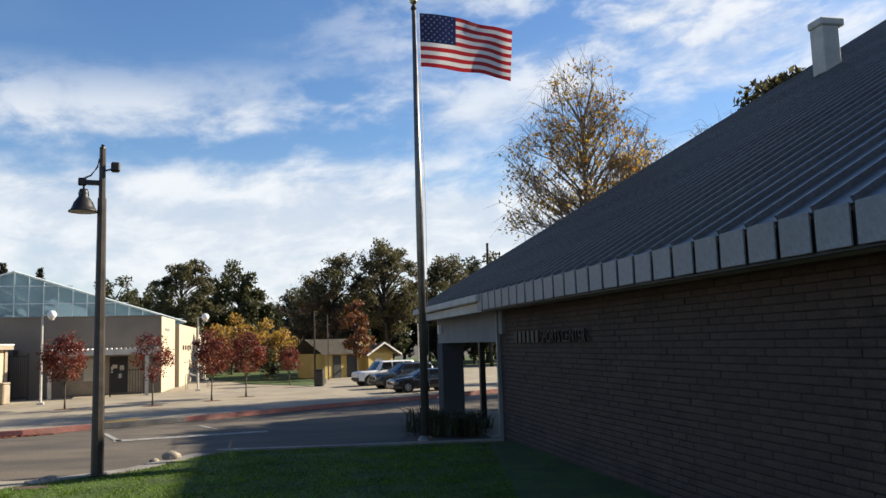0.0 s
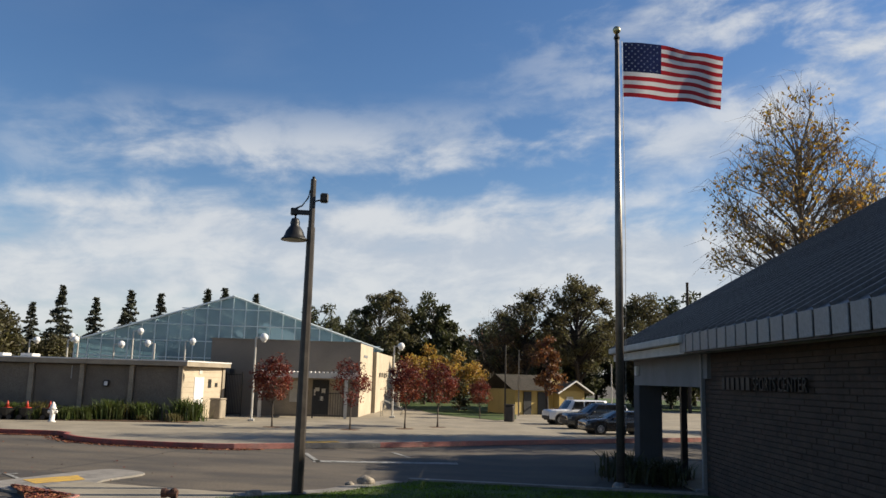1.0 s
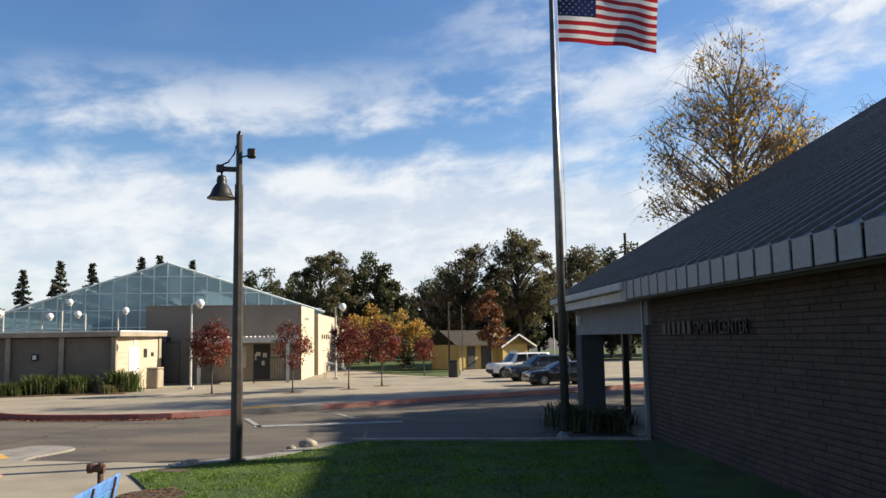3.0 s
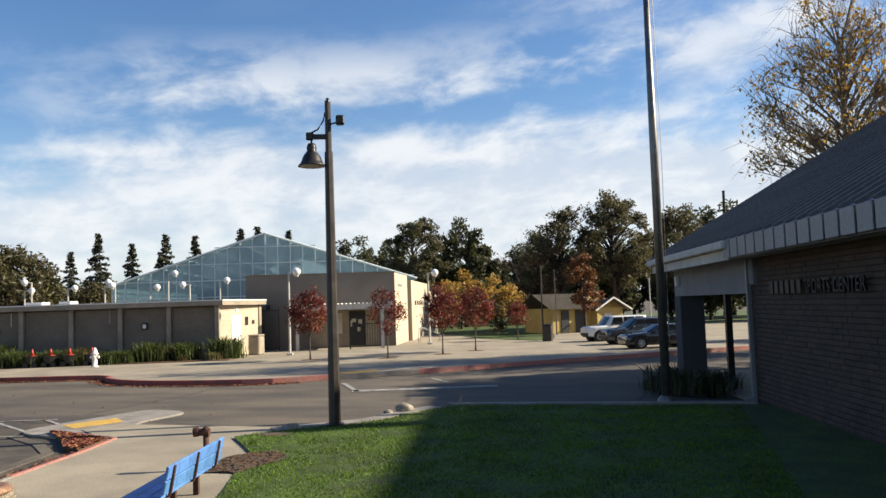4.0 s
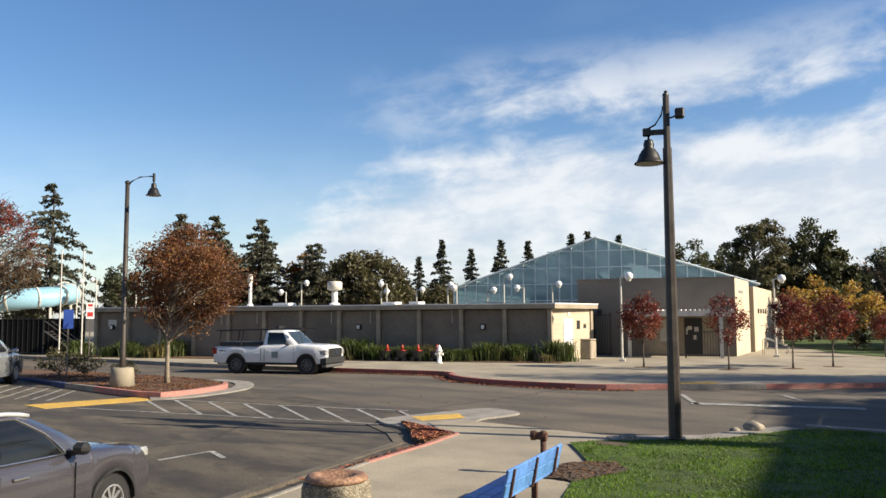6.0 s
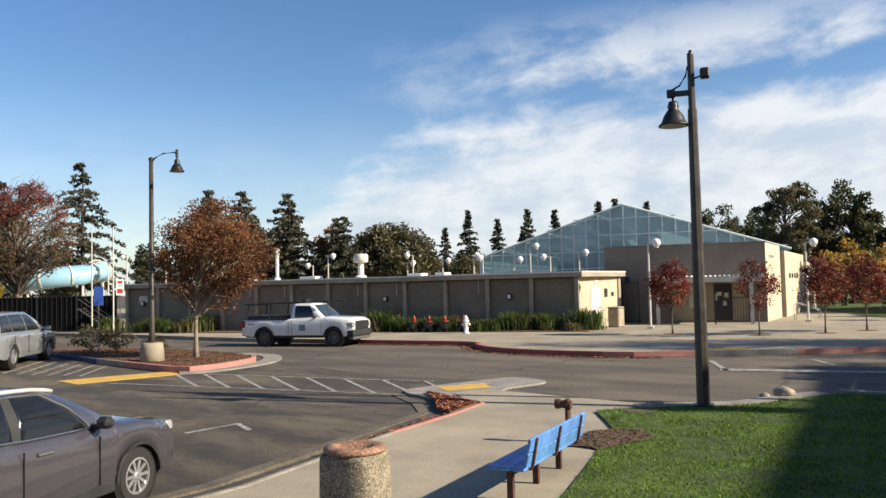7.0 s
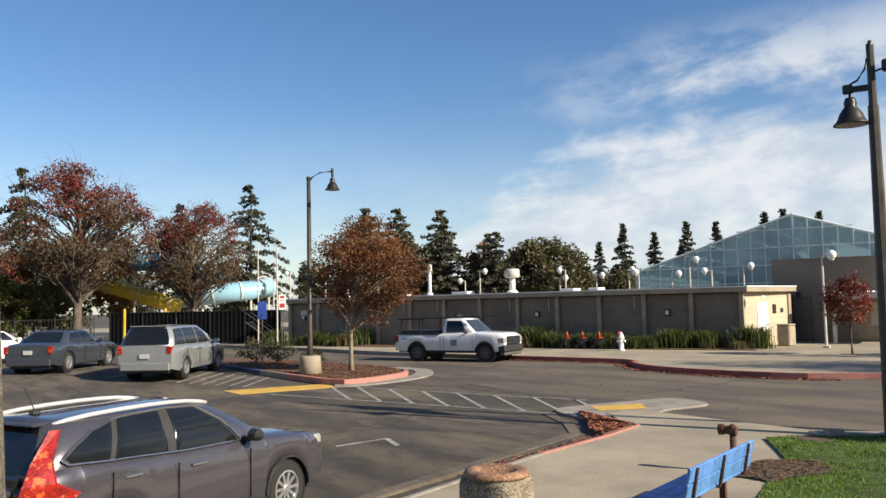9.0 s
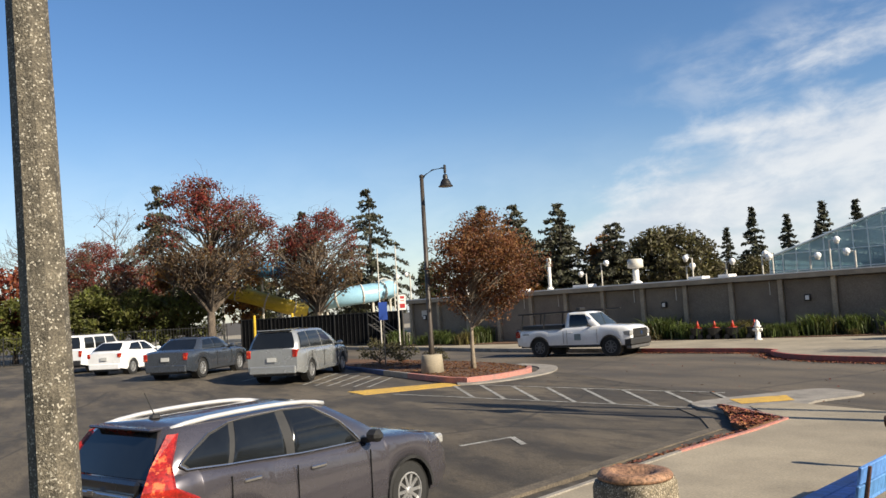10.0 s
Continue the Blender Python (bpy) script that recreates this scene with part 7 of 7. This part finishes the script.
SIGN_RED = material("red_sign_paint", (0.55, 0.04, 0.04), 0.5, vary=0.1, bump=0)
SIGN_BLUE = material("blue_sign_paint", (0.02, 0.07, 0.35), 0.5, vary=0.1, bump=0)
sign(-35.0, 18.9, 3.05, 62, WHITE, 0.33, 0.72, "white and red sign on a thin post", [(0.06, 0.2, 0.12, SIGN_RED), (0.26, 0.2, 0.03, SIGN_RED), (0.42, 0.24, 0.2, SIGN_RED)])
sign(-31.6, 16.2, 2.7, 62, SIGN_BLUE, 0.36, 0.75, "blue parking sign on a thin post", [(0.2, 0.25, 0.25, SIGN_BLUE)])


# strap-leaved shrubs
def shrub(label, h, r, n, seed, mat, name="shrub"):
    g = np.random.default_rng(seed)
    verts, faces = [], []
    for _ in range(n):
        a, L = g.uniform(0, 6.28), h * g.uniform(0.6, 1.15)
        bx, by = g.normal(0, r * 0.45, 2)
        out, w = r * g.uniform(0.1, 0.95), g.uniform(0.018, 0.036)
        c, s, k = math.cos(a), math.sin(a), len(verts)
        for t, dz, ww in ((0, 0, 1), (0.5, 0.7, 0.9), (1.0, 0.85 + 0.15 * g.uniform(), 0.1)):
            x, y, z = bx + c * out * t * t * 1.2, by + s * out * t * t * 1.2, L * dz
            verts += [(x - s * w * ww, y + c * w * ww, z), (x + s * w * ww, y - c * w * ww, z)]
        faces += [(k, k + 1, k + 3, k + 2), (k + 2, k + 3, k + 5, k + 4)]
    ob = empty(name, label=label, category="shrub", group="shrubs by the wall")
    soup("foliage", verts, faces, mat, ob)
    bm = tube(bmesh.new(), [(0, 0, -0.02), (0, 0, h * 0.3)], [r * 0.3, r * 0.1], 6)
    part("crown", bm, BARK_DARK, ob)
    return ob


STRAP = leafy("strap_leaves", (0.13, 0.17, 0.04), 0.45)
proto = shrub("tall strap-leaved green shrub by the concrete wall", 1.05, 0.75, 420, 5, STRAP)
low_m = pose(-21.4, 35.8, 0.15, 0, 0, 200)
first, dry_m = True, []
rs = np.random.default_rng(8)
for u in list(np.arange(-0.3, 14.2, 0.82)) + list(np.arange(22.0, 28.0, 0.95)):
    for row in range(2):
        if rs.uniform() < 0.25:
            continue
        p = low_m @ Vector((u + rs.normal(0, 0.15), 0.7 + 0.9 * row + rs.normal(0, 0.12), 0))
        m = pose(p.x, p.y, 0.15, 0, 0, rs.uniform(0, 360)) @ Matrix.Scale(rs.uniform(0.4, 1.12) * (0.85 if row else 1), 4)
        if rs.uniform() < 0.35:
            dry_m.append(m)
        elif first:
            proto.matrix_basis = m
            first = False
        else:
            s0 = proto.scale[0]
            copy_thing(proto, m @ Matrix.Scale(1 / s0, 4))
dry = shrub("low yellowish dry shrub by the concrete wall", 0.85, 0.7, 260, 6, leafy("dry_strap_leaves", (0.24, 0.20, 0.07), 0.5))
dry.matrix_basis = dry_m[0]
for m in dry_m[1:]:
    copy_thing(dry, m @ Matrix.Scale(1 / dry.scale[0], 4))
tagged(part("planting_bed", boxed(-0.9, 28.2, 0.125, 2.2, -0.02, 0.03, m=low_m), MULCH), "long bed of bark mulch beside the low wall", "planting bed", kind="structure")
agave = shrub("spiky dark green plant beside the flagpole", 0.85, 0.8, 150, 12, LEAF_DARK, "spiky_plant")
agave.matrix_basis = pose(0.25, 21.0, 0.02) @ Matrix.Scale(0.72, 4)
for x, y, s in ((1.0, 20.6, 1.0), (1.4, 21.9, 0.85), (0.1, 21.6, 1.15)):
    copy_thing(agave, pose(x, y, 0.02, 0, 0, 90 * s) @ Matrix.Scale(s, 4))

# dark fence, screen and gear by the water slides
bar_fence("iron_fence", (-67, -4), (-60.8, 17.6), 2.0, 0.1, "long black iron bar fence behind the parked cars", 0.2, 2.6)
bar_fence("screened_fence", (-60.5, 18.6), (-50.0, 26.6), 2.35, 0.1, "black fence covered with dark privacy screen", 0.3, 2.6, 0.012, BLACK, SCREEN)
YEL = material("yellow_post_paint", (0.75, 0.48, 0.03), 0.5, vary=0.15, scale=4)
for x, y in ((-58.2, 18.9), (-57.2, 21.4)):
    b = empty("bollard", pose(x, y, 0.1), label="tall yellow steel bollard before the dark fence", category="bollard", group="yellow bollards")
    part("tube", tube(bmesh.new(), [(0, 0, 0), (0, 0, 2.5)], 0.09, 10), YEL, b)
    part("cap", lathe(bmesh.new(), [(0.09, 2.5), (0.06, 2.56), (0.001, 2.58)], 10), YEL, b)
SLIDE_BLUE = material("blue_fibreglass", (0.10, 0.36, 0.62), 0.3, vary=0.15, scale=1, fine=10, bump=0.05)
SLIDE_PALE = material("pale_blue_fibreglass", (0.34, 0.60, 0.76), 0.3, vary=0.07, scale=1, fine=10, bump=0.05)
SLIDE_YEL = material("yellow_fibreglass", (0.80, 0.58, 0.05), 0.35, vary=0.15, scale=1, fine=10, bump=0.05)


def slide(name, label, pts, r, mat):
    s = empty(name, label=label, category="water slide")
    line = [Vector(p) for p in pts]
    part("flume", tube(bmesh.new(), line, r, 12), mat, s, smooth=True)
    for p in line[1:-1:2]:
        part("support", tube(bmesh.new(), [(p.x, p.y, 0), (p.x, p.y, p.z - r * 0.8)], 0.1, 6), OFFWHITE, s)
    for p, q in zip(line, line[1:]):
        c, d = (p + q) / 2, (q - p).normalized()
        part("flange", tube(bmesh.new(), [c - d * 0.05, c + d * 0.05], r * 1.08, 12), OFFWHITE, s)
    return s


slide("water_slide", "blue enclosed water slide behind the trees", [(-70, 21, 6.9), (-67, 22.4, 6.6), (-65.2, 24.4, 6.2), (-64.6, 26.6, 5.6), (-66, 28.6, 5.2), (-69, 29.4, 4.9)], 0.75, SLIDE_BLUE)
slide("water_slide", "pale blue water slide tube beside the dark fence", [(-67.5, 26.6, 3.6), (-65.2, 27.4, 3.7), (-64.0, 29.0, 3.9), (-63.7, 31.0, 4.1), (-64.3, 32.8, 4.3), (-66.4, 34.0, 4.5), (-69, 34.2, 4.8)], 0.82, SLIDE_PALE)
slide("water_slide", "yellow water slide sloping down behind the trees", [(-68, 17.2, 5.6), (-66, 18.8, 4.9), (-64.6, 20.8, 4.2), (-63.6, 22.8, 3.4), (-63.2, 24.8, 2.8)], 0.62, SLIDE_YEL)
tower = empty("slide_tower", pose(-81.5, 30.5, 0.1), label="white steel stair tower of the water slides", category="tower")
for x in (-1.4, 1.4):
    for y in (-1.4, 1.4):
        part("post", boxed(x - 0.09, x + 0.09, y - 0.09, y + 0.09, 0, 9.2), OFFWHITE, tower)
for z in (2.6, 5.2, 7.6):
    part("deck", boxed(-1.6, 1.6, -1.6, 1.6, z, z + 0.14), OFFWHITE, tower)
part("canopy", boxed(-1.9, 1.9, -1.9, 1.9, 9.2, 9.35), SLIDE_YEL, tower)
stair = empty("metal_stair", pose(-48.6, 25.7, 0.12, 0, 0, 215) @ Matrix.Scale(0.72, 4), label="grey metal stair stacked beside the dark fence", category="stair")
for s in (-0.5, 0.5):
    part("stringer", tube(bmesh.new(), [(0, s, 0.1), (3.0, s, 2.1)], 0.06, 4), FLAGPOLE, stair)
    part("handrail", tube(bmesh.new(), [(0, s, 0.95), (3.0, s, 2.95)], 0.03, 6), FLAGPOLE, stair)
for k in range(10):
    part("tread", boxed(0.1 + 0.3 * k, 0.35 + 0.3 * k, -0.5, 0.5, 0.2 + 0.2 * k, 0.23 + 0.2 * k), FLAGPOLE, stair)


# ==== blocks of the hall's long wall ====
def block_wall():
    """Running-bond blocks on the mortar face; the nearest stretch as single pieces, the rest joined."""
    L, H, J = 0.405, 0.101, 0.013
    b = bmesh.new()
    box(b, -0.028, 0.0, 0.0015, L - 0.0015, J / 2, H - J / 2, bevel=0.005)
    me = bpy.data.meshes.new("block")
    b.to_mesh(me)
    b.free()
    g = np.random.default_rng(15)
    verts, faces = [], []
    for row in range(38):
        z = -0.02 + row * H
        k0 = int(2.0 / L)
        for k in range(k0, int(19.0 / L)):
            y = k * L + (L / 2 if row % 2 else 0)
            y1 = min(y + L, 19.0)
            out = g.uniform(-0.006, 0.006)
            if 6.2 <= y < 9.25:
                o = mesh_part("block", me, BRICK, wall_of_hall)
                o.matrix_basis = Matrix.Translation((5.82 + out, y, z))
            elif y1 - y > 0.1:
                n = len(verts)
                x0, x1, c = 5.792 + out, 5.82, 0.005
                a, d, e, f = y + 0.0015, y1 - 0.0015, z + J / 2, z + H - J / 2
                verts += [(x1, a, e), (x1, d, e), (x1, d, f), (x1, a, f), (x0, a + c, e + c), (x0, d - c, e + c), (x0, d - c, f - c), (x0, a + c, f - c)]
                faces += [(n + 4, n + 7, n + 6, n + 5)] + [(n + i, n + 4 + i, n + 4 + (i + 1) % 4, n + (i + 1) % 4) for i in range(4)]
    tagged(soup("block_facing", verts, faces, BRICK_REST, wall_of_hall), kind="stuff")


wall_of_hall = hall_wall
block_wall()
